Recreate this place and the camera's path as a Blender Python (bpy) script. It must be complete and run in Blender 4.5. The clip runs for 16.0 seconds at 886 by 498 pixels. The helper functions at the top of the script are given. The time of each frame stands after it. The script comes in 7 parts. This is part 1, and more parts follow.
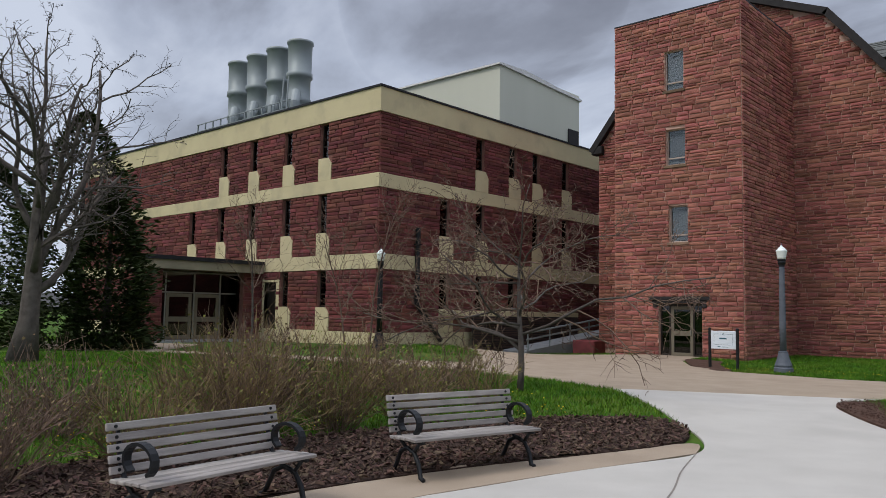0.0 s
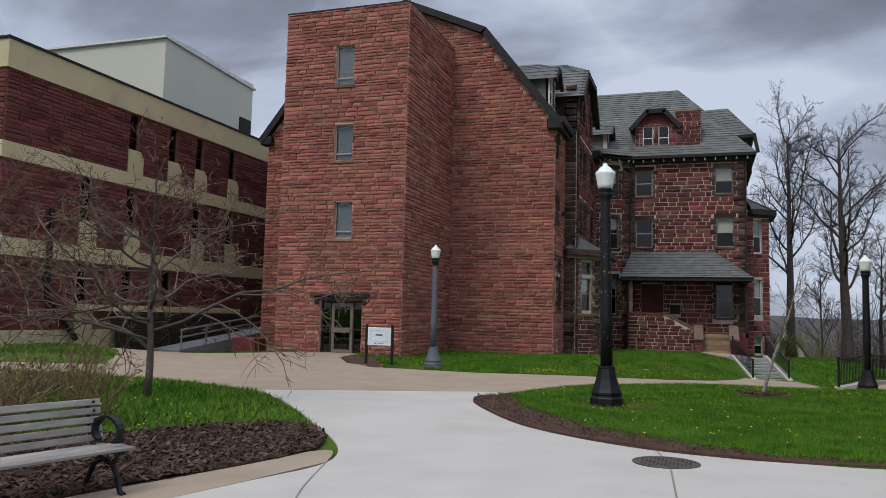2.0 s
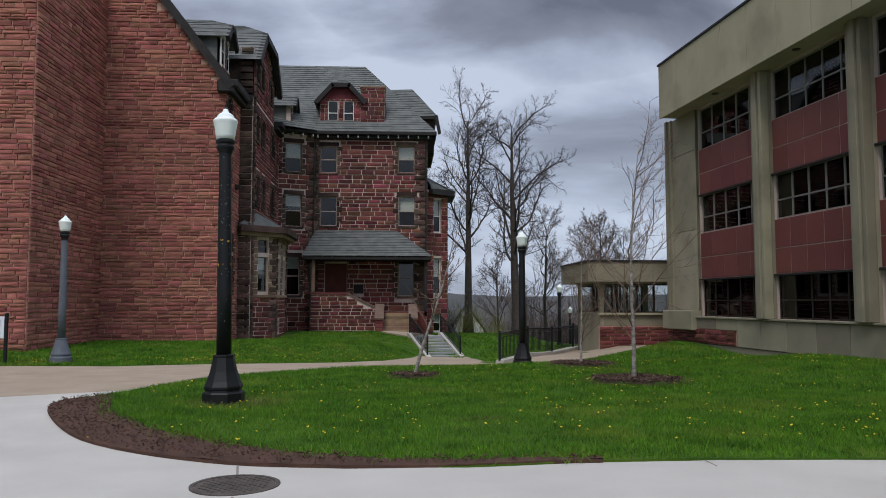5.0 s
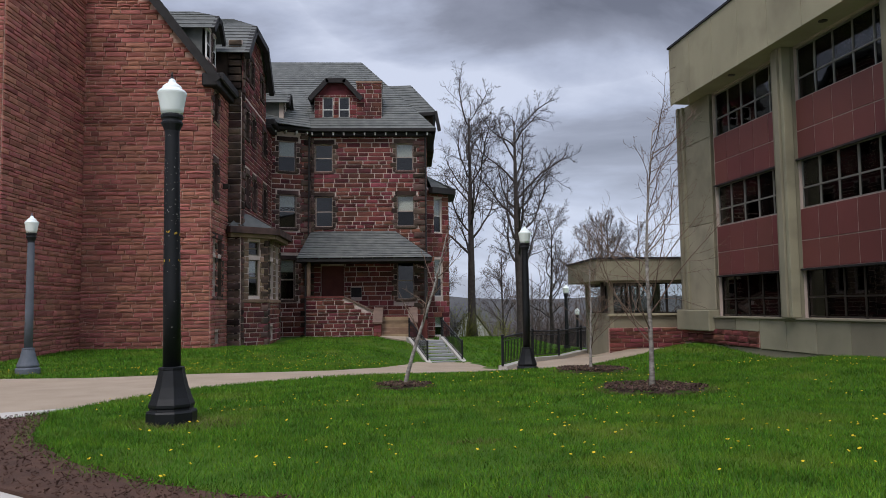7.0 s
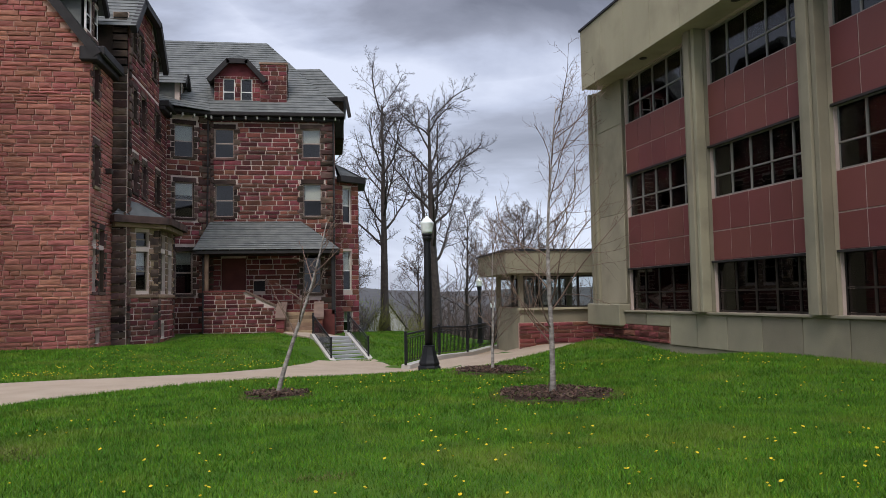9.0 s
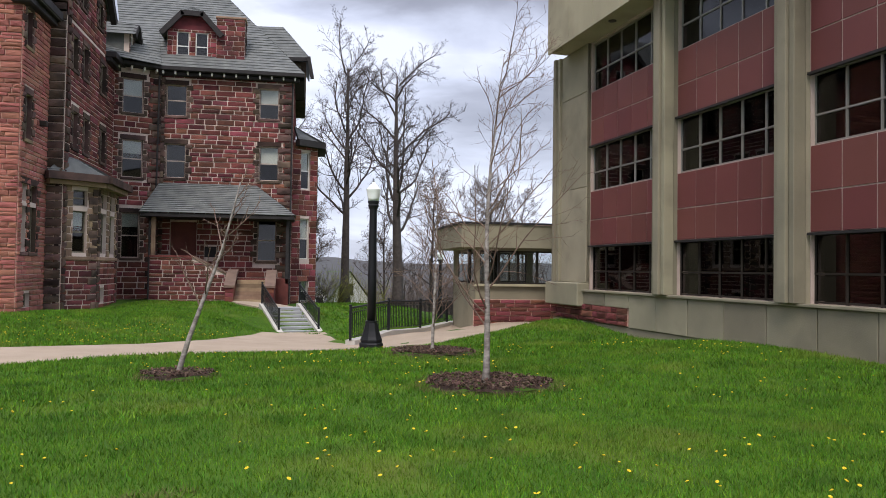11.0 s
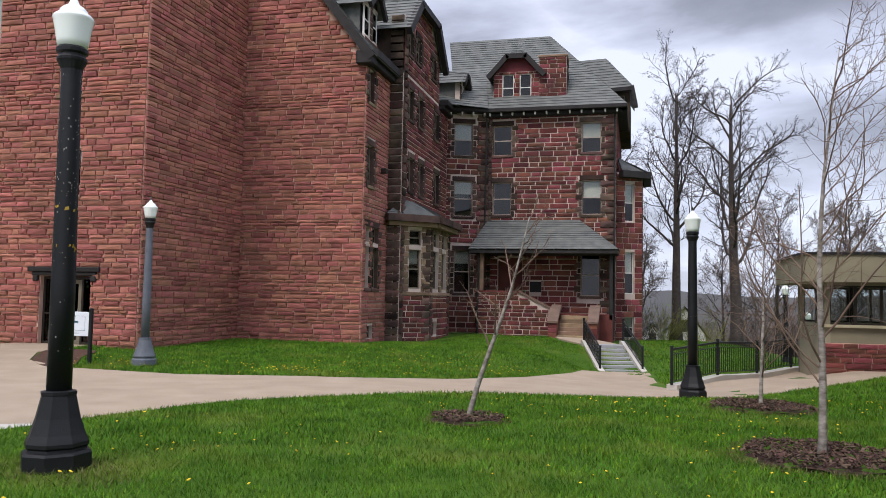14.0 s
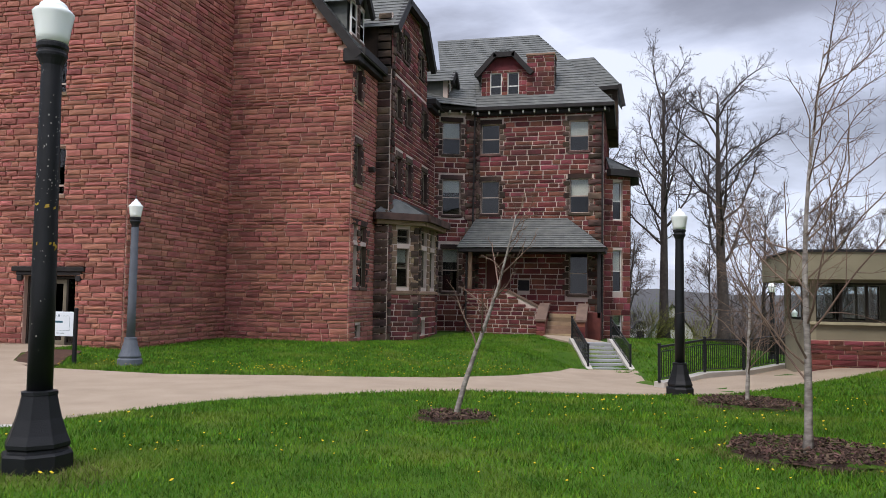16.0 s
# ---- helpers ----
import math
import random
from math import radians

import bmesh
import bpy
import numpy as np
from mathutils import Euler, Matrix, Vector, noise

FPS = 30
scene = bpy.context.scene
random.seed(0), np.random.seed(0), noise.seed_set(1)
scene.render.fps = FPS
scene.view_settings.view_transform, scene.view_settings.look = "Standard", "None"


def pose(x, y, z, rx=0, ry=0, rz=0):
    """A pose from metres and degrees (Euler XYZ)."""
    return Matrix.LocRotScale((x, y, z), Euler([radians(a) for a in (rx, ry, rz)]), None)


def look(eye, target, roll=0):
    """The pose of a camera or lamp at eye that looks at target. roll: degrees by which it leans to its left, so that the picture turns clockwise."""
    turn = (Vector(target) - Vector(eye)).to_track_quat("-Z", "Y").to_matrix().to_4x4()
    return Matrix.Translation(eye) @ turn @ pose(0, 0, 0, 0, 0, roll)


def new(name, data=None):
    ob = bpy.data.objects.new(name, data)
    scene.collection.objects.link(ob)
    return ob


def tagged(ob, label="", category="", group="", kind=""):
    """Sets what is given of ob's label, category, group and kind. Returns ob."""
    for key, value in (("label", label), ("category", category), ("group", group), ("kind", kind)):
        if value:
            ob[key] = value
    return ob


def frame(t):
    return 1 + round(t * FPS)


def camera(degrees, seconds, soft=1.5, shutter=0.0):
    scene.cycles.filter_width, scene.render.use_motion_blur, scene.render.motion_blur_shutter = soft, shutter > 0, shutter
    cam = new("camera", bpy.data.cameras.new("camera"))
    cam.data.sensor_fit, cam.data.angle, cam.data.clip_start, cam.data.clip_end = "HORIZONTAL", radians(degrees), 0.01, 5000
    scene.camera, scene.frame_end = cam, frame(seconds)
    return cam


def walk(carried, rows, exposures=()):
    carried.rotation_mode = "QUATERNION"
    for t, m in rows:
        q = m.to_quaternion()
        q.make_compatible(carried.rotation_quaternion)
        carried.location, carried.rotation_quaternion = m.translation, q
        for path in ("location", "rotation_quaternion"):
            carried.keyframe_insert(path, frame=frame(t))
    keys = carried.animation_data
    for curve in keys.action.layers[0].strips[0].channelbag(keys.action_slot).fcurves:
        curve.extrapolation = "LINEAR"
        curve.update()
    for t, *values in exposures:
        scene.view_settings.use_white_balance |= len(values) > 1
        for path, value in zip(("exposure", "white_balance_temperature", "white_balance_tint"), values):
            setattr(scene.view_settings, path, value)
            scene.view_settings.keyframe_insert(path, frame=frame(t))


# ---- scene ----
cam = camera(59.6, 16.0, soft=0.75)
PATH = [
    (0, (2.404, 0.456, 1.775), (1.064, 1.932, 1.937), 1.0),
    (0.5, (2.301, 0.918, 1.737), (0.989, 2.418, 1.905), 1.2),
    (1, (2.126, 1.3, 1.694), (0.996, 2.94, 1.881), 2.0),
    (1.5, (2.072, 1.581, 1.723), (1.194, 3.368, 1.908), 1.5),
    (2, (2.15, 1.974, 1.729), (1.519, 3.864, 1.902), 1.4),
    (2.5, (2.22, 2.464, 1.691), (1.819, 4.416, 1.868), 1.2),
    (3, (2.223, 2.953, 1.706), (1.987, 4.929, 1.897), 0.3),
    (3.5, (2.47, 3.365, 1.705), (2.34, 5.353, 1.887), -0.2),
    (4, (2.652, 3.82, 1.652), (2.647, 5.814, 1.809), 0.1),
    (4.4, (2.838, 4.206, 1.642), (2.894, 6.199, 1.791), -0.3),
    (4.5, (2.898, 4.293, 1.643), (2.964, 6.287, 1.792), 0.1),
    (4.7, (3.047, 4.438, 1.675), (3.133, 6.431, 1.813), 0.2),
    (6.8, (3.576, 6.423, 1.624), (3.721, 8.413, 1.765), -0.3),
    (7, (3.613, 6.541, 1.614), (3.706, 8.533, 1.762), -0.7),
    (7.5, (3.772, 6.911, 1.644), (3.769, 8.906, 1.791), -1.0),
    (8, (3.947, 7.4, 1.654), (4.013, 9.393, 1.803), -1.0),
    (8.5, (4.184, 7.811, 1.66), (4.361, 9.797, 1.822), -1.6),
    (9, (4.45, 8.189, 1.693), (4.741, 10.164, 1.818), -1.0),
    (9.2, (4.537, 8.339, 1.68), (4.882, 10.306, 1.787), -0.6),
    (11.3, (5.524, 9.698, 1.748), (5.872, 11.667, 1.802), 1.1),
    (11.5, (5.61, 9.784, 1.777), (5.903, 11.762, 1.835), 1.2),
    (12, (5.739, 10.087, 1.794), (5.927, 12.077, 1.869), 1.3),
    (12.5, (5.813, 10.42, 1.81), (5.947, 12.413, 1.897), 1.5),
    (13, (5.893, 10.516, 1.824), (5.797, 12.511, 1.936), 0.7),
    (13.5, (5.974, 10.611, 1.849), (5.617, 12.575, 1.973), 1.1),
    (14, (5.995, 10.667, 1.839), (5.501, 12.601, 1.964), 1.1),
    (14.5, (5.99, 10.692, 1.829), (5.429, 12.608, 1.947), 0.8),
    (15, (5.979, 10.698, 1.827), (5.399, 12.608, 1.944), 0.5),
    (15.5, (5.983, 10.703, 1.824), (5.432, 12.621, 1.944), 0.7),
    (16, (6.017, 10.719, 1.824), (5.551, 12.66, 1.947), 0.9),
]
walk(cam, [(t, look(eye, target, roll)) for t, eye, target, roll in PATH],
     [(0, 0.06, 6600, 10), (2, 0.0, 6500, 10), (4.5, -0.04, 6400, 10), (7, 0.16, 6500, 13), (9, 0.40, 6600, 13), (12.5, 0.84, 6750, 15), (14.5, 0.58, 6650, 14), (16, 0.58, 6650, 14)])

# ---- world, sun, exposure ----
SUN_EL, SUN_AZ = 52.0, 200.0
world = bpy.data.worlds.new("world")
scene.world = world
world.use_nodes = True
wn, wl = world.node_tree.nodes, world.node_tree.links
wn.clear()
w_out = wn.new("ShaderNodeOutputWorld")
w_bg = wn.new("ShaderNodeBackground")
w_sky = wn.new("ShaderNodeTexSky")
w_sky.sky_type = "NISHITA"
w_sky.sun_disc = False
w_sky.sun_elevation = radians(SUN_EL)
w_sky.sun_rotation = radians(SUN_AZ)
w_sky.dust_density = 2.0
w_tc = wn.new("ShaderNodeTexCoord")
w_sep = wn.new("ShaderNodeSeparateXYZ")
wl.new(w_tc.outputs["Generated"], w_sep.inputs[0])


def wmath(op, a, b=None):
    n = wn.new("ShaderNodeMath")
    n.operation = op
    for i, v in enumerate((a, b)):
        if v is None:
            continue
        if isinstance(v, (int, float)):
            n.inputs[i].default_value = v
        else:
            wl.new(v, n.inputs[i])
    return n.outputs[0]


# clouds lie on a flat layer overhead: project the direction on it
w_h = wmath("ADD", wmath("MAXIMUM", w_sep.outputs[2], 0.0), 0.34)
w_comb = wn.new("ShaderNodeCombineXYZ")
wl.new(wmath("DIVIDE", w_sep.outputs[0], w_h), w_comb.inputs[0])
wl.new(wmath("DIVIDE", w_sep.outputs[1], w_h), w_comb.inputs[1])
w_map = wn.new("ShaderNodeMapping")
w_map.inputs["Location"].default_value = (0.55, -0.30, 0.0)
w_map.inputs["Scale"].default_value = (0.62, 0.95, 1.0)
wl.new(w_comb.outputs[0], w_map.inputs[0])
w_n1 = wn.new("ShaderNodeTexNoise")
w_n1.inputs["Scale"].default_value = 2.6
w_n1.inputs["Detail"].default_value = 9.0
w_n1.inputs["Roughness"].default_value = 0.52
w_n1.inputs["Distortion"].default_value = 0.35
wl.new(w_map.outputs[0], w_n1.inputs["Vector"])
# two heavy cloud banks ahead, with ragged rims
w_u = wmath("DIVIDE", w_sep.outputs[0], wmath("MAXIMUM", w_sep.outputs[1], 0.05))
w_cover = w_n1.outputs[0]
for u0, ua, v0, va, deep in ((0.20, 0.36, 0.42, 0.15, 0.19), (-0.88, 0.34, 0.40, 0.15, 0.15)):
    du = wmath("DIVIDE", wmath("SUBTRACT", w_u, u0), ua)
    dv = wmath("DIVIDE", wmath("SUBTRACT", w_sep.outputs[2], v0), va)
    near = wmath("MAXIMUM", wmath("SUBTRACT", 1.0, wmath("ADD", wmath("MULTIPLY", du, du), wmath("MULTIPLY", dv, dv))), 0.0)
    w_cover = wmath("SUBTRACT", w_cover, wmath("MULTIPLY", wmath("POWER", near, 0.6), deep))
w_ramp = wn.new("ShaderNodeValToRGB")
cr = w_ramp.color_ramp
cr.elements[0].position, cr.elements[0].color = 0.26, (0.145, 0.158, 0.20, 1)
cr.elements[1].position, cr.elements[1].color = 0.58, (0.61, 0.67, 0.80, 1)
e = cr.elements.new(0.38)
e.color = (0.25, 0.272, 0.34, 1)
e = cr.elements.new(0.48)
e.color = (0.42, 0.47, 0.59, 1)
wl.new(w_cover, w_ramp.inputs[0])
# brighter cloud towards the horizon
w_hz = wn.new("ShaderNodeMapRange")
w_hz.inputs[1].default_value, w_hz.inputs[2].default_value = 0.0, 0.36
w_hz.inputs[3].default_value, w_hz.inputs[4].default_value = 0.50, 0.0
wl.new(w_sep.outputs[2], w_hz.inputs[0])
w_mixh = wn.new("ShaderNodeMixRGB")
w_mixh.inputs[2].default_value = (0.60, 0.68, 0.83, 1)
wl.new(w_hz.outputs[0], w_mixh.inputs[0])
wl.new(w_ramp.outputs[0], w_mixh.inputs[1])
w_skyk = wn.new("ShaderNodeMixRGB")
w_skyk.blend_type = "MULTIPLY"
w_skyk.inputs[0].default_value = 1.0
w_skyk.inputs[2].default_value = (0.09, 0.09, 0.09, 1)
wl.new(w_sky.outputs[0], w_skyk.inputs[1])
w_mix = wn.new("ShaderNodeMixRGB")
w_mix.inputs[0].default_value = 0.88
wl.new(w_skyk.outputs[0], w_mix.inputs[1])
wl.new(w_mixh.outputs[0], w_mix.inputs[2])
wl.new(w_mix.outputs[0], w_bg.inputs[0])
# an overcast sky is brightest overhead
w_zen = wn.new("ShaderNodeMapRange")
w_zen.inputs[1].default_value, w_zen.inputs[2].default_value = 0.42, 1.0
w_zen.inputs[3].default_value, w_zen.inputs[4].default_value = 1.0, 2.5
wl.new(w_sep.outputs[2], w_zen.inputs[0])
wl.new(w_zen.outputs[0], w_bg.inputs[1])
wl.new(w_bg.outputs[0], w_out.inputs[0])

sun_data = bpy.data.lights.new("sun", "SUN")
sun_data.energy = 1.5
sun_data.angle = radians(22)
sun_data.color = (1.0, 0.96, 0.90)
sun = new("sun", sun_data)
az, el = radians(SUN_AZ), radians(SUN_EL)
sun.matrix_world = look((0, 0, 60), (-math.sin(az) * math.cos(el) * 60, -math.cos(az) * math.cos(el) * 60, 60 - math.sin(el) * 60))

# ---- materials ----


def mat(name, c1, c2=None, rough=0.85, scale=6.0, fine=60.0, bump=0.3, vary=0.0, metal=0.0, coords="Object", fine_amt=0.35, stretch=None, spec=0.16, stain=None):
    """Two scales of noise between c1 and c2, fine bump, and a tint that varies from piece to piece."""
    m = bpy.data.materials.new(name)
    m.use_nodes = True
    nt = m.node_tree
    N, L = nt.nodes, nt.links
    bs = N["Principled BSDF"]
    bs.inputs["Roughness"].default_value = rough
    bs.inputs["Metallic"].default_value = metal
    bs.inputs["Specular IOR Level"].default_value = spec
    c2 = c2 or tuple(v * 0.75 for v in c1)
    tc = N.new("ShaderNodeNewGeometry")
    vec = tc.outputs["Position"]
    if stretch:
        mp = N.new("ShaderNodeMapping")
        mp.inputs["Scale"].default_value = stretch
        L.new(vec, mp.inputs[0])
        vec = mp.outputs[0]
    n1 = N.new("ShaderNodeTexNoise")
    n1.inputs["Scale"].default_value = scale
    n1.inputs["Detail"].default_value = 5.0
    L.new(vec, n1.inputs["Vector"])
    n2 = N.new("ShaderNodeTexNoise")
    n2.inputs["Scale"].default_value = fine
    n2.inputs["Detail"].default_value = 3.0
    L.new(vec, n2.inputs["Vector"])
    mixf = N.new("ShaderNodeMath")
    mixf.operation = "MULTIPLY_ADD"
    L.new(n2.outputs[0], mixf.inputs[0])
    mixf.inputs[1].default_value = fine_amt
    mr = N.new("ShaderNodeMapRange")
    mr.inputs[1].default_value, mr.inputs[2].default_value = 0.3, 0.7
    mr.inputs[3].default_value, mr.inputs[4].default_value = -fine_amt / 2, 1.0 - fine_amt / 2
    L.new(n1.outputs[0], mr.inputs[0])
    L.new(mr.outputs[0], mixf.inputs[2])
    mix = N.new("ShaderNodeMixRGB")
    mix.inputs[1].default_value, mix.inputs[2].default_value = (*c1, 1), (*c2, 1)
    L.new(mixf.outputs[0], mix.inputs[0])
    col = mix.outputs[0]
    if vary:
        oi = N.new("ShaderNodeObjectInfo")
        add = N.new("ShaderNodeMath")
        add.operation = "ADD"
        L.new(oi.outputs["Random"], add.inputs[0])
        L.new(tc.outputs["Random Per Island"], add.inputs[1])
        fr = N.new("ShaderNodeMath")
        fr.operation = "FRACT"
        L.new(add.outputs[0], fr.inputs[0])
        hs = N.new("ShaderNodeHueSaturation")
        vr = N.new("ShaderNodeMapRange")
        vr.inputs[3].default_value, vr.inputs[4].default_value = 1 - vary, 1 + vary
        L.new(fr.outputs[0], vr.inputs[0])
        L.new(vr.outputs[0], hs.inputs["Value"])
        f2 = N.new("ShaderNodeMath")
        f2.operation = "MULTIPLY"
        L.new(fr.outputs[0], f2.inputs[0])
        f2.inputs[1].default_value = 7.31
        f3 = N.new("ShaderNodeMath")
        f3.operation = "FRACT"
        L.new(f2.outputs[0], f3.inputs[0])
        hr = N.new("ShaderNodeMapRange")
        hr.inputs[3].default_value, hr.inputs[4].default_value = 0.5 - vary * 0.05, 0.5 + vary * 0.05
        L.new(f3.outputs[0], hr.inputs[0])
        L.new(hr.outputs[0], hs.inputs["Hue"])
        L.new(col, hs.inputs["Color"])
        col = hs.outputs[0]
    if stain:
        n3 = N.new("ShaderNodeTexNoise")
        n3.inputs["Scale"].default_value = stain[1]
        n3.inputs["Detail"].default_value = 6.0
        L.new(tc.outputs["Position"], n3.inputs["Vector"])
        sr = N.new("ShaderNodeMapRange")
        sr.inputs[1].default_value, sr.inputs[2].default_value = 0.52, 0.72
        sr.inputs[4].default_value = stain[2]
        L.new(n3.outputs[0], sr.inputs[0])
        sm = N.new("ShaderNodeMixRGB")
        sm.inputs[2].default_value = (*stain[0], 1)
        L.new(sr.outputs[0], sm.inputs[0])
        L.new(col, sm.inputs[1])
        col = sm.outputs[0]
    L.new(col, bs.inputs["Base Color"])
    if bump:
        bp = N.new("ShaderNodeBump")
        bp.inputs["Strength"].default_value = bump
        bp.inputs["Distance"].default_value = 0.02
        L.new(n2.outputs[0], bp.inputs["Height"])
        L.new(bp.outputs[0], bs.inputs["Normal"])
    return m


M_STONE = mat("red_sandstone", (0.385, 0.154, 0.118), (0.26, 0.102, 0.080), 0.9, 2.6, 24, 1.0, vary=0.30, stain=((0.13, 0.058, 0.048), 0.3, 0.28))
M_STONE_DARK = mat("dark_red_sandstone", (0.20, 0.060, 0.050), (0.115, 0.040, 0.036), 0.9, 1.8, 28, 0.9, vary=0.5, stain=((0.05, 0.028, 0.025), 0.5, 0.65))
M_STONE_OLD = mat("old_purple_sandstone", (0.185, 0.058, 0.050), (0.115, 0.042, 0.040), 0.9, 1.5, 30, 0.6, vary=0.32)
M_QUOIN = mat("sooty_quoin_stone", (0.125, 0.080, 0.062), (0.038, 0.028, 0.025), 0.9, 1.5, 30, 0.6, vary=0.6)
M_TANSTONE = mat("tan_dressed_stone", (0.29, 0.205, 0.13), (0.17, 0.115, 0.078), 0.9, 2.0, 30, 0.5, vary=0.35)
M_MORTAR = mat("pink_mortar", (0.56, 0.37, 0.30), (0.44, 0.28, 0.22), 0.95, 2.0, 80, 0.3)
# darker copy of the pink mortar, with shade put into its colour
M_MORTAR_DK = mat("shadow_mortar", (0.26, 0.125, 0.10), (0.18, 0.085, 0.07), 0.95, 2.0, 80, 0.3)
M_MORTAR_PALE = mat("pale_mortar", (0.62, 0.52, 0.46), (0.50, 0.40, 0.35), 0.95, 2.0, 80, 0.3)
M_CREAM = mat("cream_painted_concrete", (0.62, 0.54, 0.33), (0.55, 0.47, 0.29), 0.8, 0.7, 50, 0.15, stain=((0.36, 0.31, 0.21), 0.9, 0.5))
M_COPING = mat("dark_roof_coping", (0.03, 0.03, 0.035), (0.02, 0.02, 0.022), 0.6, 3, 40, 0.1)
M_SLATE = mat("grey_green_slate", (0.165, 0.170, 0.160), (0.100, 0.106, 0.102), 0.72, 2.2, 30, 0.45, vary=0.16)
M_FASCIA = mat("dark_painted_fascia", (0.034, 0.031, 0.031), (0.022, 0.02, 0.02), 0.6, 3, 40, 0.15)
M_PENT = mat("pale_metal_cladding", (0.60, 0.60, 0.50), (0.56, 0.56, 0.465), 0.5, 0.3, 8, 0.05, stretch=(1, 1, 0.1))
M_STACK = mat("grey_galvanised_stack", (0.30, 0.33, 0.335), (0.25, 0.28, 0.285), 0.5, 0.8, 20, 0.1, metal=0.2)
M_BEIGE = mat("beige_concrete_panel", (0.40, 0.36, 0.245), (0.33, 0.30, 0.205), 0.85, 0.8, 40, 0.25, stain=((0.21, 0.185, 0.13), 0.6, 0.6), stretch=(1, 1, 0.35))
M_GREYSTONE = mat("grey_green_cast_stone", (0.285, 0.258, 0.180), (0.22, 0.20, 0.142), 0.85, 0.9, 40, 0.25, vary=0.2, stain=((0.13, 0.115, 0.085), 0.8, 0.5))
M_REDPANEL = mat("brown_red_glazed_panel", (0.165, 0.052, 0.046), (0.14, 0.045, 0.040), 0.5, 0.8, 60, 0.08, vary=0.12, spec=0.3)
M_JOINT = mat("pale_joint", (0.46, 0.37, 0.32), (0.40, 0.32, 0.28), 0.9, 3, 40, 0.1)
M_BRONZE = mat("dark_bronze_frame", (0.05, 0.042, 0.035), (0.035, 0.03, 0.026), 0.45, 3, 40, 0.05, metal=0.4)
M_TANFRAME = mat("tan_metal_door_frame", (0.20, 0.175, 0.13), (0.17, 0.15, 0.11), 0.5, 3, 40, 0.05, metal=0.2)
M_ALU = mat("aluminium_mullion", (0.30, 0.29, 0.26), (0.24, 0.235, 0.21), 0.45, 3, 40, 0.05, metal=0.5)
M_WHITE = mat("white_window_paint", (0.72, 0.71, 0.68), (0.62, 0.61, 0.58), 0.6, 3, 40, 0.05)
# stands in for sky mirrored in the tower's panes, as plain colour
M_SKYTONE = mat("grey_blue_sky_tone", (0.20, 0.225, 0.27), (0.15, 0.17, 0.21), 0.5, 0.8, 20, 0.0)
M_BLIND = mat("white_roller_blind", (0.70, 0.69, 0.64), (0.62, 0.61, 0.57), 0.8, 2, 40, 0.02)
# near-black: the shade of unlit rooms is put into this colour
M_ROOM = mat("shade_dark_interior", (0.035, 0.035, 0.035), (0.02, 0.02, 0.02), 0.9, 1, 10, 0.0)
M_SOFFIT = mat("soffit_plaster", (0.36, 0.33, 0.25), (0.30, 0.28, 0.21), 0.9, 1, 40, 0.1)
M_CONC = mat("light_broom_concrete", (0.50, 0.475, 0.43), (0.44, 0.415, 0.375), 0.9, 0.9, 130, 0.25, stain=((0.38, 0.355, 0.32), 0.5, 0.45))
M_TANPATH = mat("tan_exposed_aggregate", (0.37, 0.295, 0.22), (0.31, 0.245, 0.18), 0.92, 1.2, 160, 0.35, stain=((0.26, 0.20, 0.15), 0.7, 0.45))
M_STEPCONC = mat("grey_step_concrete", (0.33, 0.335, 0.34), (0.27, 0.275, 0.28), 0.9, 2, 120, 0.25)
M_MULCH = mat("dark_bark_mulch", (0.075, 0.045, 0.034), (0.035, 0.022, 0.018), 0.95, 9, 60, 0.9, fine_amt=0.7)
M_SOIL = mat("bare_brown_soil", (0.105, 0.058, 0.042), (0.065, 0.038, 0.029), 0.95, 5, 70, 0.8, fine_amt=0.6)
M_GRASS = mat("lawn_ground", (0.060, 0.128, 0.010), (0.032, 0.078, 0.007), 0.95, 1.6, 45, 0.8, fine_amt=0.8, stain=((0.14, 0.15, 0.03), 0.45, 0.7))
M_BLADE = mat("grass_blades", (0.098, 0.215, 0.013), (0.038, 0.105, 0.007), 0.75, 1.5, 5.0, 0.0, vary=0.5, stain=((0.17, 0.215, 0.03), 0.45, 0.6))
M_BLADE_OLD = mat("dry_grass_blades", (0.16, 0.15, 0.055), (0.085, 0.105, 0.03), 0.8, 0.5, 3.0, 0.0, vary=0.3)
M_YELLOW = mat("dandelion_yellow", (0.72, 0.52, 0.03), (0.62, 0.42, 0.02), 0.7, 20, 60, 0.0)
M_BLACK = mat("black_cast_iron", (0.010, 0.011, 0.013), (0.006, 0.007, 0.008), 0.5, 5, 70, 0.15, spec=0.3)
M_LAMPGREY = mat("grey_painted_post", (0.13, 0.145, 0.17), (0.105, 0.118, 0.14), 0.5, 5, 70, 0.1)
M_PEEL = mat("peeled_yellow_undercoat", (0.45, 0.31, 0.045), (0.33, 0.2, 0.03), 0.7, 20, 80, 0.2)
M_SLAT = mat("weathered_grey_slat", (0.37, 0.34, 0.31), (0.235, 0.215, 0.20), 0.85, 1.6, 22, 0.35, vary=0.22, stretch=(8, 1.0, 8))
M_BARK = mat("grey_brown_bark", (0.135, 0.115, 0.10), (0.075, 0.063, 0.056), 0.9, 5, 30, 0.8)
M_BARK_DARK = mat("dark_wet_bark", (0.080, 0.066, 0.060), (0.045, 0.038, 0.035), 0.9, 5, 30, 0.7)
M_BARK_PALE = mat("pale_birch_bark", (0.36, 0.33, 0.295), (0.125, 0.105, 0.092), 0.85, 7, 25, 0.5, stretch=(1, 1, 2.2))
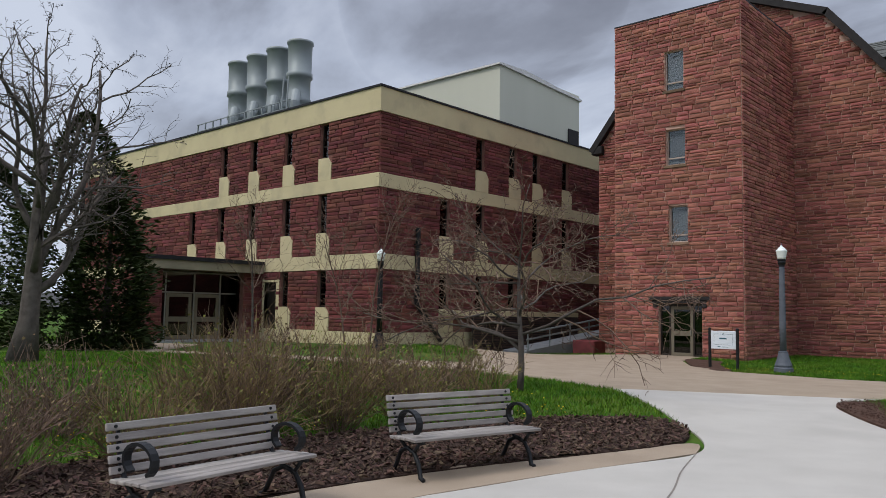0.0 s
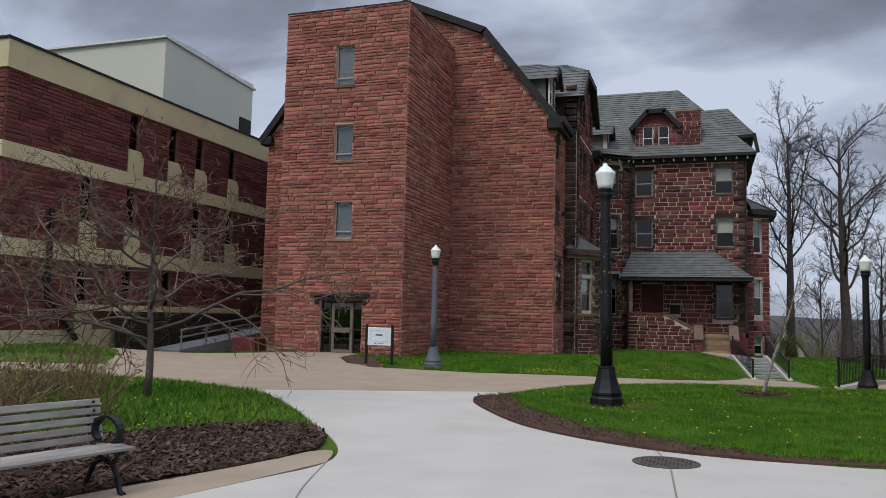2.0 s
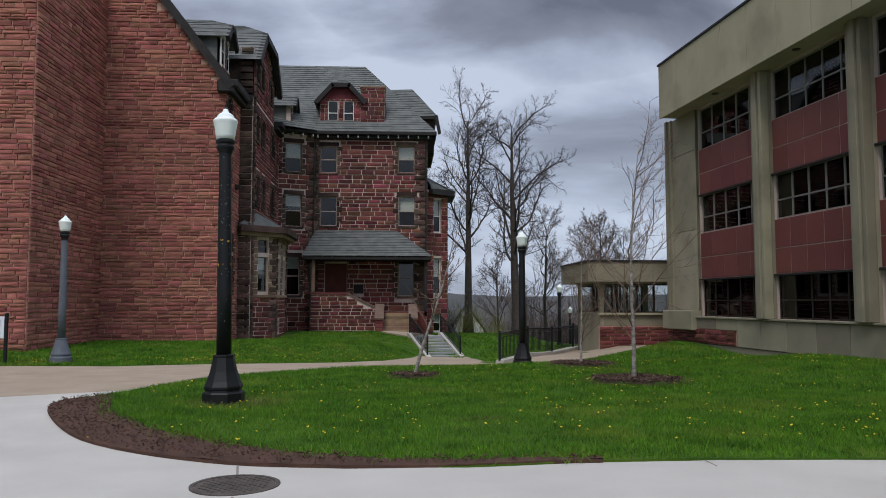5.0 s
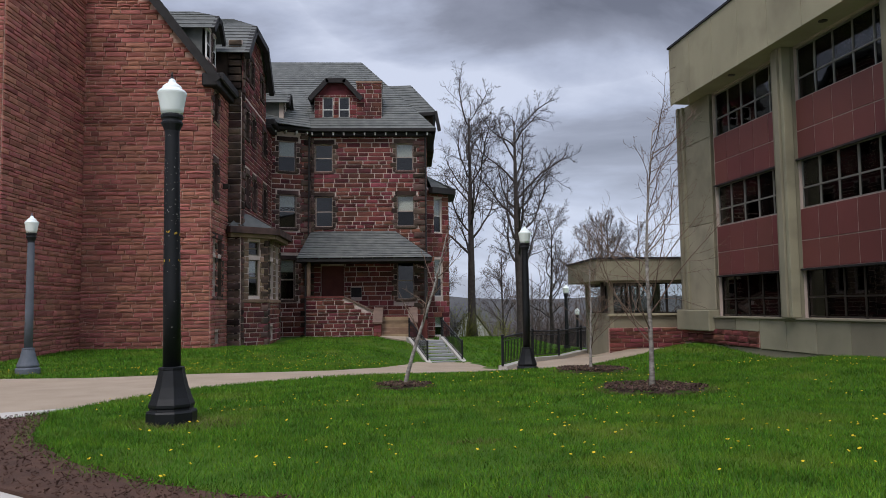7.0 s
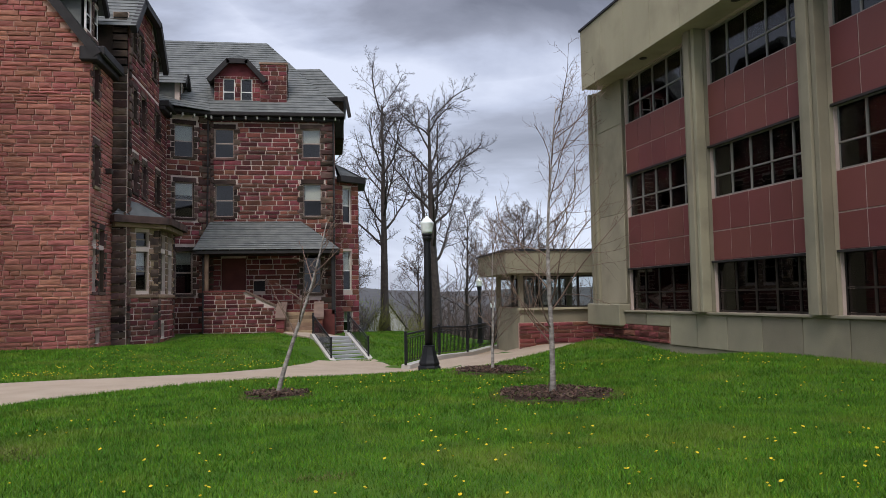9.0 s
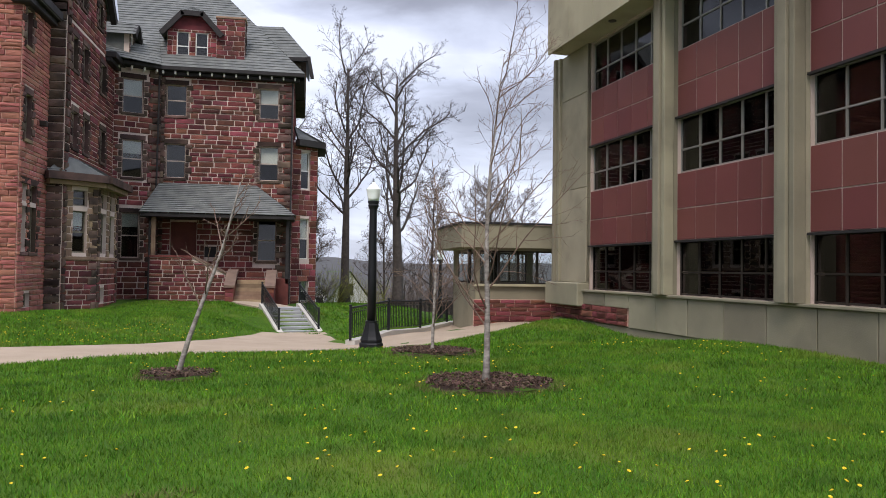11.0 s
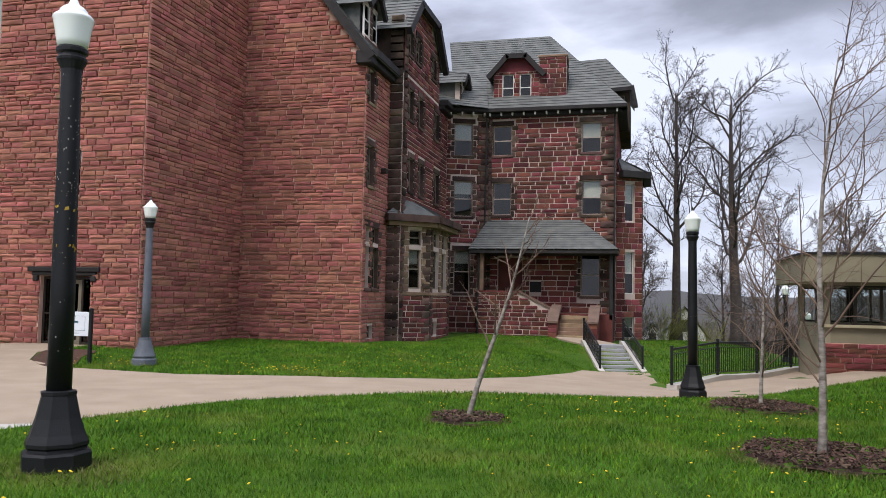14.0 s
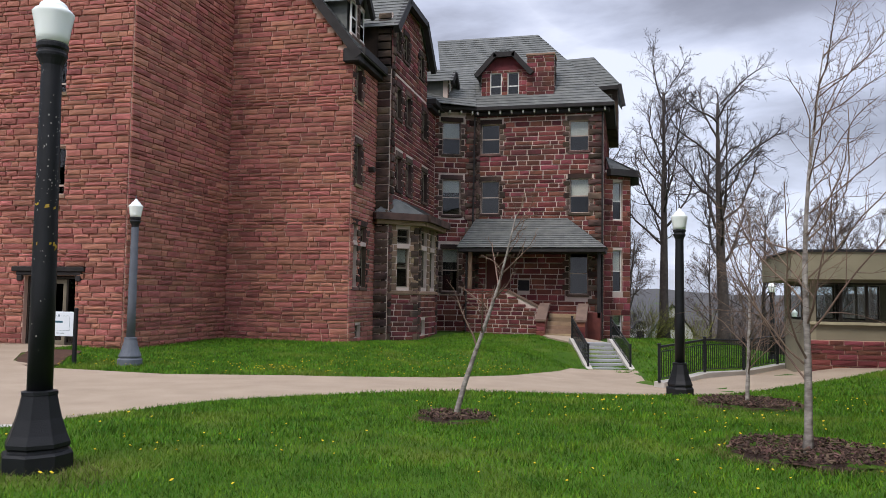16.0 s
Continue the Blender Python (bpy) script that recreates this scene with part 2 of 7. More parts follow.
M_TWIG = mat("red_brown_twig", (0.19, 0.13, 0.095), (0.12, 0.082, 0.062), 0.85, 5, 30, 0.2, vary=0.25)
M_BUSHTWIG = mat("tan_shrub_twig", (0.26, 0.185, 0.095), (0.15, 0.105, 0.058), 0.85, 3, 30, 0.2, vary=0.35)
M_FARWOOD = mat("far_bare_wood", (0.125, 0.098, 0.082), (0.075, 0.06, 0.055), 0.95, 0.4, 5, 0.0, vary=0.3)
M_HILL = mat("far_hill", (0.085, 0.082, 0.080), (0.058, 0.058, 0.058), 0.95, 0.02, 0.3, 0.0)
M_CONIFER = mat("dark_cedar_leaf", (0.045, 0.062, 0.018), (0.020, 0.030, 0.010), 0.8, 1.2, 12, 0.2, vary=0.4)
M_BUDLEAF = mat("yellow_green_buds", (0.20, 0.20, 0.045), (0.13, 0.14, 0.03), 0.8, 3, 20, 0.0, vary=0.3)
M_HOUSEWHITE = mat("white_clapboard", (0.66, 0.66, 0.66), (0.58, 0.58, 0.59), 0.7, 1, 20, 0.1, stretch=(0.3, 0.3, 6))
M_HOUSEROOF = mat("grey_shingle_roof", (0.13, 0.13, 0.14), (0.10, 0.10, 0.11), 0.9, 2, 20, 0.2)
M_SIGNWHITE = mat("white_sign_board", (0.70, 0.76, 0.80), (0.66, 0.72, 0.77), 0.45, 2, 30, 0.02)
M_SIGNINK = mat("teal_sign_ink", (0.05, 0.13, 0.17), (0.04, 0.11, 0.15), 0.6, 5, 30, 0.0)
M_LOUVRE = mat("brown_louvre_slat", (0.085, 0.055, 0.045), (0.055, 0.038, 0.033), 0.7, 3, 30, 0.2, vary=0.2)
M_IRONCOVER = mat("rusty_manhole_iron", (0.125, 0.105, 0.09), (0.075, 0.064, 0.057), 0.7, 8, 60, 0.5, metal=0.3)
M_CAP = mat("worn_brown_coping", (0.185, 0.125, 0.095), (0.12, 0.082, 0.066), 0.9, 2, 40, 0.4)
M_BRICKRED = mat("red_facing_brick", (0.17, 0.062, 0.05), (0.12, 0.046, 0.04), 0.9, 2, 40, 0.3)


def glass_mat(name, tint, rough=0.02):
    m = bpy.data.materials.new(name)
    m.use_nodes = True
    N, L = m.node_tree.nodes, m.node_tree.links
    N.clear()
    o = N.new("ShaderNodeOutputMaterial")
    tr = N.new("ShaderNodeBsdfTransparent")
    tr.inputs[0].default_value = (*tint, 1)
    gl = N.new("ShaderNodeBsdfGlossy")
    gl.inputs["Roughness"].default_value = rough
    fr = N.new("ShaderNodeFresnel")
    fr.inputs[0].default_value = 1.6
    mx = N.new("ShaderNodeMixShader")
    L.new(fr.outputs[0], mx.inputs[0])
    L.new(tr.outputs[0], mx.inputs[1])
    L.new(gl.outputs[0], mx.inputs[2])
    L.new(mx.outputs[0], o.inputs[0])
    return m


M_GLASS = glass_mat("window_glass", (0.84, 0.87, 0.86))
# the dark tint puts the dimness of the rooms into the pane
M_GLASS_DK = glass_mat("room_shade_window_glass", (0.22, 0.22, 0.22))
M_GLOBE = bpy.data.materials.new("frosted_lamp_globe")
M_GLOBE.use_nodes = True
gb = M_GLOBE.node_tree.nodes["Principled BSDF"]
gb.inputs["Base Color"].default_value = (0.80, 0.86, 0.82, 1)
gb.inputs["Roughness"].default_value = 0.22
gb.inputs["Subsurface Weight"].default_value = 0.35
gb.inputs["Subsurface Radius"].default_value = (0.1, 0.1, 0.1)

# ---- mesh helpers ----
rng = random.Random(7)


class Mesh:
    """Vertices and faces gathered for one mesh."""

    def __init__(self):
        self.v, self.f = [], []

    def add(self, vs, fs):
        n = len(self.v)
        self.v.extend(vs)
        self.f.extend([tuple(i + n for i in f) for f in fs])
        return self

    def box(self, x0, x1, y0, y1, z0, z1, m=None, bevel=0.0):
        b = min(bevel, abs(x1 - x0) / 3, abs(y1 - y0) / 3, abs(z1 - z0) / 3)
        if b <= 0:
            vs = [(x, y, z) for z in (z0, z1) for y in (y0, y1) for x in (x0, x1)]
            fs = [(0, 2, 3, 1), (4, 5, 7, 6), (0, 1, 5, 4), (2, 6, 7, 3), (0, 4, 6, 2), (1, 3, 7, 5)]
        else:
            vs, fs = [], []
            idx = {}
            for sx in (0, 1):
                for sy in (0, 1):
                    for sz in (0, 1):
                        X, Y, Z = (x0, x1)[sx], (y0, y1)[sy], (z0, z1)[sz]
                        ix, iy, iz = X + b * (1 - 2 * sx), Y + b * (1 - 2 * sy), Z + b * (1 - 2 * sz)
                        for a, p in (("x", (X, iy, iz)), ("y", (ix, Y, iz)), ("z", (ix, iy, Z))):
                            idx[(sx, sy, sz, a)] = len(vs)
                            vs.append(p)
            g = lambda sx, sy, sz, a: idx[(sx, sy, sz, a)]
            for s in (0, 1):
                q = [(0, 0), (0, 1), (1, 1), (1, 0)]
                fx = [g(s, a, c, "x") for a, c in q]
                fy = [g(a, s, c, "y") for a, c in q]
                fz = [g(a, c, s, "z") for a, c in q]
                fs += [tuple(fx if not s else fx[::-1]), tuple(fy if s else fy[::-1]), tuple(fz if not s else fz[::-1])]
            for s in (0, 1):
                for t in (0, 1):
                    fs.append((g(0, s, t, "y"), g(1, s, t, "y"), g(1, s, t, "z"), g(0, s, t, "z")))
                    fs.append((g(s, 0, t, "x"), g(s, 1, t, "x"), g(s, 1, t, "z"), g(s, 0, t, "z")))
                    fs.append((g(s, t, 0, "x"), g(s, t, 1, "x"), g(s, t, 1, "y"), g(s, t, 0, "y")))
            for sx in (0, 1):
                for sy in (0, 1):
                    for sz in (0, 1):
                        fs.append((g(sx, sy, sz, "x"), g(sx, sy, sz, "y"), g(sx, sy, sz, "z")))
        if m is not None:
            vs = [tuple(m @ Vector(p)) for p in vs]
        return self.add(vs, fs)

    def prism(self, poly, a, b, m=None):
        """A polygon of (p, q) pushed from a to b along the third axis (x = p, z = q, y = a..b)."""
        n = len(poly)
        vs = [(p, a, q) for p, q in poly] + [(p, b, q) for p, q in poly]
        fs = [tuple(range(n)), tuple(range(2 * n - 1, n - 1, -1))]
        fs += [(i, (i + 1) % n + 0, (i + 1) % n + n, i + n)[::-1] for i in range(n)]
        if m is not None:
            vs = [tuple(m @ Vector(p)) for p in vs]
        return self.add(vs, fs)

    def lathe(self, profile, sides=16, m=None, cap=True, turn=0.0):
        vs, fs = [], []
        for r, z in profile:
            for i in range(sides):
                a = 2 * math.pi * i / sides + turn
                vs.append((r * math.cos(a), r * math.sin(a), z))
        for k in range(len(profile) - 1):
            for i in range(sides):
                j = (i + 1) % sides
                fs.append((k * sides + i, k * sides + j, (k + 1) * sides + j, (k + 1) * sides + i))
        if cap:
            fs.append(tuple(range(sides))[::-1])
            fs.append(tuple(range((len(profile) - 1) * sides, len(profile) * sides)))
        if m is not None:
            vs = [tuple(m @ Vector(p)) for p in vs]
        return self.add(vs, fs)

    def tube(self, pts, radii, sides=6, cap=True):
        pts = [Vector(p) for p in pts]
        vs, fs = [], []
        ref = Vector((0.31, 0.17, 0.93))
        for k, p in enumerate(pts):
            d = pts[min(k + 1, len(pts) - 1)] - pts[max(k - 1, 0)]
            d.normalize()
            if abs(d.dot(ref)) > 0.95:
                r2 = Vector((1, 0, 0))
            else:
                r2 = ref
            s = d.cross(r2).normalized()
            t = d.cross(s)
            r = radii[k] if isinstance(radii, (list, tuple)) else radii
            for i in range(sides):
                a = 2 * math.pi * i / sides
                q = p + (s * math.cos(a) + t * math.sin(a)) * r
                vs.append((q.x, q.y, q.z))
        for k in range(len(pts) - 1):
            for i in range(sides):
                j = (i + 1) % sides
                fs.append((k * sides + i, k * sides + j, (k + 1) * sides + j, (k + 1) * sides + i))
        if cap:
            fs.append(tuple(range(sides))[::-1])
            fs.append(tuple(range((len(pts) - 1) * sides, len(pts) * sides)))
        return self.add(vs, fs)

    def data(self, name, material, smooth=False):
        me = bpy.data.meshes.new(name)
        me.from_pydata(self.v, [], self.f)
        me.materials.append(material)
        if smooth:
            me.polygons.foreach_set("use_smooth", [True] * len(me.polygons))
        me.update()
        return me


def part(name, mb, material, parent=None, label="", smooth=False, local=False):
    """One mesh object under a thing or a part. local: its vertices are in the parent's own space."""
    ob = new(name, mb.data(name, material, smooth))
    if parent is not None:
        ob.parent = parent
        if not local and parent.parent is None:
            ob.matrix_parent_inverse = parent.matrix_basis.inverted()
    if label:
        ob["label"] = label
    return ob


def thing(name, x, y, z, label, category, group="", kind=""):
    ob = new(name)
    ob.empty_display_size = 0.2
    ob.matrix_basis = Matrix.Translation((x, y, z))
    return tagged(ob, label, category, group, kind)


# ---- terrain ----
HEIGHTS = [
    (2.4, 0.5, 0.08), (4.0, 7.4, 0.0), (1.9, 12.6, 0.0), (6.0, 10.8, 0.12), (0.4, 17.0, 0.04), (3.5, 21.8, -0.02), (8.0, 20.4, 0.0), (8.05, 25.2, -0.04),
    (7.2, 29.9, -0.43), (6.9, 33.0, -0.62), (9.7, 37.4, -0.58), (12.4, 41.8, -0.52), (10.2, 34.0, -0.32), (12.6, 35.6, -0.05), (13.7, 32.0, 0.20), (14.5, 22.5, 0.30),
    (-13.0, 32.9, 0.0), (-4.7, 39.4, -0.02), (-10.0, 39.2, 0.0), (4.8, 50.8, -0.2), (-1.9, 48.6, 0.05), (5.4, 41.2, -1.0), (5.3, 37.0, -0.80), (1.0, 40.0, -0.12), (4.3, 44.8, -0.06),
    (2.5, 46.5, 0.10), (8.5, 46.0, -0.75), (8.0, 58.0, -0.45), (12.9, 51.6, -1.5), (-7.4, 29.4, -0.2), (-24.0, 25.0, 0.15), (-34.0, 18.0, 0.05),
    (-20.0, 36.5, -0.4), (16.6, 65.5, -2.6), (-3.9, 6.0, -0.12), (-4.0, 2.0, -0.1), (-3.0, 10.5, -0.1), (-8.0, 14.0, 0.05), (-21.0, 8.5, 0.2),
]
HP = np.array(HEIGHTS)


def ground_z(x, y):
    """The ground's height: a blend of known heights, falling away to the valley beyond."""
    x, y = np.asarray(x, float), np.asarray(y, float)
    d2 = (x[..., None] - HP[:, 0]) ** 2 + (y[..., None] - HP[:, 1]) ** 2 + 0.8
    w = d2 ** -1.6
    z = (w * HP[:, 2]).sum(-1) / w.sum(-1)
    fall = np.clip((y - 56) / 60, 0, 1)
    z = z - 9.0 * fall * fall * (3 - 2 * fall) * np.clip((x + 60) / 60, 0, 1)
    return z


def gz(x, y):
    return float(ground_z(x, y))


def curve(pts, n=6, closed=True):
    """Points of a smooth line through the given ones."""
    out = []
    k = len(pts)
    for i in range(k if closed else k - 1):
        p = [pts[(i + j) % k] if closed else pts[min(max(i + j, 0), k - 1)] for j in (-1, 0, 1, 2)]
        for s in range(n):
            t = s / n
            out.append(tuple(0.5 * (2 * p[1][a] + (p[2][a] - p[0][a]) * t + (2 * p[0][a] - 5 * p[1][a] + 4 * p[2][a] - p[3][a]) * t * t
                                    + (3 * p[1][a] - p[0][a] - 3 * p[2][a] + p[3][a]) * t ** 3) for a in (0, 1)))
    if not closed:
        out.append(tuple(pts[-1]))
    return out


def inside(poly, x, y):
    """Which of the points lie in the polygon."""
    x, y = np.asarray(x, float), np.asarray(y, float)
    res = np.zeros(x.shape, bool)
    n = len(poly)
    for i in range(n):
        (x0, y0), (x1, y1) = poly[i], poly[(i + 1) % n]
        if y0 == y1:
            continue
        c = ((y0 > y) != (y1 > y)) & (x < (x1 - x0) * (y - y0) / (y1 - y0) + x0)
        res ^= c
    return res


def sheet(name, poly, material, lift, step=1.0, drop=0.12, rough=0.0):
    """A flat layer with the given outline that follows the ground, with a skirt round its rim."""
    from mathutils.geometry import delaunay_2d_cdt
    xs, ys = [p[0] for p in poly], [p[1] for p in poly]
    gx, gy = np.meshgrid(np.arange(min(xs), max(xs), step), np.arange(min(ys), max(ys), step))
    gx, gy = gx.ravel(), gy.ravel()
    ok = inside(poly, gx, gy)
    pts = [Vector(p) for p in poly] + [Vector((a, b)) for a, b in zip(gx[ok], gy[ok])]
    n = len(poly)
    vv, _, ff, *_ = delaunay_2d_cdt(pts, [(i, (i + 1) % n) for i in range(n)], [], 1, 0.001)
    ax, ay = np.array([p.x for p in vv]), np.array([p.y for p in vv])
    z = ground_z(ax, ay) + lift
    if rough:
        z = z + np.array([noise.noise((a * 3, b * 3, 0)) * rough for a, b in zip(ax, ay)])
    mb = Mesh()
    mb.add([(a, b, c) for a, b, c in zip(ax, ay, z)], [tuple(f) for f in ff])
    rim = [(p[0], p[1], gz(*p) + lift) for p in poly]
    for i in range(n):
        a, b = rim[i], rim[(i + 1) % n]
        mb.add([a, b, (b[0], b[1], b[2] - drop), (a[0], a[1], a[2] - drop)], [(0, 1, 2, 3)])
    return part(name, mb, material)



# ---- ground and paving ----
def axis_steps(lo, hi, fine_lo, fine_hi, step):
    a = list(np.arange(fine_lo, fine_hi + 1e-6, step))
    d, p = step, fine_hi
    while p < hi:
        d *= 1.35
        p += d
        a.append(min(p, hi))
    d, p = step, fine_lo
    while p > lo:
        d *= 1.35
        p -= d
        a.insert(0, max(p, lo))
    return np.array(a)


gxs, gys = axis_steps(-2500, 2500, -54, 30, 1.0), axis_steps(-600, 3500, -12, 90, 1.0)
GX, GY = np.meshgrid(gxs, gys)
GZ = ground_z(GX, GY)
far = np.clip((np.hypot(GX, GY - 30) - 300) / 2200, 0, 1)
GZ = GZ + far * 45 * (0.75 + 0.25 * np.sin(GX / 310.0 + 1.0) * np.cos(GX / 140.0))
nx, ny = len(gxs), len(gys)
ground_mb = Mesh()
ground_mb.v = list(zip(GX.ravel().tolist(), GY.ravel().tolist(), GZ.ravel().tolist()))
ground_mb.f = [(j * nx + i, j * nx + i + 1, (j + 1) * nx + i + 1, (j + 1) * nx + i) for j in range(ny - 1) for i in range(nx - 1)]
tagged(part("ground", ground_mb, M_GRASS, smooth=True), "green spring lawn with patches of worn turf", "lawn", kind="structure")

EAST_LAWN = curve([(-2.25, 17.85), (-1.97, 16.7), (-0.5, 14.3), (1.25, 12.95), (3.9, 12.35), (6.8, 12.22), (13, 12.2), (20, 12.2), (20, 18), (17, 24), (15.0, 30.2), (13.4, 33.1), (11.6, 32.9),
                   (9.3, 31.2), (7.0, 29.0), (5.2, 27.6), (2.9, 26.6), (1.0, 24.7), (-0.7, 22.9), (-1.4, 20.9), (-1.85, 18.8)], 5)
TAN = [(-6.9, 16.7), (-2.7, 19.2), (-1.2, 19.95), (-0.6, 20.6), (1.2, 22.6), (4.2, 25.0), (7.2, 28.0), (9.7, 30.6), (12.0, 32.4), (14.2, 32.6), (14.3, 36.2), (11.3, 36.2), (11.9, 39.0), (12.9, 41.8), (12.3, 42.0), (9.6, 37.6), (6.8, 33.2),
       (6.5, 35.5), (6.35, 41.7), (4.35, 41.2), (3.7, 37.8), (2.6, 34.0), (1.2, 31.2), (-1.2, 29.1), (-5.0, 27.7), (-8.6, 28.0), (-10.6, 29.0), (-11.6, 30.4), (-11.9, 33.1), (-14.4, 33.1),
       (-15.2, 32.0), (-17.0, 31.2), (-19.5, 32.5), (-22.0, 33.5), (-22.0, 29.5), (-17.5, 24.5), (-15.5, 21.8), (-19.0, 19.2), (-26.0, 15.6), (-33.0, 18.2), (-33.2, 24.0), (-31.3, 25.0), (-31.0, 22.5), (-44.0, 10.4),
       (-44.0, 8.8), (-25.0, 13.8), (-18.7, 17.0), (-13.5, 18.6), (-9.6, 17.8)]
i_ = TAN.index((-26.0, 15.6))
TAN = TAN[:i_ + 1] + [(-30.5, 20.0)] + TAN[TAN.index((-44.0, 10.4)):]
CONC = curve([(-6.9, 16.7), (-5.3, 15.1), (-3.75, 13.3), (-2.6, 11.8), (-2.15, 10.6), (-2.4, 9.4), (-2.75, 8.0), (-3.1, 6.3), (-3.25, 4.5), (-3.1, 2.0)], 5, closed=False) + [
    (-2.6, -2), (-1.5, -7), (4, -12), (40, -12), (40, 13.9), (14, 13.9), (7.3, 13.95), (4.1, 14.1), (1.6, 14.2), (0.2, 15.6), (-1.0, 17.6), (-1.2, 19.95), (-2.7, 19.2)]
PAD = curve([(-2.15, 10.6), (-2.55, 11.35), (-3.2, 9.6), (-3.95, 7.2), (-4.25, 5.0), (-4.2, 2.0), (-3.8, -2.0), (-2.7, -7.0)], 5, closed=False) + [
    (-1.5, -7), (-2.6, -2), (-3.1, 2.0), (-3.25, 4.5), (-3.1, 6.3), (-2.75, 8.0), (-2.4, 9.4)]
BED = curve([(-2.72, 11.5), (-3.6, 12.9), (-4.7, 12.5), (-5.9, 10.3), (-6.6, 7.6), (-6.9, 5.0), (-6.9, 2.0), (-6.4, -2.0), (-5.2, -7.0), (-3.0, -7.2), (-3.6, -2.0), (-4.0, 2.0), (-4.1, 5.0), (-3.8, 7.2), (-3.05, 9.6)], 4)
NORTH_BED = curve([(-11.7, 31.2), (-11.2, 30.0), (-10.4, 28.9), (-9.0, 27.9), (-8.9, 28.7), (-10.0, 30.4), (-10.5, 31.6)], 5)
tagged(sheet("pavement_concrete", CONC, M_CONC, 0.03, 1.2), "pale broom-finished concrete plaza", "pavement", kind="structure")
tagged(sheet("pavement_path", TAN, M_TANPATH, 0.022, 1.0), "tan exposed-aggregate footpath", "path", kind="structure")
tagged(sheet("pavement_bench_pad", PAD, M_TANPATH, 0.036, 0.8), "tan aggregate strip under the benches", "pavement", kind="structure")
tagged(sheet("mulch_bed", BED, M_MULCH, 0.05, 0.35, rough=0.05), "dark bark mulch bed behind the benches", "mulch", kind="structure")
tagged(sheet("lawn_east", EAST_LAWN, M_GRASS, 0.05, 0.7, rough=0.02), "lush green lawn with dandelions", "lawn", kind="structure")
tagged(sheet("soil_patch", NORTH_BED, M_SOIL, 0.035, 0.4, rough=0.03), "bare brown soil where the path meets the lawn", "soil", kind="structure")
# bare soil along the lawn's rim
rim_out = curve([(-2.3, 17.9), (-2.02, 16.65), (-0.56, 14.24), (1.22, 12.89), (2.8, 12.5), (5.2, 12.22)], 6, closed=False)
rim_in = curve([(5.2, 12.34), (3.2, 12.8), (1.7, 13.45), (0.3, 14.6), (-0.9, 16.2), (-1.4, 17.6), (-1.75, 18.5)], 6, closed=False)
tagged(sheet("soil_edging", rim_out + rim_in, M_SOIL, 0.066, 0.35, rough=0.03), "strip of bare brown soil along the lawn's edge", "soil", kind="structure")


def joint(pts, w=0.022):
    """A saw-cut joint: a thin dark strip just over the slab."""
    mb = Mesh()
    pts = [Vector((x, y, gz(x, y) + 0.0345)) for x, y in pts]
    for a, b in zip(pts, pts[1:]):
        s = (b - a).cross(Vector((0, 0, 1))).normalized() * w / 2
        mb.add([tuple(a - s), tuple(b - s), tuple(b + s), tuple(a + s)], [(0, 1, 2, 3)])
    return mb


M_CUT = mat("dark_joint_filler", (0.25, 0.22, 0.19), (0.19, 0.17, 0.15), 0.9, 5, 60, 0.1)
for line in (curve([(-2.15, 10.6), (-1.75, 9.3), (-1.3, 8.1), (-0.9, 6.6), (-0.7, 4.6)], 12, closed=False), [(1.55, 12.95), (1.68, 12.3)], [(1.82, 11.44), (1.95, 9.6), (2.05, 7.6)], [(6.2, 12.2), (6.3, 9.0), (6.2, 4.0)],
             [(-0.7, 4.6), (3.0, 4.3), (9.0, 4.4)]):
    tagged(part("pavement_joint", joint(line), M_CUT), "thin dark joint in the concrete", "joint", kind="structure")

# ---- walls, stones, windows, roofs ----
def basis(ox, oy, ux, uy):
    """Local space of a wall: x along it, y into it, z up; it faces local -y."""
    k = math.hypot(ux, uy)
    ux, uy = ux / k, uy / k
    return Matrix(((ux, -uy, 0, ox), (uy, ux, 0, oy), (0, 0, 1, 0), (0, 0, 0, 1)))


def wall(parent, name, m, length, zb, zt, holes, material, thick=0.4, label="", cut=0.0):
    """A wall with real openings. holes: (s0, s1, z0, z1)."""
    us = sorted({cut, length, *[h[0] for h in holes], *[h[1] for h in holes]})
    vs = sorted({zb, zt, *[h[2] for h in holes], *[h[3] for h in holes]})
    solid = {}
    for i in range(len(us) - 1):
        for j in range(len(vs) - 1):
            cu, cv = (us[i] + us[i + 1]) / 2, (vs[j] + vs[j + 1]) / 2
            solid[i, j] = not any(h[0] < cu < h[1] and h[2] < cv < h[3] for h in holes)
    mb = Mesh()

    def quad(*p):
        mb.add([tuple(m @ Vector(q)) for q in p], [(0, 1, 2, 3)])
    for (i, j), s in solid.items():
        if not s:
            continue
        a, b, c, d = us[i], us[i + 1], vs[j], vs[j + 1]
        quad((a, 0, c), (b, 0, c), (b, 0, d), (a, 0, d))
        quad((b, thick, c), (a, thick, c), (a, thick, d), (b, thick, d))
        if not solid.get((i - 1, j)):
            quad((a, thick, c), (a, 0, c), (a, 0, d), (a, thick, d))
        if not solid.get((i + 1, j)):
            quad((b, 0, c), (b, thick, c), (b, thick, d), (b, 0, d))
        if not solid.get((i, j - 1)):
            quad((a, thick, c), (b, thick, c), (b, 0, c), (a, 0, c))
        if not solid.get((i, j + 1)):
            quad((a, 0, d), (b, 0, d), (b, thick, d), (a, thick, d))
    return part(name, mb, material, parent, label)


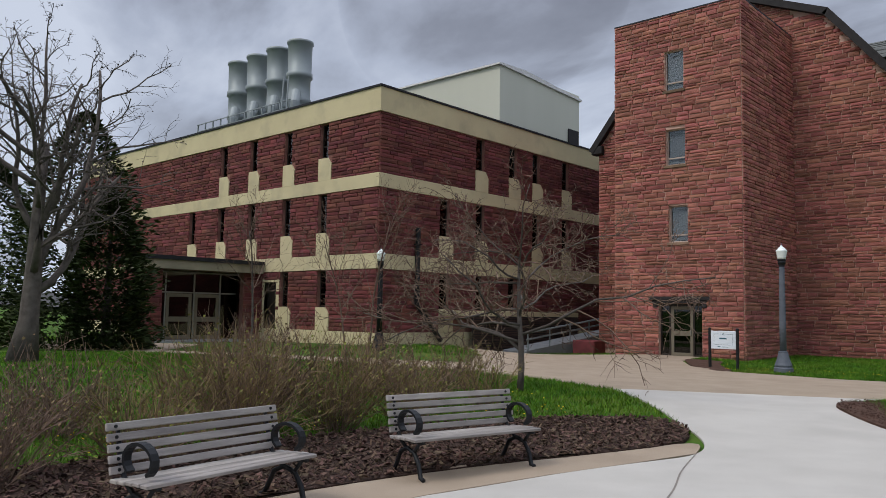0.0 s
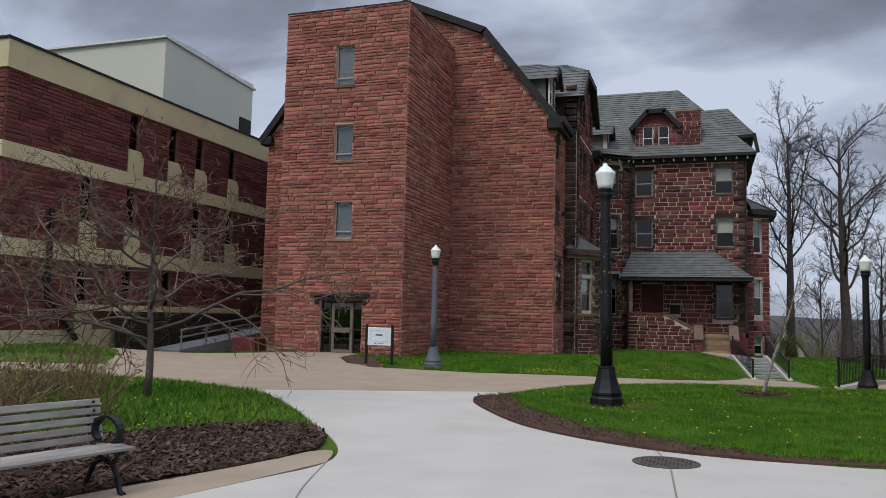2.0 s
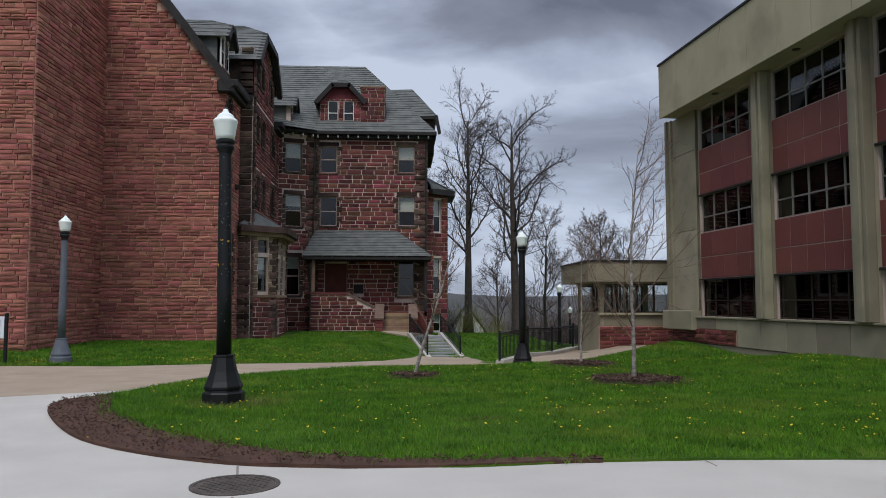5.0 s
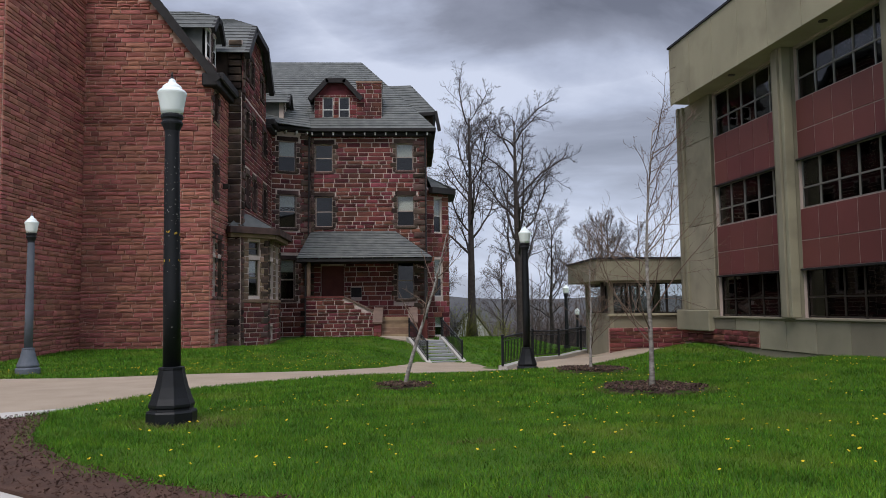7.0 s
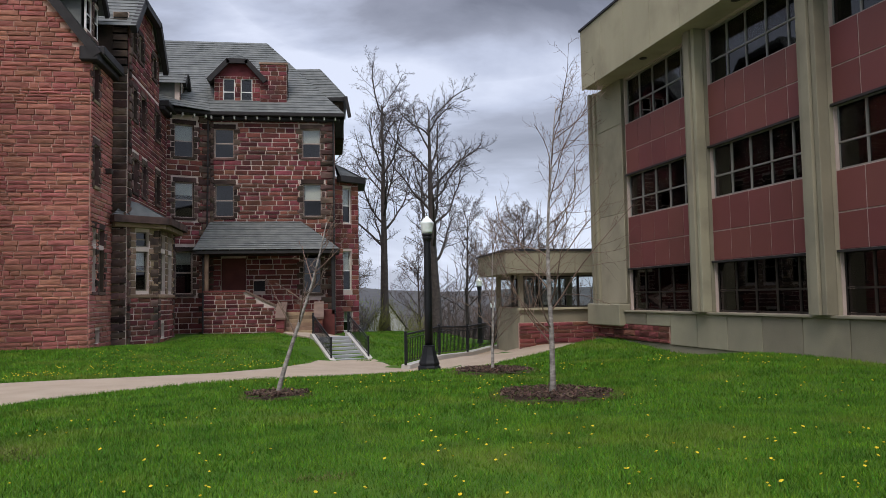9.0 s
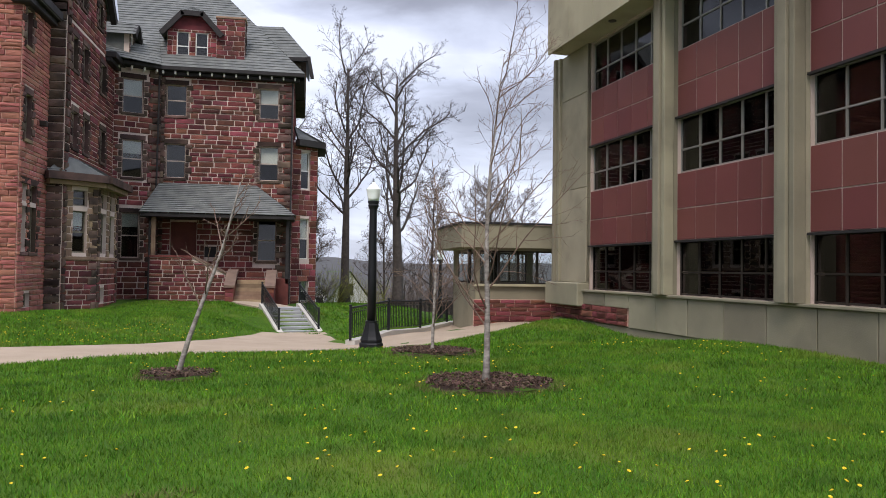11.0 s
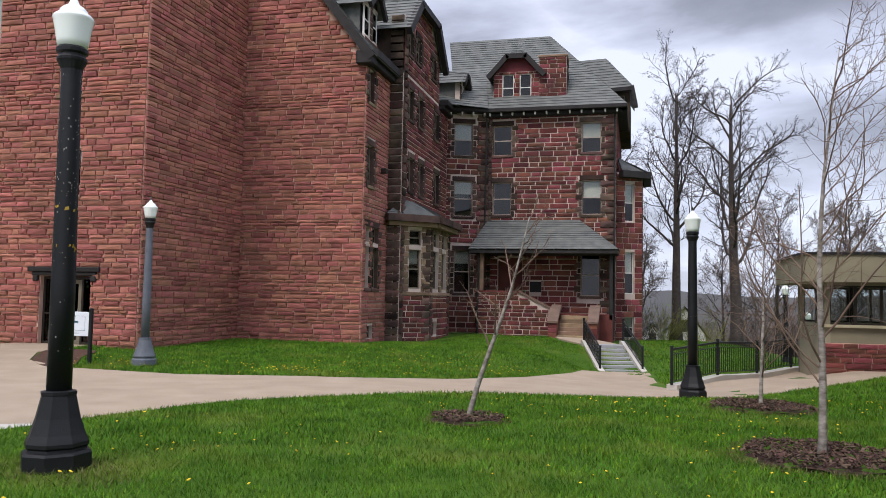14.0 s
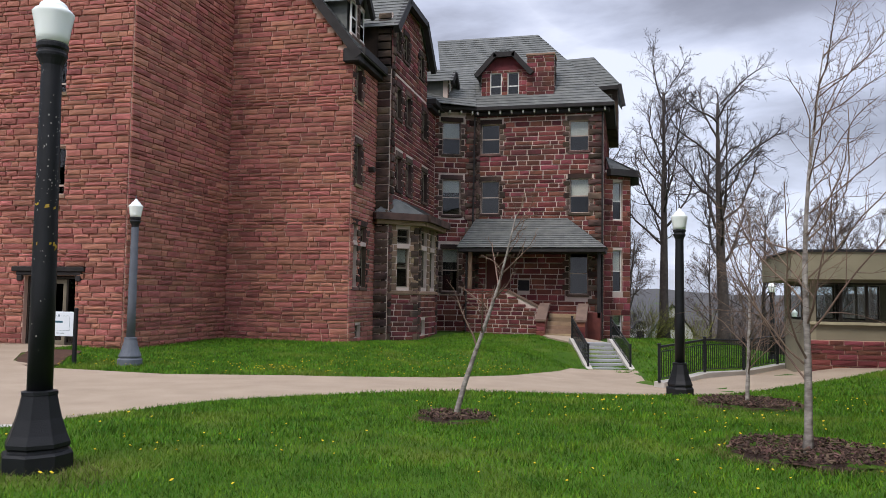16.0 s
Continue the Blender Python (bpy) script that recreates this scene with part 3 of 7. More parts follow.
def unit_stone(seed):
    r = random.Random(seed)
    mb = Mesh()
    ins = 0.03
    fr = [(-0.5 + ins * r.uniform(0.3, 1), -0.5 + 0.05 * r.uniform(0.0, 1)), (0.5 - ins * r.uniform(0.3, 1), -0.5 + 0.05 * r.uniform(0.0, 1)),
          (0.5 - ins * r.uniform(0.3, 1), 0.5 - 0.16 * r.uniform(0.2, 1)), (-0.5 + ins * r.uniform(0.3, 1), 0.5 - 0.16 * r.uniform(0.2, 1))]
    dep = [r.uniform(0.55, 1.0) for _ in range(4)]
    cx, cz, cd = r.uniform(-0.2, 0.2), r.uniform(-0.1, 0.2), r.uniform(0.95, 1.25)
    back = [(-0.5, -0.5), (0.5, -0.5), (0.5, 0.5), (-0.5, 0.5)]
    vs = [(x, 0.02, z) for x, z in back] + [(x, -d, z) for (x, z), d in zip(fr, dep)] + [(cx, -cd, cz)]
    fs = [(i, (i + 1) % 4, (i + 1) % 4 + 4, i + 4) for i in range(4)] + [(4 + i, 4 + (i + 1) % 4, 8) for i in range(4)]
    return mb.add(vs, fs)


UNIT = [unit_stone(s) for s in range(6)]
UNIT_DATA = {}


def stones(parent, m, length, zb, zt, holes, material, heights=(0.14, 0.30), lengths=(0.45, 1.35), depth=0.035, gap=0.011, top=None, seed=1, near=None, count=280, name="brick", skip=None):
    """Coursed rock-faced stones over a wall. The ones nearest to the point near = (s, z) are pieces of their own."""
    r = random.Random(seed)
    todo = []
    z = zb
    while z < zt - 0.06:
        h = min(r.uniform(*heights), zt - z)
        if zt - z - h < 0.08:
            h = zt - z
        s = 0.0
        while s < length - 0.03:
            w = min(r.uniform(*lengths), length - s)
            if length - s - w < 0.15:
                w = length - s
            cuts = [(s, s + w)]
            for a, b, c, d in holes:
                if c < z + h - 0.03 and d > z + 0.03:
                    nxt = []
                    for p, q in cuts:
                        if b <= p or a >= q:
                            nxt.append((p, q))
                        else:
                            if a - p > 0.06:
                                nxt.append((p, a))
                            if q - b > 0.06:
                                nxt.append((b, q))
                    cuts = nxt
            for p, q in cuts:
                if top and min(top(p), top(q)) < z + h:
                    if min(top(p), top(q)) < z + 0.1:
                        continue
                    hh = min(top(p), top(q)) - z
                else:
                    hh = h
                if hh > 0.05:
                    todo.append(((p + q) / 2, z + hh / 2, q - p - 2 * gap, hh - 2 * gap, r.randrange(6), depth * r.uniform(0.6, 1.35)))
            s += w
        z += h
    if near:
        todo.sort(key=lambda t: (t[0] - near[0]) ** 2 + (t[1] - near[1]) ** 2)
    k = count if near else 0
    for s, z, w, h, i, d in todo[:k]:
        key = (i, material.name)
        if key not in UNIT_DATA:
            UNIT_DATA[key] = UNIT[i].data("brick", material)
        ob = new(name, UNIT_DATA[key])
        ob.parent = parent
        ob.matrix_basis = m @ Matrix.Translation((s, 0, z)) @ Matrix.Diagonal((w, d, h, 1))
    rest = Mesh()
    for s, z, w, h, i, d in todo[k:]:
        rest.add([tuple(m @ Vector((s + x * w, y * d, z + q * h))) for x, y, q in UNIT[i].v], UNIT[i].f)
    if rest.v:
        tagged(part("stonework", rest, material, parent), kind="stuff")


def quoins(parent, m, s, zb, zt, material, width=(0.32, 0.55), height=0.33, side=1, depth=0.1, seed=3, gap=0.02):
    """Alternating long and short corner blocks up one edge of a wall, reaching to one side of s."""
    r = random.Random(seed)
    z, k = zb, 0
    mb = Mesh()
    while z < zt - 0.1:
        h = min(height * r.uniform(0.85, 1.15), zt - z)
        w = width[k % 2]
        a, b = (s, s + w) if side > 0 else (s - w, s)
        i = r.randrange(6)
        mb.add([tuple(m @ Vector(((a + b) / 2 + x * (b - a - 2 * gap), y * depth * 1.2, z + h / 2 + q * (h - 2 * gap)))) for x, y, q in UNIT[i].v], UNIT[i].f)
        z += h
        k += 1
    return tagged(part("quoin", mb, material, parent, "sooty dressed blocks"), kind="stuff")


def lbox(mb, m, s0, s1, d0, d1, z0, z1, bevel=0.0):
    return mb.box(s0, s1, d0, d1, z0, z1, m, bevel)


def sash(parent, m, s0, s1, z0, z1, blind=0.0, sill=None, lintel=None, paint=None, deep=0.14, split=0.5, glass=None, shade=None, jamb=None):
    """A sash window in an opening: frame, meeting rail, two panes, sill, lintel and a roller blind; with shade given, a
    sheet toned like reflected sky instead.
    """
    paint = paint or M_WHITE
    f = 0.045
    fr = Mesh()
    lbox(fr, m, s0, s0 + f, deep, deep + 0.08, z0, z1, 0.006)
    lbox(fr, m, s1 - f, s1, deep, deep + 0.08, z0, z1, 0.006)
    lbox(fr, m, s0 + f, s1 - f, deep, deep + 0.08, z1 - f, z1, 0.006)
    lbox(fr, m, s0 + f, s1 - f, deep, deep + 0.08, z0, z0 + f * 1.2, 0.006)
    w = part("window", fr, paint, parent)
    zm = z0 + (z1 - z0) * split
    mr = Mesh()
    lbox(mr, m, s0 + f, s1 - f, deep + 0.01, deep + 0.06, zm - 0.03, zm + 0.03, 0.005)
    part("meeting_rail", mr, paint, w)
    for a, b, dd in ((z0 + f, zm - 0.03, deep + 0.02), (zm + 0.03, z1 - f, deep + 0.045)):
        g = Mesh()
        lbox(g, m, s0 + f, s1 - f, dd, dd + 0.006, a, b)
        # clear before a blind; elsewhere the tint imitates a dark room behind
        part("pane", g, glass or (M_GLASS if shade or (blind > 0.2 and b > zm) else M_GLASS_DK), w).visible_shadow = False
    if blind:
        bl = Mesh()
        lbox(bl, m, s0 + f + 0.01, s1 - f - 0.01, deep + 0.10, deep + 0.112, z1 - f - (z1 - z0 - 2 * f) * blind, z1 - f)
        part("blind", bl, shade or M_BLIND, w, "roller blind or sky-toned sheet")
    if jamb:
        for a, side in ((s0, -1), (s1, 1)):
            rv = Mesh()
            lbox(rv, m, *((a, a + 0.012) if side < 0 else (a - 0.012, a)), -0.02, deep, z0, z1)
            part("reveal", rv, jamb, w)
            quoins(parent, m, a, z0 - 0.1, z1 + 0.02, jamb, (0.2, 0.36), 0.3, side, 0.062, int(abs(s0 * 31 + z0 * 17)) + side)
    if sill:
        sl = Mesh()
        lbox(sl, m, s0 - 0.08, s1 + 0.08, -0.09, deep, z0 - 0.13, z0 - 0.002, 0.012)
        part("sill", sl, sill, w)
    if lintel:
        li = Mesh()
        lbox(li, m, s0 - 0.12, s1 + 0.12, -0.05, 0.1, z1 + 0.002, z1 + 0.24, 0.012)
        part("lintel", li, lintel, w)
    return w


def slope(parent, name, a, b, c, d, material, course=0.28, lift=0.028, label=""):
    """A roof slope as overlapping courses of slates; a, b along the eave, c, d along the top."""
    a, b, c, d = map(Vector, (a, b, c, d))
    n = max(2, int(((d - a).length + (c - b).length) / 2 / course))
    nrm = (b - a).cross(d - a)
    if nrm.length < 1e-6:
        nrm = (b - a).cross(c - a)
    nrm.normalize()
    if nrm.z < 0:
        nrm = -nrm
    mb = Mesh()
    rows = []
    for k in range(n):
        t0, t1 = k / n, (k + 1) / n
        up = nrm * (lift + rng.uniform(-0.004, 0.004))
        rows.append((a.lerp(d, t0) + up, b.lerp(c, t0) + up))
        rows.append((a.lerp(d, t1) + nrm * 0.003, b.lerp(c, t1) + nrm * 0.003))
    rows = [(a, b)] + rows + [(d, c)]
    mb.add([tuple(p) for r in rows for p in r], [(2 * i, 2 * i + 1, 2 * i + 3, 2 * i + 2) for i in range(len(rows) - 1)])
    q = 2 * len(rows) - 2
    mb.f.append((q, q + 1, 1, 0))
    return part(name, mb, material, parent, label)


def bar(parent, name, p, q, w, h, material, label=""):
    """A straight board from p to q, w wide and h high, hanging below the line."""
    p, q = Vector(p), Vector(q)
    t = (q - p).normalized()
    s = t.cross(Vector((0, 0, 1))).normalized() * w / 2
    n = s.cross(t).normalized() * h
    if n.z > 0:
        n = -n
    vs = [p - s, p + s, p + s + n, p - s + n, q - s, q + s, q + s + n, q - s + n]
    mb = Mesh().add([tuple(v) for v in vs], [(0, 1, 2, 3), (7, 6, 5, 4), (0, 4, 5, 1), (1, 5, 6, 2), (2, 6, 7, 3), (3, 7, 4, 0)])
    return part(name, mb, material, parent, label)


# ---- sandstone hall: stair tower and gable end ----
hall = thing("sandstone_hall", -12, 45, 0, "red sandstone residence hall with windowless stair tower and slate roof", "building")
TX0, TX1, TY, TZ = -16.05, -10.0, 32.9, 15.55
GY0, GXL, GXR = 39.4, -20.8, -4.65
m = basis(TX0, TY, 1, 0)
tl = TX1 - TX0
th = [(2.55, 3.45, 12.0, 13.85), (2.6, 3.5, 8.55, 10.2), (2.72, 3.6, 5.05, 6.7), (2.2, 4.22, -0.05, 2.32)]
wf = wall(hall, "wall", m, tl, -0.6, TZ, th, M_MORTAR)
m_tower = m
ms = basis(TX1, TY, 0, 1)
wsd = wall(hall, "wall", ms, GY0 - TY, -0.6, TZ, [], M_MORTAR, cut=0.4)
mw = basis(TX0, GY0, 0, -1)
ww = wall(hall, "wall", mw, GY0 - TY - 0.4, -0.6, TZ, [], M_MORTAR)
cap = Mesh().box(TX0 - 0.03, TX1 + 0.03, TY - 0.03, GY0 + 0.4, TZ, TZ + 0.07)
part("coping", cap, M_COPING, hall)
# the sheet behind these panes carries a painted sky reflection
for s0, s1, z0, z1 in th[:3]:
    w = sash(hall, m, s0, s1, z0, z1, sill=M_TANSTONE, paint=M_JOINT, split=0.2, deep=0.12, blind=0.97, shade=M_SKYTONE)
# entrance door of the tower
dm = basis(TX0 + 2.2, TY + 0.16, 1, 0)
dw = 2.02
fr = Mesh()
for a, b, c, d in ((0, 0.07, 0, 2.3), (dw - 0.07, dw, 0, 2.3), (0.07, dw - 0.07, 2.22, 2.3), (0.42, 0.49, 0, 2.22), (1.53, 1.60, 0, 2.22)):
    lbox(fr, dm, a, b, 0, 0.1, c, d, 0.006)
for a, b in ((0.07, 0.42), (1.60, dw - 0.07)):
    lbox(fr, dm, a, b, 0.01, 0.09, 1.02, 1.08, 0.006)
    lbox(fr, dm, a, b, 0.01, 0.09, 0.0, 0.09, 0.006)
door = part("door", fr, M_BRONZE, hall, "glazed tan metal door between sidelights")
lf = Mesh()
for a, b, c, d in ((0.5, 0.63, 0.02, 2.2), (1.39, 1.52, 0.02, 2.2), (0.63, 1.39, 2.06, 2.2), (0.63, 1.39, 0.9, 1.12), (0.63, 1.39, 0.02, 0.16)):
    lbox(lf, dm, a, b, 0.02, 0.075, c, d, 0.006)
part("leaf", lf, M_TANFRAME, door)
gp = Mesh()
for a, b, c, d in ((0.63, 1.39, 1.12, 2.06), (0.63, 1.39, 0.16, 0.9), (0.07, 0.42, 0.09, 1.02), (0.07, 0.42, 1.08, 2.22), (1.6, dw - 0.07, 0.09, 1.02), (1.6, dw - 0.07, 1.08, 2.22)):
    lbox(gp, dm, a, b, 0.045, 0.051, c, d)
part("pane", gp, M_GLASS_DK, door)
hd = Mesh()
lbox(hd, dm, 1.42, 1.45, -0.03, 0.02, 0.95, 1.2, 0.005)
part("handle", hd, M_ALU, door)
li = Mesh()
lbox(li, m, 1.75, 4.6, -0.14, 0.05, 2.46, 2.62, 0.02)
lbox(li, m, 1.9, 4.45, -0.09, 0.05, 2.33, 2.46, 0.02)
for s in (2.05, 4.35):
    lbox(li, m, s - 0.1, s + 0.1, -0.11, 0.04, 2.14, 2.33, 0.02)
part("door_hood", li, M_FASCIA, hall, "dark moulded hood over the door")
# gable end with its gambrel outline
RIDGE = (-12.7, 18.35)
def gable_top(x):
    pts = [(GXL - 0.4, 11.3), (-17.1, 16.45), RIDGE, (-8.3, 16.45), (GXR + 0.2, 11.55)]
    for (x0, z0), (x1, z1) in zip(pts, pts[1:]):
        if x0 <= x <= x1:
            return z0 + (z1 - z0) * (x - x0) / (x1 - x0)
    return 11.3
mg = basis(GXL, GY0, 1, 0)
gl = GXR - GXL
wg = wall(hall, "wall", mg, gl, -0.8, 11.3, [], M_MORTAR)
gb2 = Mesh().prism([(GXL, 11.3), (GXR, 11.3), (GXR, 11.75), (-8.3, 16.3), (RIDGE[0], 18.2), (-17.1, 16.3), (GXL, 11.9)], GY0, GY0 + 0.4)
part("gable", gb2, M_MORTAR, hall)
BACK = 62.0
EV = [(GXL - 0.5, 11.25), (-17.2, 16.5), (RIDGE[0], 18.45), (-8.2, 16.5), (GXR + 0.45, 11.35)]
for (x0, z0), (x1, z1), lab in zip(EV, EV[1:], ("", "", "", "")):
    if x0 < RIDGE[0]:
        slope(hall, "roof", (x0, BACK, z0), (x0, GY0 - 0.3, z0), (x1, GY0 - 0.3, z1), (x1, BACK, z1), M_SLATE)
    else:
        slope(hall, "roof", (x1, GY0 - 0.3, z1), (x1, BACK, z1), (x0, BACK, z0), (x0, GY0 - 0.3, z0), M_SLATE)
    bar(hall, "bargeboard", (x0, GY0 - 0.18, z0 + 0.03), (x1, GY0 - 0.18, z1 + 0.03), 0.36, 0.34, M_FASCIA)
rt = Mesh().box(GXR - 0.35, GXR + 0.35, GY0 - 0.34, GY0 + 0.25, 11.05, 11.62, None, 0.05)
part("eave_return", rt, M_FASCIA, hall)
rt = Mesh().box(GXL - 0.35, GXL + 0.35, GY0 - 0.34, GY0 + 0.25, 11.0, 11.5, None, 0.05)
part("eave_return", rt, M_FASCIA, hall)
bk = Mesh().box(GXL, GXR, BACK, BACK + 0.4, -1, 16)
part("wall", bk, M_MORTAR, hall)
# west side wall, in the mortar copy that is darkened as if shaded
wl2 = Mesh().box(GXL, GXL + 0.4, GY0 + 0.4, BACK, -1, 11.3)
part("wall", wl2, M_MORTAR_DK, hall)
# added walls and floor, coloured dark so the rooms behind the windows read unlit
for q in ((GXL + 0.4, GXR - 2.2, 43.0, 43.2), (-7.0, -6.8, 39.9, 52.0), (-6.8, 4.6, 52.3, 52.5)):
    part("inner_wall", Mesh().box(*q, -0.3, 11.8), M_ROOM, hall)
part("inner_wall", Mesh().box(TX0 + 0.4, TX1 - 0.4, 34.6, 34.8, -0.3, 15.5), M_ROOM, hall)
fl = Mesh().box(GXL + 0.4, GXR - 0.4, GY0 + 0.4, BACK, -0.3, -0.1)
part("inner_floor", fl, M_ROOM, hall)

# ---- wing that faces the plaza: plain bay, pavilion with canted bay window ----
WY0, WY1 = GY0, 42.4
mA = basis(GXR, WY0, 0, 1)
hA = [(0.3, 0.95, 9.68, 11.05), (0.42, 1.08, 6.3, 7.95), (0.32, 0.85, 2.15, 3.85), (0.32, 0.85, 4.02, 4.65), (1.15, 1.9, 2.15, 3.85), (1.15, 1.9, 4.02, 4.65), (0.75, 1.45, 0.12, 0.64)]
wA = wall(hall, "wall", mA, WY1 - WY0 + 0.5, -0.6, 11.7, hA, M_MORTAR_PALE, cut=0.4)
for h in hA[:2]:
    sash(hall, mA, *h, blind=0.4, sill=M_TANSTONE, lintel=M_QUOIN, paint=M_TANFRAME, jamb=M_QUOIN)
for h in hA[2:]:
    tall = h[3] - h[2] > 1
    sash(hall, mA, *h, blind=0.0, sill=M_QUOIN if tall else None, lintel=M_QUOIN if h[2] > 4 else None, paint=M_TANFRAME, jamb=M_QUOIN if h[2] > 1 and h[0] > 1 else None)
PX, PY0, PY1 = -4.02, 42.4, 50.2
mPs = basis(GXR, PY0, 1, 0)
wall(hall, "wall", mPs, PX - GXR, -0.6, 14.2, [], M_MORTAR_PALE, 0.3)
quoins(hall, mPs, 0.0, -0.1, 14.2, M_QUOIN, (0.63, 0.62), 0.34)
mP = basis(PX, PY0, 0, 1)
hP = [(0.75, 1.5, 9.75, 11.15), (2.3, 3.1, 9.75, 11.15), (0.95, 1.7, 6.55, 8.05), (2.6, 3.4, 6.55, 8.05), (5.2, 6.15, 9.75, 11.15), (5.35, 6.3, 6.55, 8.05), (0.5, 1.2, 12.65, 13.85), (1.8, 2.55, 12.65, 13.85), (4.5, 5.3, 12.65, 13.75), (6.5, 7.2, 2.2, 4.4)]
wP = wall(hall, "wall", mP, PY1 - PY0, -0.6, 11.7, [h for h in hP if h[3] < 11.7], M_MORTAR_PALE, cut=0.3)
for h in hP:
    if h[3] < 11.7:
        sash(hall, mP, *h, blind=rng.choice((0.0, 0.3, 0.45)), sill=M_QUOIN, lintel=M_QUOIN, paint=M_TANFRAME, jamb=M_QUOIN)
quoins(hall, mP, 0.0, -0.1, 14.0, M_QUOIN, (0.28, 0.42), 0.34, seed=5)
# pavilion gable over the eave
PG = [(0.1, 13.9), (5.9, 13.9), (4.5, 15.25), (1.5, 15.25)]
wall(hall, "gable", mP, 6.0, 11.7, 13.9, hP[6:9], M_MORTAR_PALE)
pgm = Mesh().prism(PG, 0.0, 0.4, mP)
part("gable", pgm, M_MORTAR_PALE, hall)
for h in hP[6:9]:
    sash(hall, mP, *h, deep=0.08, sill=M_QUOIN, lintel=M_QUOIN, paint=M_TANFRAME, jamb=M_QUOIN, glass=M_GLASS_DK)
prof = [(-0.45, 13.45), (1.35, 15.35), (3.0, 16.35), (4.65, 15.35), (6.45, 13.45)]
for (s0, z0), (s1, z1) in zip(prof, prof[1:]):
    d0, d1 = (1.2 if z0 > 16 else -0.4), (1.2 if z1 > 16 else -0.4)
    p = [mP @ Vector(q) for q in ((s0, d0, z0), (s0, 5.5, z0), (s1, 5.5, z1), (s1, d1, z1))]
    if z0 < z1:
        slope(hall, "roof", p[1], p[0], p[3], p[2], M_SLATE)
    else:
        slope(hall, "roof", p[3], p[2], p[1], p[0], M_SLATE)
    if max(z0, z1) < 16:
        bar(hall, "bargeboard", tuple(mP @ Vector((s0, -0.3, z0 + 0.02))), tuple(mP @ Vector((s1, -0.3, z1 + 0.02))), 0.25, 0.36, M_FASCIA)
slope(hall, "roof", *[tuple(mP @ Vector(q)) for q in ((1.35, -0.4, 15.35), (4.65, -0.4, 15.35), (3.01, 1.2, 16.35), (2.99, 1.2, 16.35))], M_SLATE)
bar(hall, "bargeboard", tuple(mP @ Vector((1.35, -0.3, 15.37))), tuple(mP @ Vector((4.65, -0.3, 15.37))), 0.25, 0.3, M_FASCIA)
for q in (0.0, 5.7):
    chk = Mesh()
    lbox(chk, mP, q, q + 0.3, 0.4, 4.5, 11.6, 13.9)
    part("gable_cheek", chk, M_QUOIN, hall)
for q in ((mA, 0.0, WY1 - WY0, -0.5, 0.3, 11.38, 11.72), (mA, 0.05, WY1 - WY0, -0.3, 0.2, 11.15, 11.38), (mP, 6.0, PY1 - PY0 + 0.3, -0.5, 0.3, 11.62, 11.92), (mP, 6.0, PY1 - PY0 + 0.3, -0.3, 0.2, 11.42, 11.62)):
    cor = Mesh()
    lbox(cor, *q, 0.03)
    part("cornice", cor, M_FASCIA, hall)


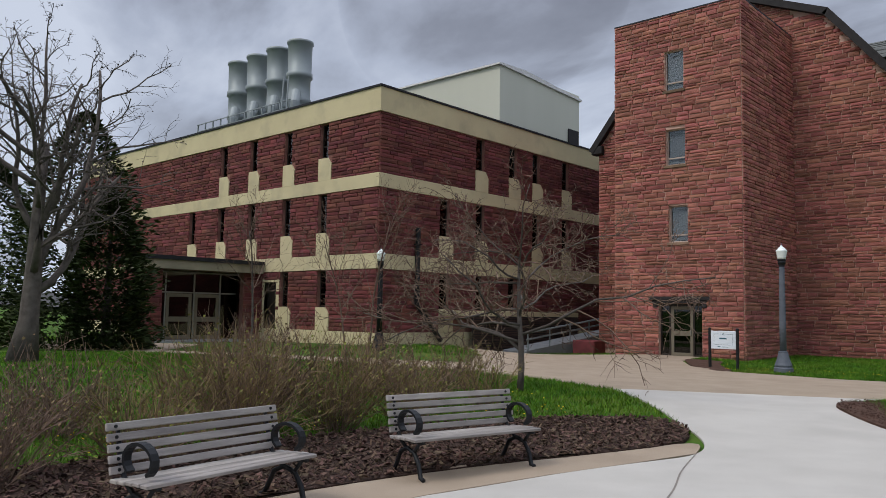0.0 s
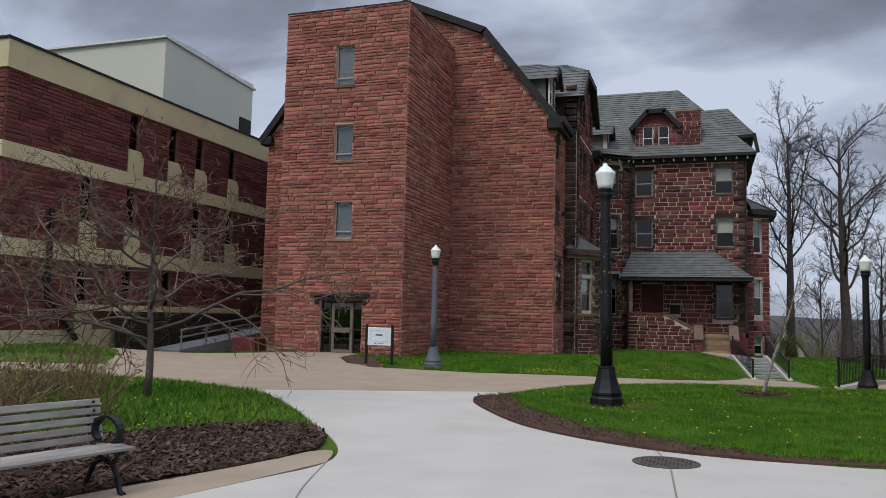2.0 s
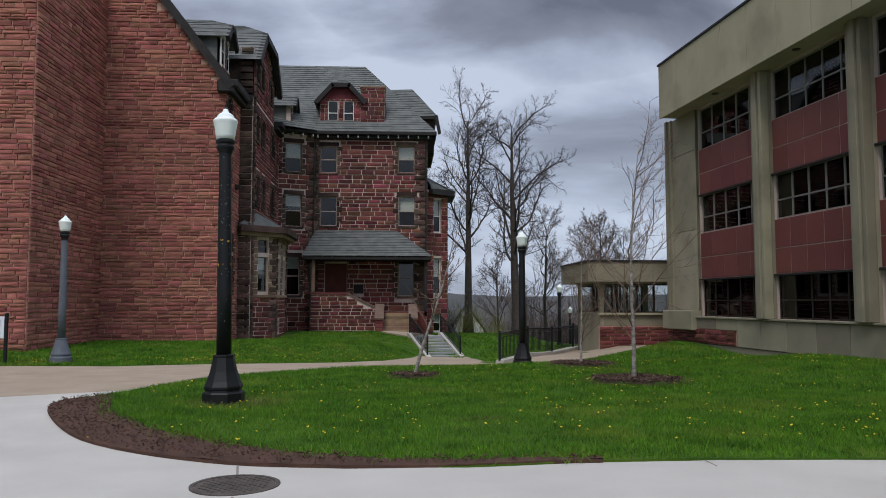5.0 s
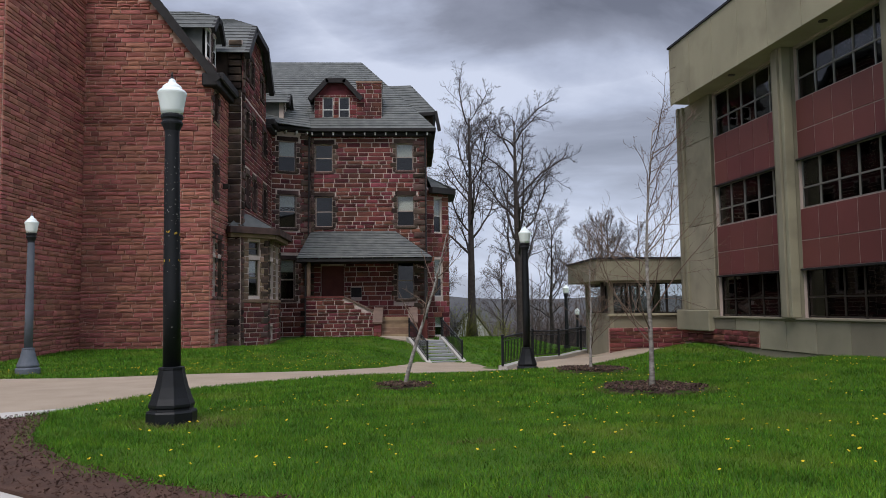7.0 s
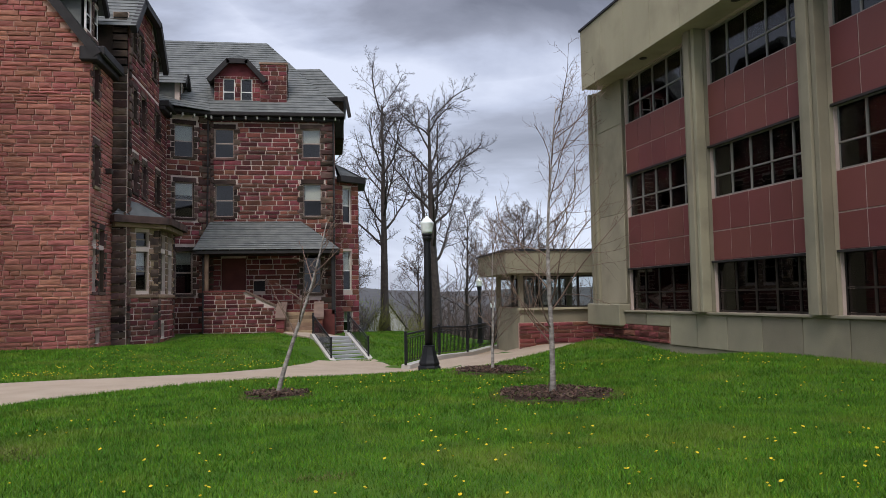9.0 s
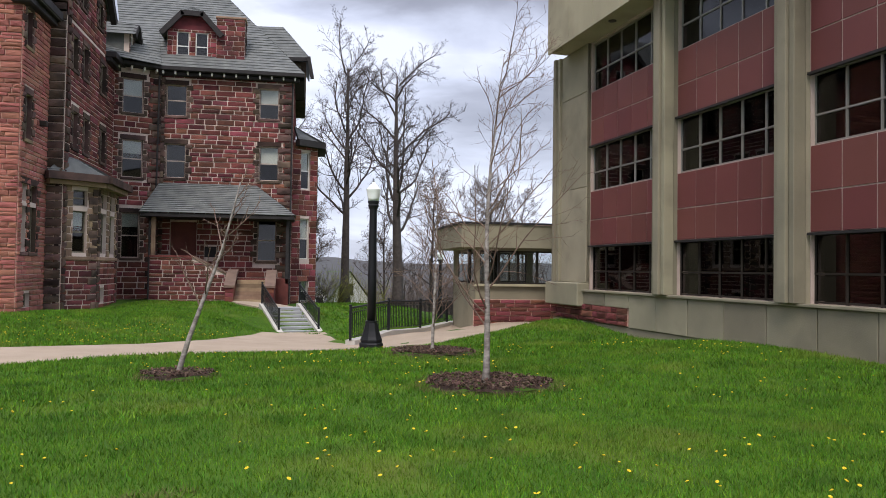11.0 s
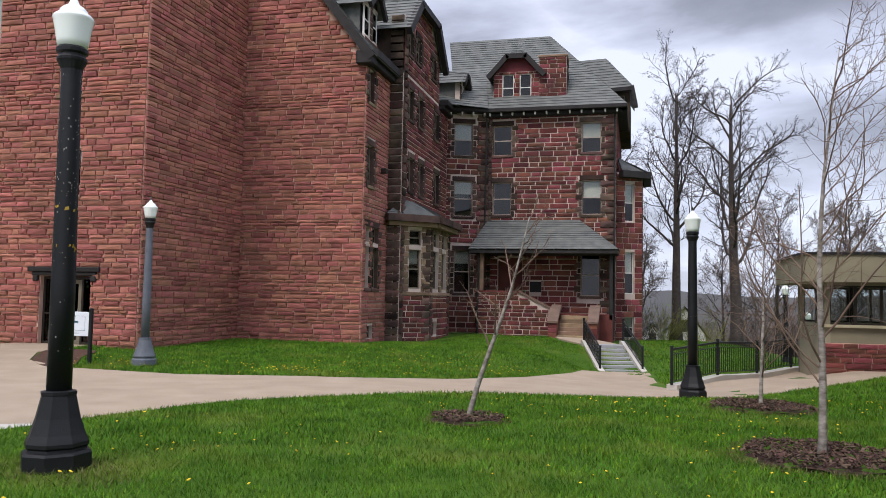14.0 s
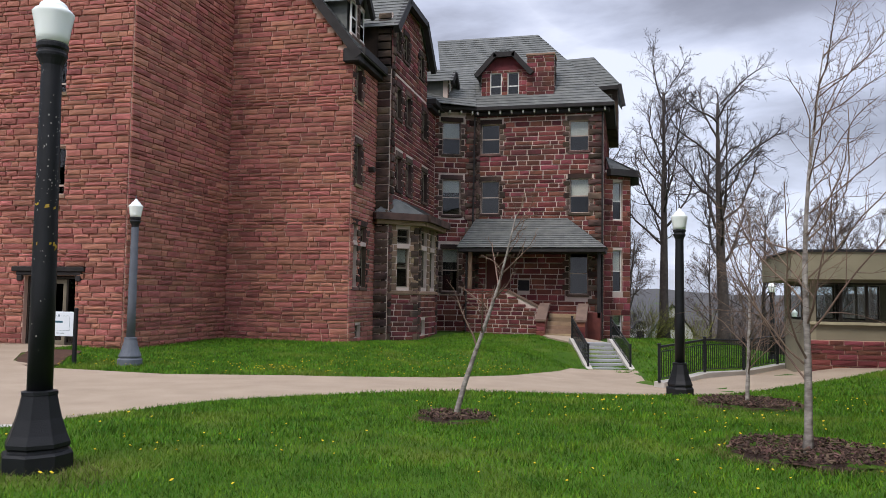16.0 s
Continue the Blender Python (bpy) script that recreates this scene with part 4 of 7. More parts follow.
def dormer(parent, m, width, zb, zt, back, hip=0.5, wins=1, material=M_QUOIN, roofm=M_SLATE):
    """A dormer: front wall with windows, cheeks, clipped gable roof with a dark fascia. m: s = 0 is the front's middle."""
    h = width / 2
    ww = 0.62
    mids = [(k - (wins - 1) / 2) * (ww + 0.32) for k in range(wins)]
    gaps = [(h + c - ww / 2, h + c + ww / 2, zb + 0.35, zt - 0.12) for c in mids]
    mf = m @ Matrix.Translation((-h, 0, 0))
    front = wall(parent, "dormer_front", mf, width, zb, zt, gaps, M_MORTAR_PALE, 0.25)
    stones(front, mf, width, zb, zt, gaps, material, (0.2, 0.32), (0.25, 0.5), 0.03, seed=int(width * 100))
    ch = Mesh()
    lbox(ch, m, -h, -h + 0.2, 0.25, back, zb, zt)
    lbox(ch, m, h - 0.2, h, 0.25, back, zb, zt)
    part("dormer_cheek", ch, M_SLATE if width < 2 else material, parent)
    for q in gaps:
        sash(parent, mf, *q, deep=0.03, glass=M_GLASS_DK)
    o = 0.35
    rise = 0.95 * (width / 2)
    pts = [(-h - o, zt - 0.25), (-h * 0.45, zt + rise * 0.75), (h * 0.45, zt + rise * 0.75), (h + o, zt - 0.25)]
    P = lambda s, d, z: tuple(m @ Vector((s, d, z)))
    slope(parent, "dormer_roof", P(pts[0][0], back, pts[0][1]), P(pts[0][0], -o, pts[0][1]), P(pts[1][0], -o, pts[1][1]), P(pts[1][0], back, pts[1][1]), roofm)
    slope(parent, "dormer_roof", P(pts[3][0], -o, pts[3][1]), P(pts[3][0], back, pts[3][1]), P(pts[2][0], back, pts[2][1]), P(pts[2][0], -o, pts[2][1]), roofm)
    slope(parent, "dormer_roof", P(pts[1][0], -o, pts[1][1]), P(pts[2][0], -o, pts[2][1]), P(0.01, 0.9, zt + rise * 1.25), P(-0.01, 0.9, zt + rise * 1.25), roofm)
    slope(parent, "dormer_roof", P(pts[1][0], back, pts[1][1]), P(pts[1][0], -o, pts[1][1]), P(0, 0.9, zt + rise * 1.25), P(0, back, zt + rise * 1.25), roofm)
    slope(parent, "dormer_roof", P(pts[2][0], -o, pts[2][1]), P(pts[2][0], back, pts[2][1]), P(0, back, zt + rise * 1.25), P(0, 0.9, zt + rise * 1.25), roofm)
    for a, b in zip(pts, pts[1:]):
        bar(parent, "fascia", P(a[0], -o + 0.05, a[1] + 0.02), P(b[0], -o + 0.05, b[1] + 0.02), 0.16, 0.26, M_FASCIA)
    gm = Mesh().prism([(-h, zt), (h, zt), (h * 0.45, zt + rise * 0.62), (-h * 0.45, zt + rise * 0.62)], 0.0, 0.25, m)
    part("dormer_gable", gm, material, parent)


dormer(hall, basis(-5.05, 40.95, 0, 1), 1.5, 12.3, 14.1, 3.2, wins=2)
dormer(hall, basis(-3.3, 50.55, 0, 1), 1.1, 12.0, 13.4, 3.0, wins=1)

# canted bay window at ground floor of the pavilion
BAYP = [(-4.3, 42.32), (-3.0, 43.64), (-3.0, 47.1), (-4.02, 48.1)]
for (ax, ay), (bx, by), hs in zip(BAYP, BAYP[1:], ([(0.78, 1.38, 2.2, 3.9), (0.78, 1.38, 4.1, 4.75)], [(0.45, 1.45, 2.2, 3.9), (0.45, 1.45, 4.1, 4.75), (2.0, 2.9, 2.2, 3.9), (2.0, 2.9, 4.1, 4.75), (0.5, 1.3, 0.15, 0.75)], [])):
    ln = math.hypot(bx - ax, by - ay)
    mb_ = basis(ax, ay, bx - ax, by - ay)
    wb = wall(hall, "bay_wall", mb_, ln, -0.5, 5.05, hs, M_MORTAR_PALE, 0.3)
    stones(wb, mb_, ln, -0.1, 1.9, hs, M_STONE_DARK, (0.18, 0.32), (0.3, 0.7), 0.04, gap=0.02, seed=31, name="stone")
    stones(wb, mb_, ln, 2.05, 5.02, hs, M_TANSTONE, (0.26, 0.34), (0.25, 0.5), 0.035, gap=0.018, seed=33, near=(0.8, 3.0), count=60, name="stone")
    for q, sd in ((0.0, 1), (ln, -1)):
        quoins(hall, mb_, q, -0.1, 5.0, M_QUOIN, (0.26, 0.42), 0.33, sd, 0.06, seed=35 + sd)
    bd = Mesh()
    lbox(bd, mb_, -0.02, ln + 0.02, -0.07, 0.1, 1.9, 2.05, 0.02)
    part("string_course", bd, M_TANSTONE, hall)
    for h in hs:
        sash(hall, mb_, *h, blind=0.35 if h[2] == 2.2 else 0, paint=M_TANFRAME)
BR = [(-4.5, 41.9), (-2.65, 43.45), (-2.65, 47.3), (-4.1, 48.7)]
TR = [(-4.1, 42.9), (-4.0, 44.0), (-4.0, 46.8), (-4.05, 47.7)]
for k in range(3):
    a, b, c, d = BR[k], BR[k + 1], TR[k + 1], TR[k]
    slope(hall, "bay_roof", (*a, 5.36), (*b, 5.36), (*c, 6.15), (*d, 6.15), M_SLATE, 0.2)
    bar(hall, "bay_cornice", (*a, 5.38), (*b, 5.38), 0.5, 0.3, M_QUOIN)
    bar(hall, "bay_cornice", (*[p * 0.94 + q * 0.06 for p, q in zip(a, (-4.2, 45))], 5.10), (*[p * 0.94 + q * 0.06 for p, q in zip(b, (-4.2, 45))], 5.10), 0.3, 0.2, M_TANSTONE)
fx = Mesh().box(0, 0.24, -0.3, 0.0, 0, 0.22, mA @ Matrix.Translation((1.9, 0, 7.0)), 0.03)
part("flood_light", fx, M_BRONZE, hall, "small wall-mounted flood light")

# ---- rear block with porch ----
BX0, BX1, BY = -1.9, 4.78, 51.0
mB = basis(BX0, BY, 1, 0)
bl_ = BX1 - BX0
hB = [(4.93, 5.92, 9.5, 11.1), (4.97, 5.96, 6.25, 8.05), (0.25, 1.25, 9.45, 11.05), (0.28, 1.25, 6.25, 8.0), (4.95, 5.9, 2.05, 4.2), (0.6, 1.9, 1.2, 4.0), (2.3, 2.9, 2.2, 2.75)]
wB = wall(hall, "wall", mB, bl_, -0.8, 11.9, hB, M_MORTAR_PALE)
for h, b in zip(hB[:5], (0.5, 0.55, 0.12, 0.0, 0.0)):
    sash(hall, mB, *h, blind=b, sill=M_QUOIN, lintel=M_QUOIN, paint=M_JOINT, jamb=M_QUOIN)
pd = Mesh()
lbox(pd, mB, 0.6, 1.9, 0.2, 0.26, 1.2, 4.0)
part("door", pd, M_BRICKRED, hall, "dark red porch door")
vt = Mesh()
lbox(vt, mB, 2.3, 2.9, 0.1, 0.16, 2.2, 2.75)
part("vent", vt, M_FASCIA, hall)
quoins(hall, mB, 0.0, -0.2, 11.7, M_QUOIN, (0.22, 0.24), 0.34, seed=8)
quoins(hall, mB, bl_, -0.2, 11.7, M_QUOIN, (0.45, 0.8), 0.34, side=-1, seed=9)
mC = basis(PX + 0.02, PY1, BX0 - PX, BY - PY1)
cl = math.hypot(BX0 - PX, BY - PY1)
hC = [(0.42, 1.4, 9.4, 11.15), (0.45, 1.42, 6.15, 8.05), (0.5, 1.35, 2.1, 4.35)]
wC = wall(hall, "wall", mC, cl, -0.6, 11.9, hC, M_MORTAR_PALE)
for h, b in zip(hC, (0.5, 0.35, 0.3)):
    sash(hall, mC, *h, blind=b, sill=M_QUOIN, lintel=M_QUOIN, paint=M_JOINT, jamb=M_QUOIN)
quoins(hall, mC, cl, -0.2, 11.7, M_QUOIN, (0.62, 0.45), 0.34, side=-1, seed=11)
# back wall and east side of the rear block
mE = basis(BX1, BY, 0, 1)
wE = wall(hall, "wall", mE, 10.0, -1.2, 11.9, [(1.0, 1.8, 8.8, 10.6)], M_MORTAR_PALE, cut=0.4)
stones(wE, mE, 10.0, -0.6, 11.8, [(1.0, 1.8, 8.8, 10.6)], M_STONE_DARK, (0.24, 0.4), (0.5, 1.1), 0.03, seed=44)
EY = 50.4
slope(hall, "roof", (-3.6, EY, 11.85), (BX1 + 0.55, EY, 11.85), (0.75, 56.0, 17.5), (-5.4, 56.0, 17.5), M_SLATE)
slope(hall, "roof", (BX1 + 0.55, EY, 11.85), (BX1 + 0.55, 61.6, 11.85), (0.75, 56.0, 17.5), (0.75, 56.0, 17.5), M_SLATE)
slope(hall, "roof", (-4.55, 48.6, 11.9), (-1.8, EY - 0.1, 11.85), (-2.6, 53.5, 15.0), (-6.5, 52.5, 14.5), M_SLATE)
for q in ((mB, -0.3, bl_ + 0.55, -0.62, 0.1, 11.66, 11.88), (mB, -0.1, bl_ + 0.3, -0.32, 0.1, 11.46, 11.66), (mC, -0.1, cl + 0.1, -0.6, 0.1, 11.68, 11.9), (mE, -0.5, 10.0, -0.55, 0.1, 11.66, 11.87)):
    co = Mesh()
    lbox(co, *q, 0.03)
    part("cornice", co, M_FASCIA, hall)
for k in range(12):
    br = Mesh()
    lbox(br, mB, 0.1 + k * 0.6, 0.18 + k * 0.6, -0.5, -0.05, 11.5, 11.655, 0.01)
    part("bracket", br, M_WHITE, hall)
for k in range(4):
    br = Mesh()
    lbox(br, mC, 0.1 + k * 0.6, 0.18 + k * 0.6, -0.5, -0.05, 11.52, 11.675, 0.01)
    part("bracket", br, M_WHITE, hall)
dormer(hall, basis(-0.45, 51.2, 1, 0), 2.5, 12.05, 14.0, 4.0, wins=2, material=M_STONE_DARK)
chm = basis(0.75, 51.15, 1, 0)
chw = part("chimney", Mesh().box(0.75, 2.2, 51.15, 52.2, 11.6, 14.7), M_MORTAR_PALE, hall, "square red stone chimney")
stones(chw, chm, 1.45, 11.8, 14.7, [], M_STONE_DARK, (0.2, 0.3), (0.3, 0.6), 0.03, seed=51, near=(0.7, 13), count=60, name="stone")
stones(chw, basis(2.2, 51.15, 0, 1), 1.05, 11.8, 14.7, [], M_QUOIN, (0.2, 0.3), (0.3, 0.6), 0.03, seed=52)
part("chimney_cap", Mesh().box(0.7, 2.25, 51.1, 52.25, 14.7, 14.82, None, 0.02), M_TANSTONE, chw)
# block behind, with its own clipped gable
slope(hall, "roof", (1.4, 55.6, 13.9), (5.6, 55.6, 14.1), (3.95, 57.6, 16.45), (1.4, 57.6, 16.35), M_SLATE)
slope(hall, "roof", (5.6, 55.6, 14.1), (5.6, 61.6, 14.1), (3.95, 59.6, 16.45), (3.95, 57.6, 16.45), M_SLATE)
bar(hall, "bargeboard", (5.62, 55.55, 14.16), (5.86, 55.55, 12.9), 0.3, 0.2, M_FASCIA)
bar(hall, "bargeboard", (2.4, 55.6, 13.98), (5.62, 55.6, 14.12), 0.2, 0.22, M_FASCIA)
part("wall", Mesh().box(2.4, 5.4, 56.0, 61.4, 11.6, 13.95), M_QUOIN, hall)
sash(hall, basis(4.0, 56.0, 1, 0), 0.35, 1.1, 12.2, 13.7, deep=-0.03, paint=M_TANFRAME)
# angled bay on the east side
E0 = [(4.78, 51.9), (6.1, 52.6), (6.1, 55.6), (4.78, 56.4)]
for k, hs in zip(range(3), ([(0.5, 1.05, 6.0, 8.0), (0.5, 1.05, 2.2, 4.4), (0.5, 1.05, -0.1, 1.0)], [(0.8, 1.5, 6.0, 8.0), (0.8, 1.5, 2.2, 4.4)], [])):
    (ax, ay), (bx, by) = E0[k], E0[k + 1]
    ln = math.hypot(bx - ax, by - ay)
    me_ = basis(ax, ay, bx - ax, by - ay)
    wb = wall(hall, "bay_wall", me_, ln, -1.2, 8.6, hs, M_MORTAR_PALE, 0.3)
    stones(wb, me_, ln, -0.6, 8.5, hs, M_QUOIN if k else M_STONE_DARK, (0.2, 0.34), (0.3, 0.6), 0.035, seed=60 + k, name="stone")
    for h in hs:
        sash(hall, me_, *h, blind=0.5)
    a, b = E0[k], E0[k + 1]
    slope(hall, "bay_roof", (a[0] + 0.3, a[1] - 0.3, 8.6), (b[0] + 0.35, b[1], 8.6), (4.8, 54.4, 9.6), (4.8, 53.4, 9.6), M_SLATE, 0.2)
    bar(hall, "bay_cornice", (a[0] + 0.25, a[1] - 0.25, 8.62), (b[0] + 0.3, b[1], 8.62), 0.4, 0.34, M_FASCIA)
part("downpipe", Mesh().tube([(4.72, 50.88, 11.6), (4.72, 50.88, 0.0)], 0.05, 8), M_FASCIA, hall)
part("downpipe", Mesh().tube([(-1.95, 50.7, 11.4), (-2.0, 50.75, 4.5), (-1.9, 48.8, 3.9), (-1.9, 48.78, 0.1)], 0.05, 8), M_FASCIA, hall)
# porch: roof, floor, parapet wall, steps
slope(hall, "porch_roof", (-2.35, 48.5, 4.3), (5.0, 48.5, 4.3), (2.9, BY, 6.0), (-1.85, BY, 6.0), M_SLATE, 0.2)
slope(hall, "porch_roof", (5.0, 48.5, 4.3), (5.0, BY, 4.3), (2.9, BY, 6.0), (2.9, BY, 6.0), M_SLATE, 0.2)
slope(hall, "porch_roof", (-2.35, BY, 4.3), (-2.35, 48.5, 4.3), (-1.85, BY, 6.0), (-1.85, BY, 6.0), M_SLATE, 0.2)
part("porch_ceiling", Mesh().box(-2.3, 4.95, 48.55, BY - 0.05, 4.1, 4.27), M_FASCIA, hall)
part("porch_floor", Mesh().box(-1.9, 4.7, 48.9, BY - 0.02, -0.4, 1.15), M_STONE_DARK, hall)
part("porch_post", Mesh().box(-1.85, -1.65, 48.9, 49.1, 2.1, 4.1, None, 0.015), M_TANSTONE, hall)
part("porch_post", Mesh().box(4.55, 4.72, 48.9, 49.07, 0.9, 4.1, None, 0.015), M_FASCIA, hall)
mPo = basis(-1.9, 48.8, 1, 0)
pw = part("porch_wall", Mesh().prism([(-1.9, -0.4), (1.9, -0.4), (1.9, 1.3), (0.2, 2.15), (-1.9, 2.15)], 48.8, 49.1), M_MORTAR_PALE, hall, "sloping stone parapet of the porch")
stones(pw, mPo, 3.8, -0.1, 2.15, [], M_STONE_DARK, (0.16, 0.26), (0.3, 0.7), 0.04, gap=0.02, top=lambda s: 2.13 if s < 2.1 else 2.13 - (s - 2.1) * 0.5, seed=71, near=(1.9, 1), count=120, name="stone")
bar(hall, "parapet_coping", (0.2, 48.93, 2.24), (1.95, 48.93, 1.36), 0.4, 0.1, M_CAP)
bar(hall, "parapet_coping", (-1.9, 48.93, 2.24), (0.2, 48.93, 2.24), 0.4, 0.1, M_STONE_DARK)
for px in (1.9, 3.75):
    pier = part("step_pier", Mesh().box(px - 0.05, px + 0.35, 46.9, 49.0, -0.4, 0.85), M_STONE_DARK, hall)
    part("pier_cap", Mesh().prism([(46.8, 0.85), (48.2, 1.45), (49.0, 1.6), (49.0, 1.45), (48.2, 1.25), (46.8, 0.75)], px - 0.1, px + 0.4, Matrix(((0, 1, 0, 0), (1, 0, 0, 0), (0, 0, 1, 0), (0, 0, 0, 1)))), M_CAP, pier)
    stones(pier, basis(px - 0.05, 46.9, 1, 0), 0.4, -0.1, 0.85, [], M_STONE_DARK, (0.18, 0.26), (0.2, 0.4), 0.03, seed=73, name="stone")
for k in range(6):
    part("step", Mesh().box(2.25, 3.7, 47.0 + k * 0.33, 49.0, 0.0 + k * 0.18, 0.18 + k * 0.18, None, 0.01), M_TANSTONE, hall)

# ---- brick laboratory building with cream bands ----
lab = thing("laboratory_building", -35, 40, 0, "flat-roofed red brick building with cream concrete bands and narrow windows", "building")
LX, LY, LXE, LYE = -24.0, 25.0, -56.0, 52.0
LB_Z = [(0.75, 3.74), (4.46, 7.59), (8.26, 11.2)]
mL = basis(LXE, LY, 1, 0)
mR = basis(LX, LY, 0, 1)
Lc = lambda x: x - LXE
left_w = {2: [-28.1, -31.1, -34.3, -37.3], 1: [-28.1, -31.1, -34.3, -37.4, -40.6], 0: [-28.0, -31.1]}
right_w = {2: [7.4, 10.35, 12.6, 15.7], 1: [4.6, 7.45, 12.6, 15.7], 0: [4.65, 7.45, 10.35]}
ZW = [(1.9, 3.7), (5.6, 7.55), (9.4, 11.16)]
hl = [(Lc(x) - 0.33, Lc(x) + 0.33, *ZW[k]) for k in left_w for x in left_w[k]] + [(Lc(-32.85), Lc(-31.75), 0.2, 3.2)]
hr = [(y - 0.36, y + 0.36, *ZW[k]) for k in right_w for y in right_w[k]]
wLl = wall(lab, "wall", mL, LX - LXE, -0.6, 12.2, hl, M_MORTAR_DK)
wLr = wall(lab, "wall", mR, LYE - LY, -0.8, 12.2, hr, M_MORTAR_DK, cut=0.4)
part("wall", Mesh().box(LXE, LX, LYE, LYE + 0.4, -1, 12.2), M_MORTAR_DK, lab)
part("wall", Mesh().box(LXE - 0.4, LXE, LY, LYE, -1, 12.2), M_MORTAR_DK, lab)
part("roof", Mesh().box(LXE, LX, LY, LYE, 12.0, 12.15), M_COPING, lab)
# added floor and walls with the indoor shade in their colour
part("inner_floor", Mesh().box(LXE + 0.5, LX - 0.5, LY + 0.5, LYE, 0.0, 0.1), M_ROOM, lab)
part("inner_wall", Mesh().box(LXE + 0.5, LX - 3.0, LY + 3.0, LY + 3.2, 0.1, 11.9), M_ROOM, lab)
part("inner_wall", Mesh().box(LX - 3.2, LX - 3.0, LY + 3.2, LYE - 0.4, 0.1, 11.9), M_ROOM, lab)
for z0, z1, out in ((-0.6, 0.75, 0.06), (3.74, 4.46, 0.07), (7.59, 8.26, 0.07), (11.2, 12.37, 0.1)):
    a, b = Mesh(), Mesh()
    lbox(a, mL, 0, LX - LXE + out, -out, 0.02, z0, z1, 0.01)
    lbox(b, mR, 0.021, LYE - LY, -out + 0.003, 0.02, z0, z1, 0.01)
    part("band", a, M_CREAM, lab, "cream concrete band")
    part("band", b, M_CREAM, lab)
a = Mesh()
lbox(a, mL, 0, LX - LXE + 0.16, -0.16, 0.5, 12.37, 12.47)
part("roof_edge", a, M_COPING, lab)
a = Mesh()
lbox(a, mR, 0.5, LYE - LY, -0.156, 0.5, 12.37, 12.466)
part("roof_edge", a, M_COPING, lab)


def slit_window(m, c, z0, z1, half, blind):
    fr = Mesh()
    lbox(fr, m, c - half, c - half + 0.05, 0.16, 0.22, z0, z1, 0.005)
    lbox(fr, m, c + half - 0.05, c + half, 0.16, 0.22, z0, z1, 0.005)
    lbox(fr, m, c - half + 0.05, c + half - 0.05, 0.16, 0.22, z1 - 0.05, z1, 0.005)
    lbox(fr, m, c - half + 0.05, c + half - 0.05, 0.16, 0.22, z0, z0 + 0.05, 0.005)
    lbox(fr, m, c - half + 0.05, c + half - 0.05, 0.16, 0.22, z0 + 0.62, z0 + 0.68, 0.005)
    w = part("window", fr, M_BRONZE, lab)
    g = Mesh()
    lbox(g, m, c - half + 0.05, c + half - 0.05, 0.185, 0.191, z0 + 0.05, z1 - 0.05)
    part("pane", g, M_GLASS, w).visible_shadow = False
    if blind:
        b = Mesh()
        lbox(b, m, c - half + 0.06, c + half - 0.06, 0.23, 0.24, z0 + 0.66, z1 - 0.06)
        part("blind", b, M_BLIND, w)


def apron(m, c, z0, z1, half):
    """Cream panel under a slit window, with a cut-off upper corner."""
    mb = Mesh().prism([(c - half - 0.04, z0), (c + half + 0.3, z0), (c + half + 0.3, z1 - 0.32), (c + half + 0.02, z1), (c - half - 0.04, z1)], -0.075, 0.015, m)
    part("apron", mb, M_CREAM, lab, "cream panel below the window")


APZ = [(0.75, 1.9), (4.46, 5.6), (8.26, 9.4)]
apr_l = [(Lc(x) - 0.37, Lc(x) + 0.63, *APZ[k]) for k in left_w for x in left_w[k]]
apr_r = [(y - 0.4, y + 0.66, *APZ[k]) for k in right_w for y in right_w[k] if not (k == 0 and y > 5)]
kb = 0
for k in (2, 1, 0):
    for x in left_w[k]:
        kb += 1
        slit_window(mL, Lc(x), *ZW[k], 0.33, kb % 2)
        apron(mL, Lc(x), *APZ[k], 0.33)
    for y in right_w[k]:
        kb += 1
        slit_window(mR, y, *ZW[k], 0.36, kb % 3 == 0)
        if not (k == 0 and y > 5):
            apron(mR, y, *APZ[k], 0.36)
a = Mesh()
lbox(a, mR, 4.3, 16.5, -0.5, 0.0, 1.58, 1.86, 0.02)
part("ledge", a, M_CREAM, lab, "cream concrete ledge")
sc = part("louvre_screen", Mesh().box(LX + 0.42, LX + 0.5, LY + 6.4, LY + 16.4, -0.3, 1.58), M_FASCIA, lab, "brown slatted screen below the ledge")
for k in range(14):
    part("slat", Mesh().box(LX + 0.5, LX + 0.58, LY + 6.4, LY + 16.4, -0.25 + k * 0.13, -0.17 + k * 0.13), M_LOUVRE, sc)
part("downpipe", Mesh().tube([(LX + 0.2, LY + 2.5, 5.85), (LX + 0.2, LY + 2.5, 2.1), (LX + 0.24, LY + 2.9, 1.7), (LX + 0.26, LY + 4.2, 0.35)], 0.13, 8), M_BLACK, lab, "thick black vent pipe on the wall")
for z in (5.0, 2.4):
    part("pipe_strap", Mesh().box(LX + 0.05, LX + 0.34, LY + 2.36, LY + 2.64, z, z + 0.06), M_BLACK, lab)
# side door in its cream frame
a = Mesh()
for p, q, r_, s_ in ((-33.0, -32.85, 0.1, 3.35), (-31.75, -31.5, 0.1, 3.35), (-32.85, -31.75, 3.2, 3.35)):
    lbox(a, mL, Lc(p), Lc(q), -0.05, 0.3, r_, s_)
part("door_frame", a, M_CREAM, lab)
a = Mesh()
lbox(a, mL, Lc(-32.84), Lc(-31.76), 0.2, 0.25, 0.15, 3.18)
part("door", a, M_BRONZE, lab, "dark recessed side door")
# entrance porch with its opening towards the plaza
EX, EY0, EXW = -33.2, 18.7, -35.9
mEp = basis(EX, EY0, 0, 1)
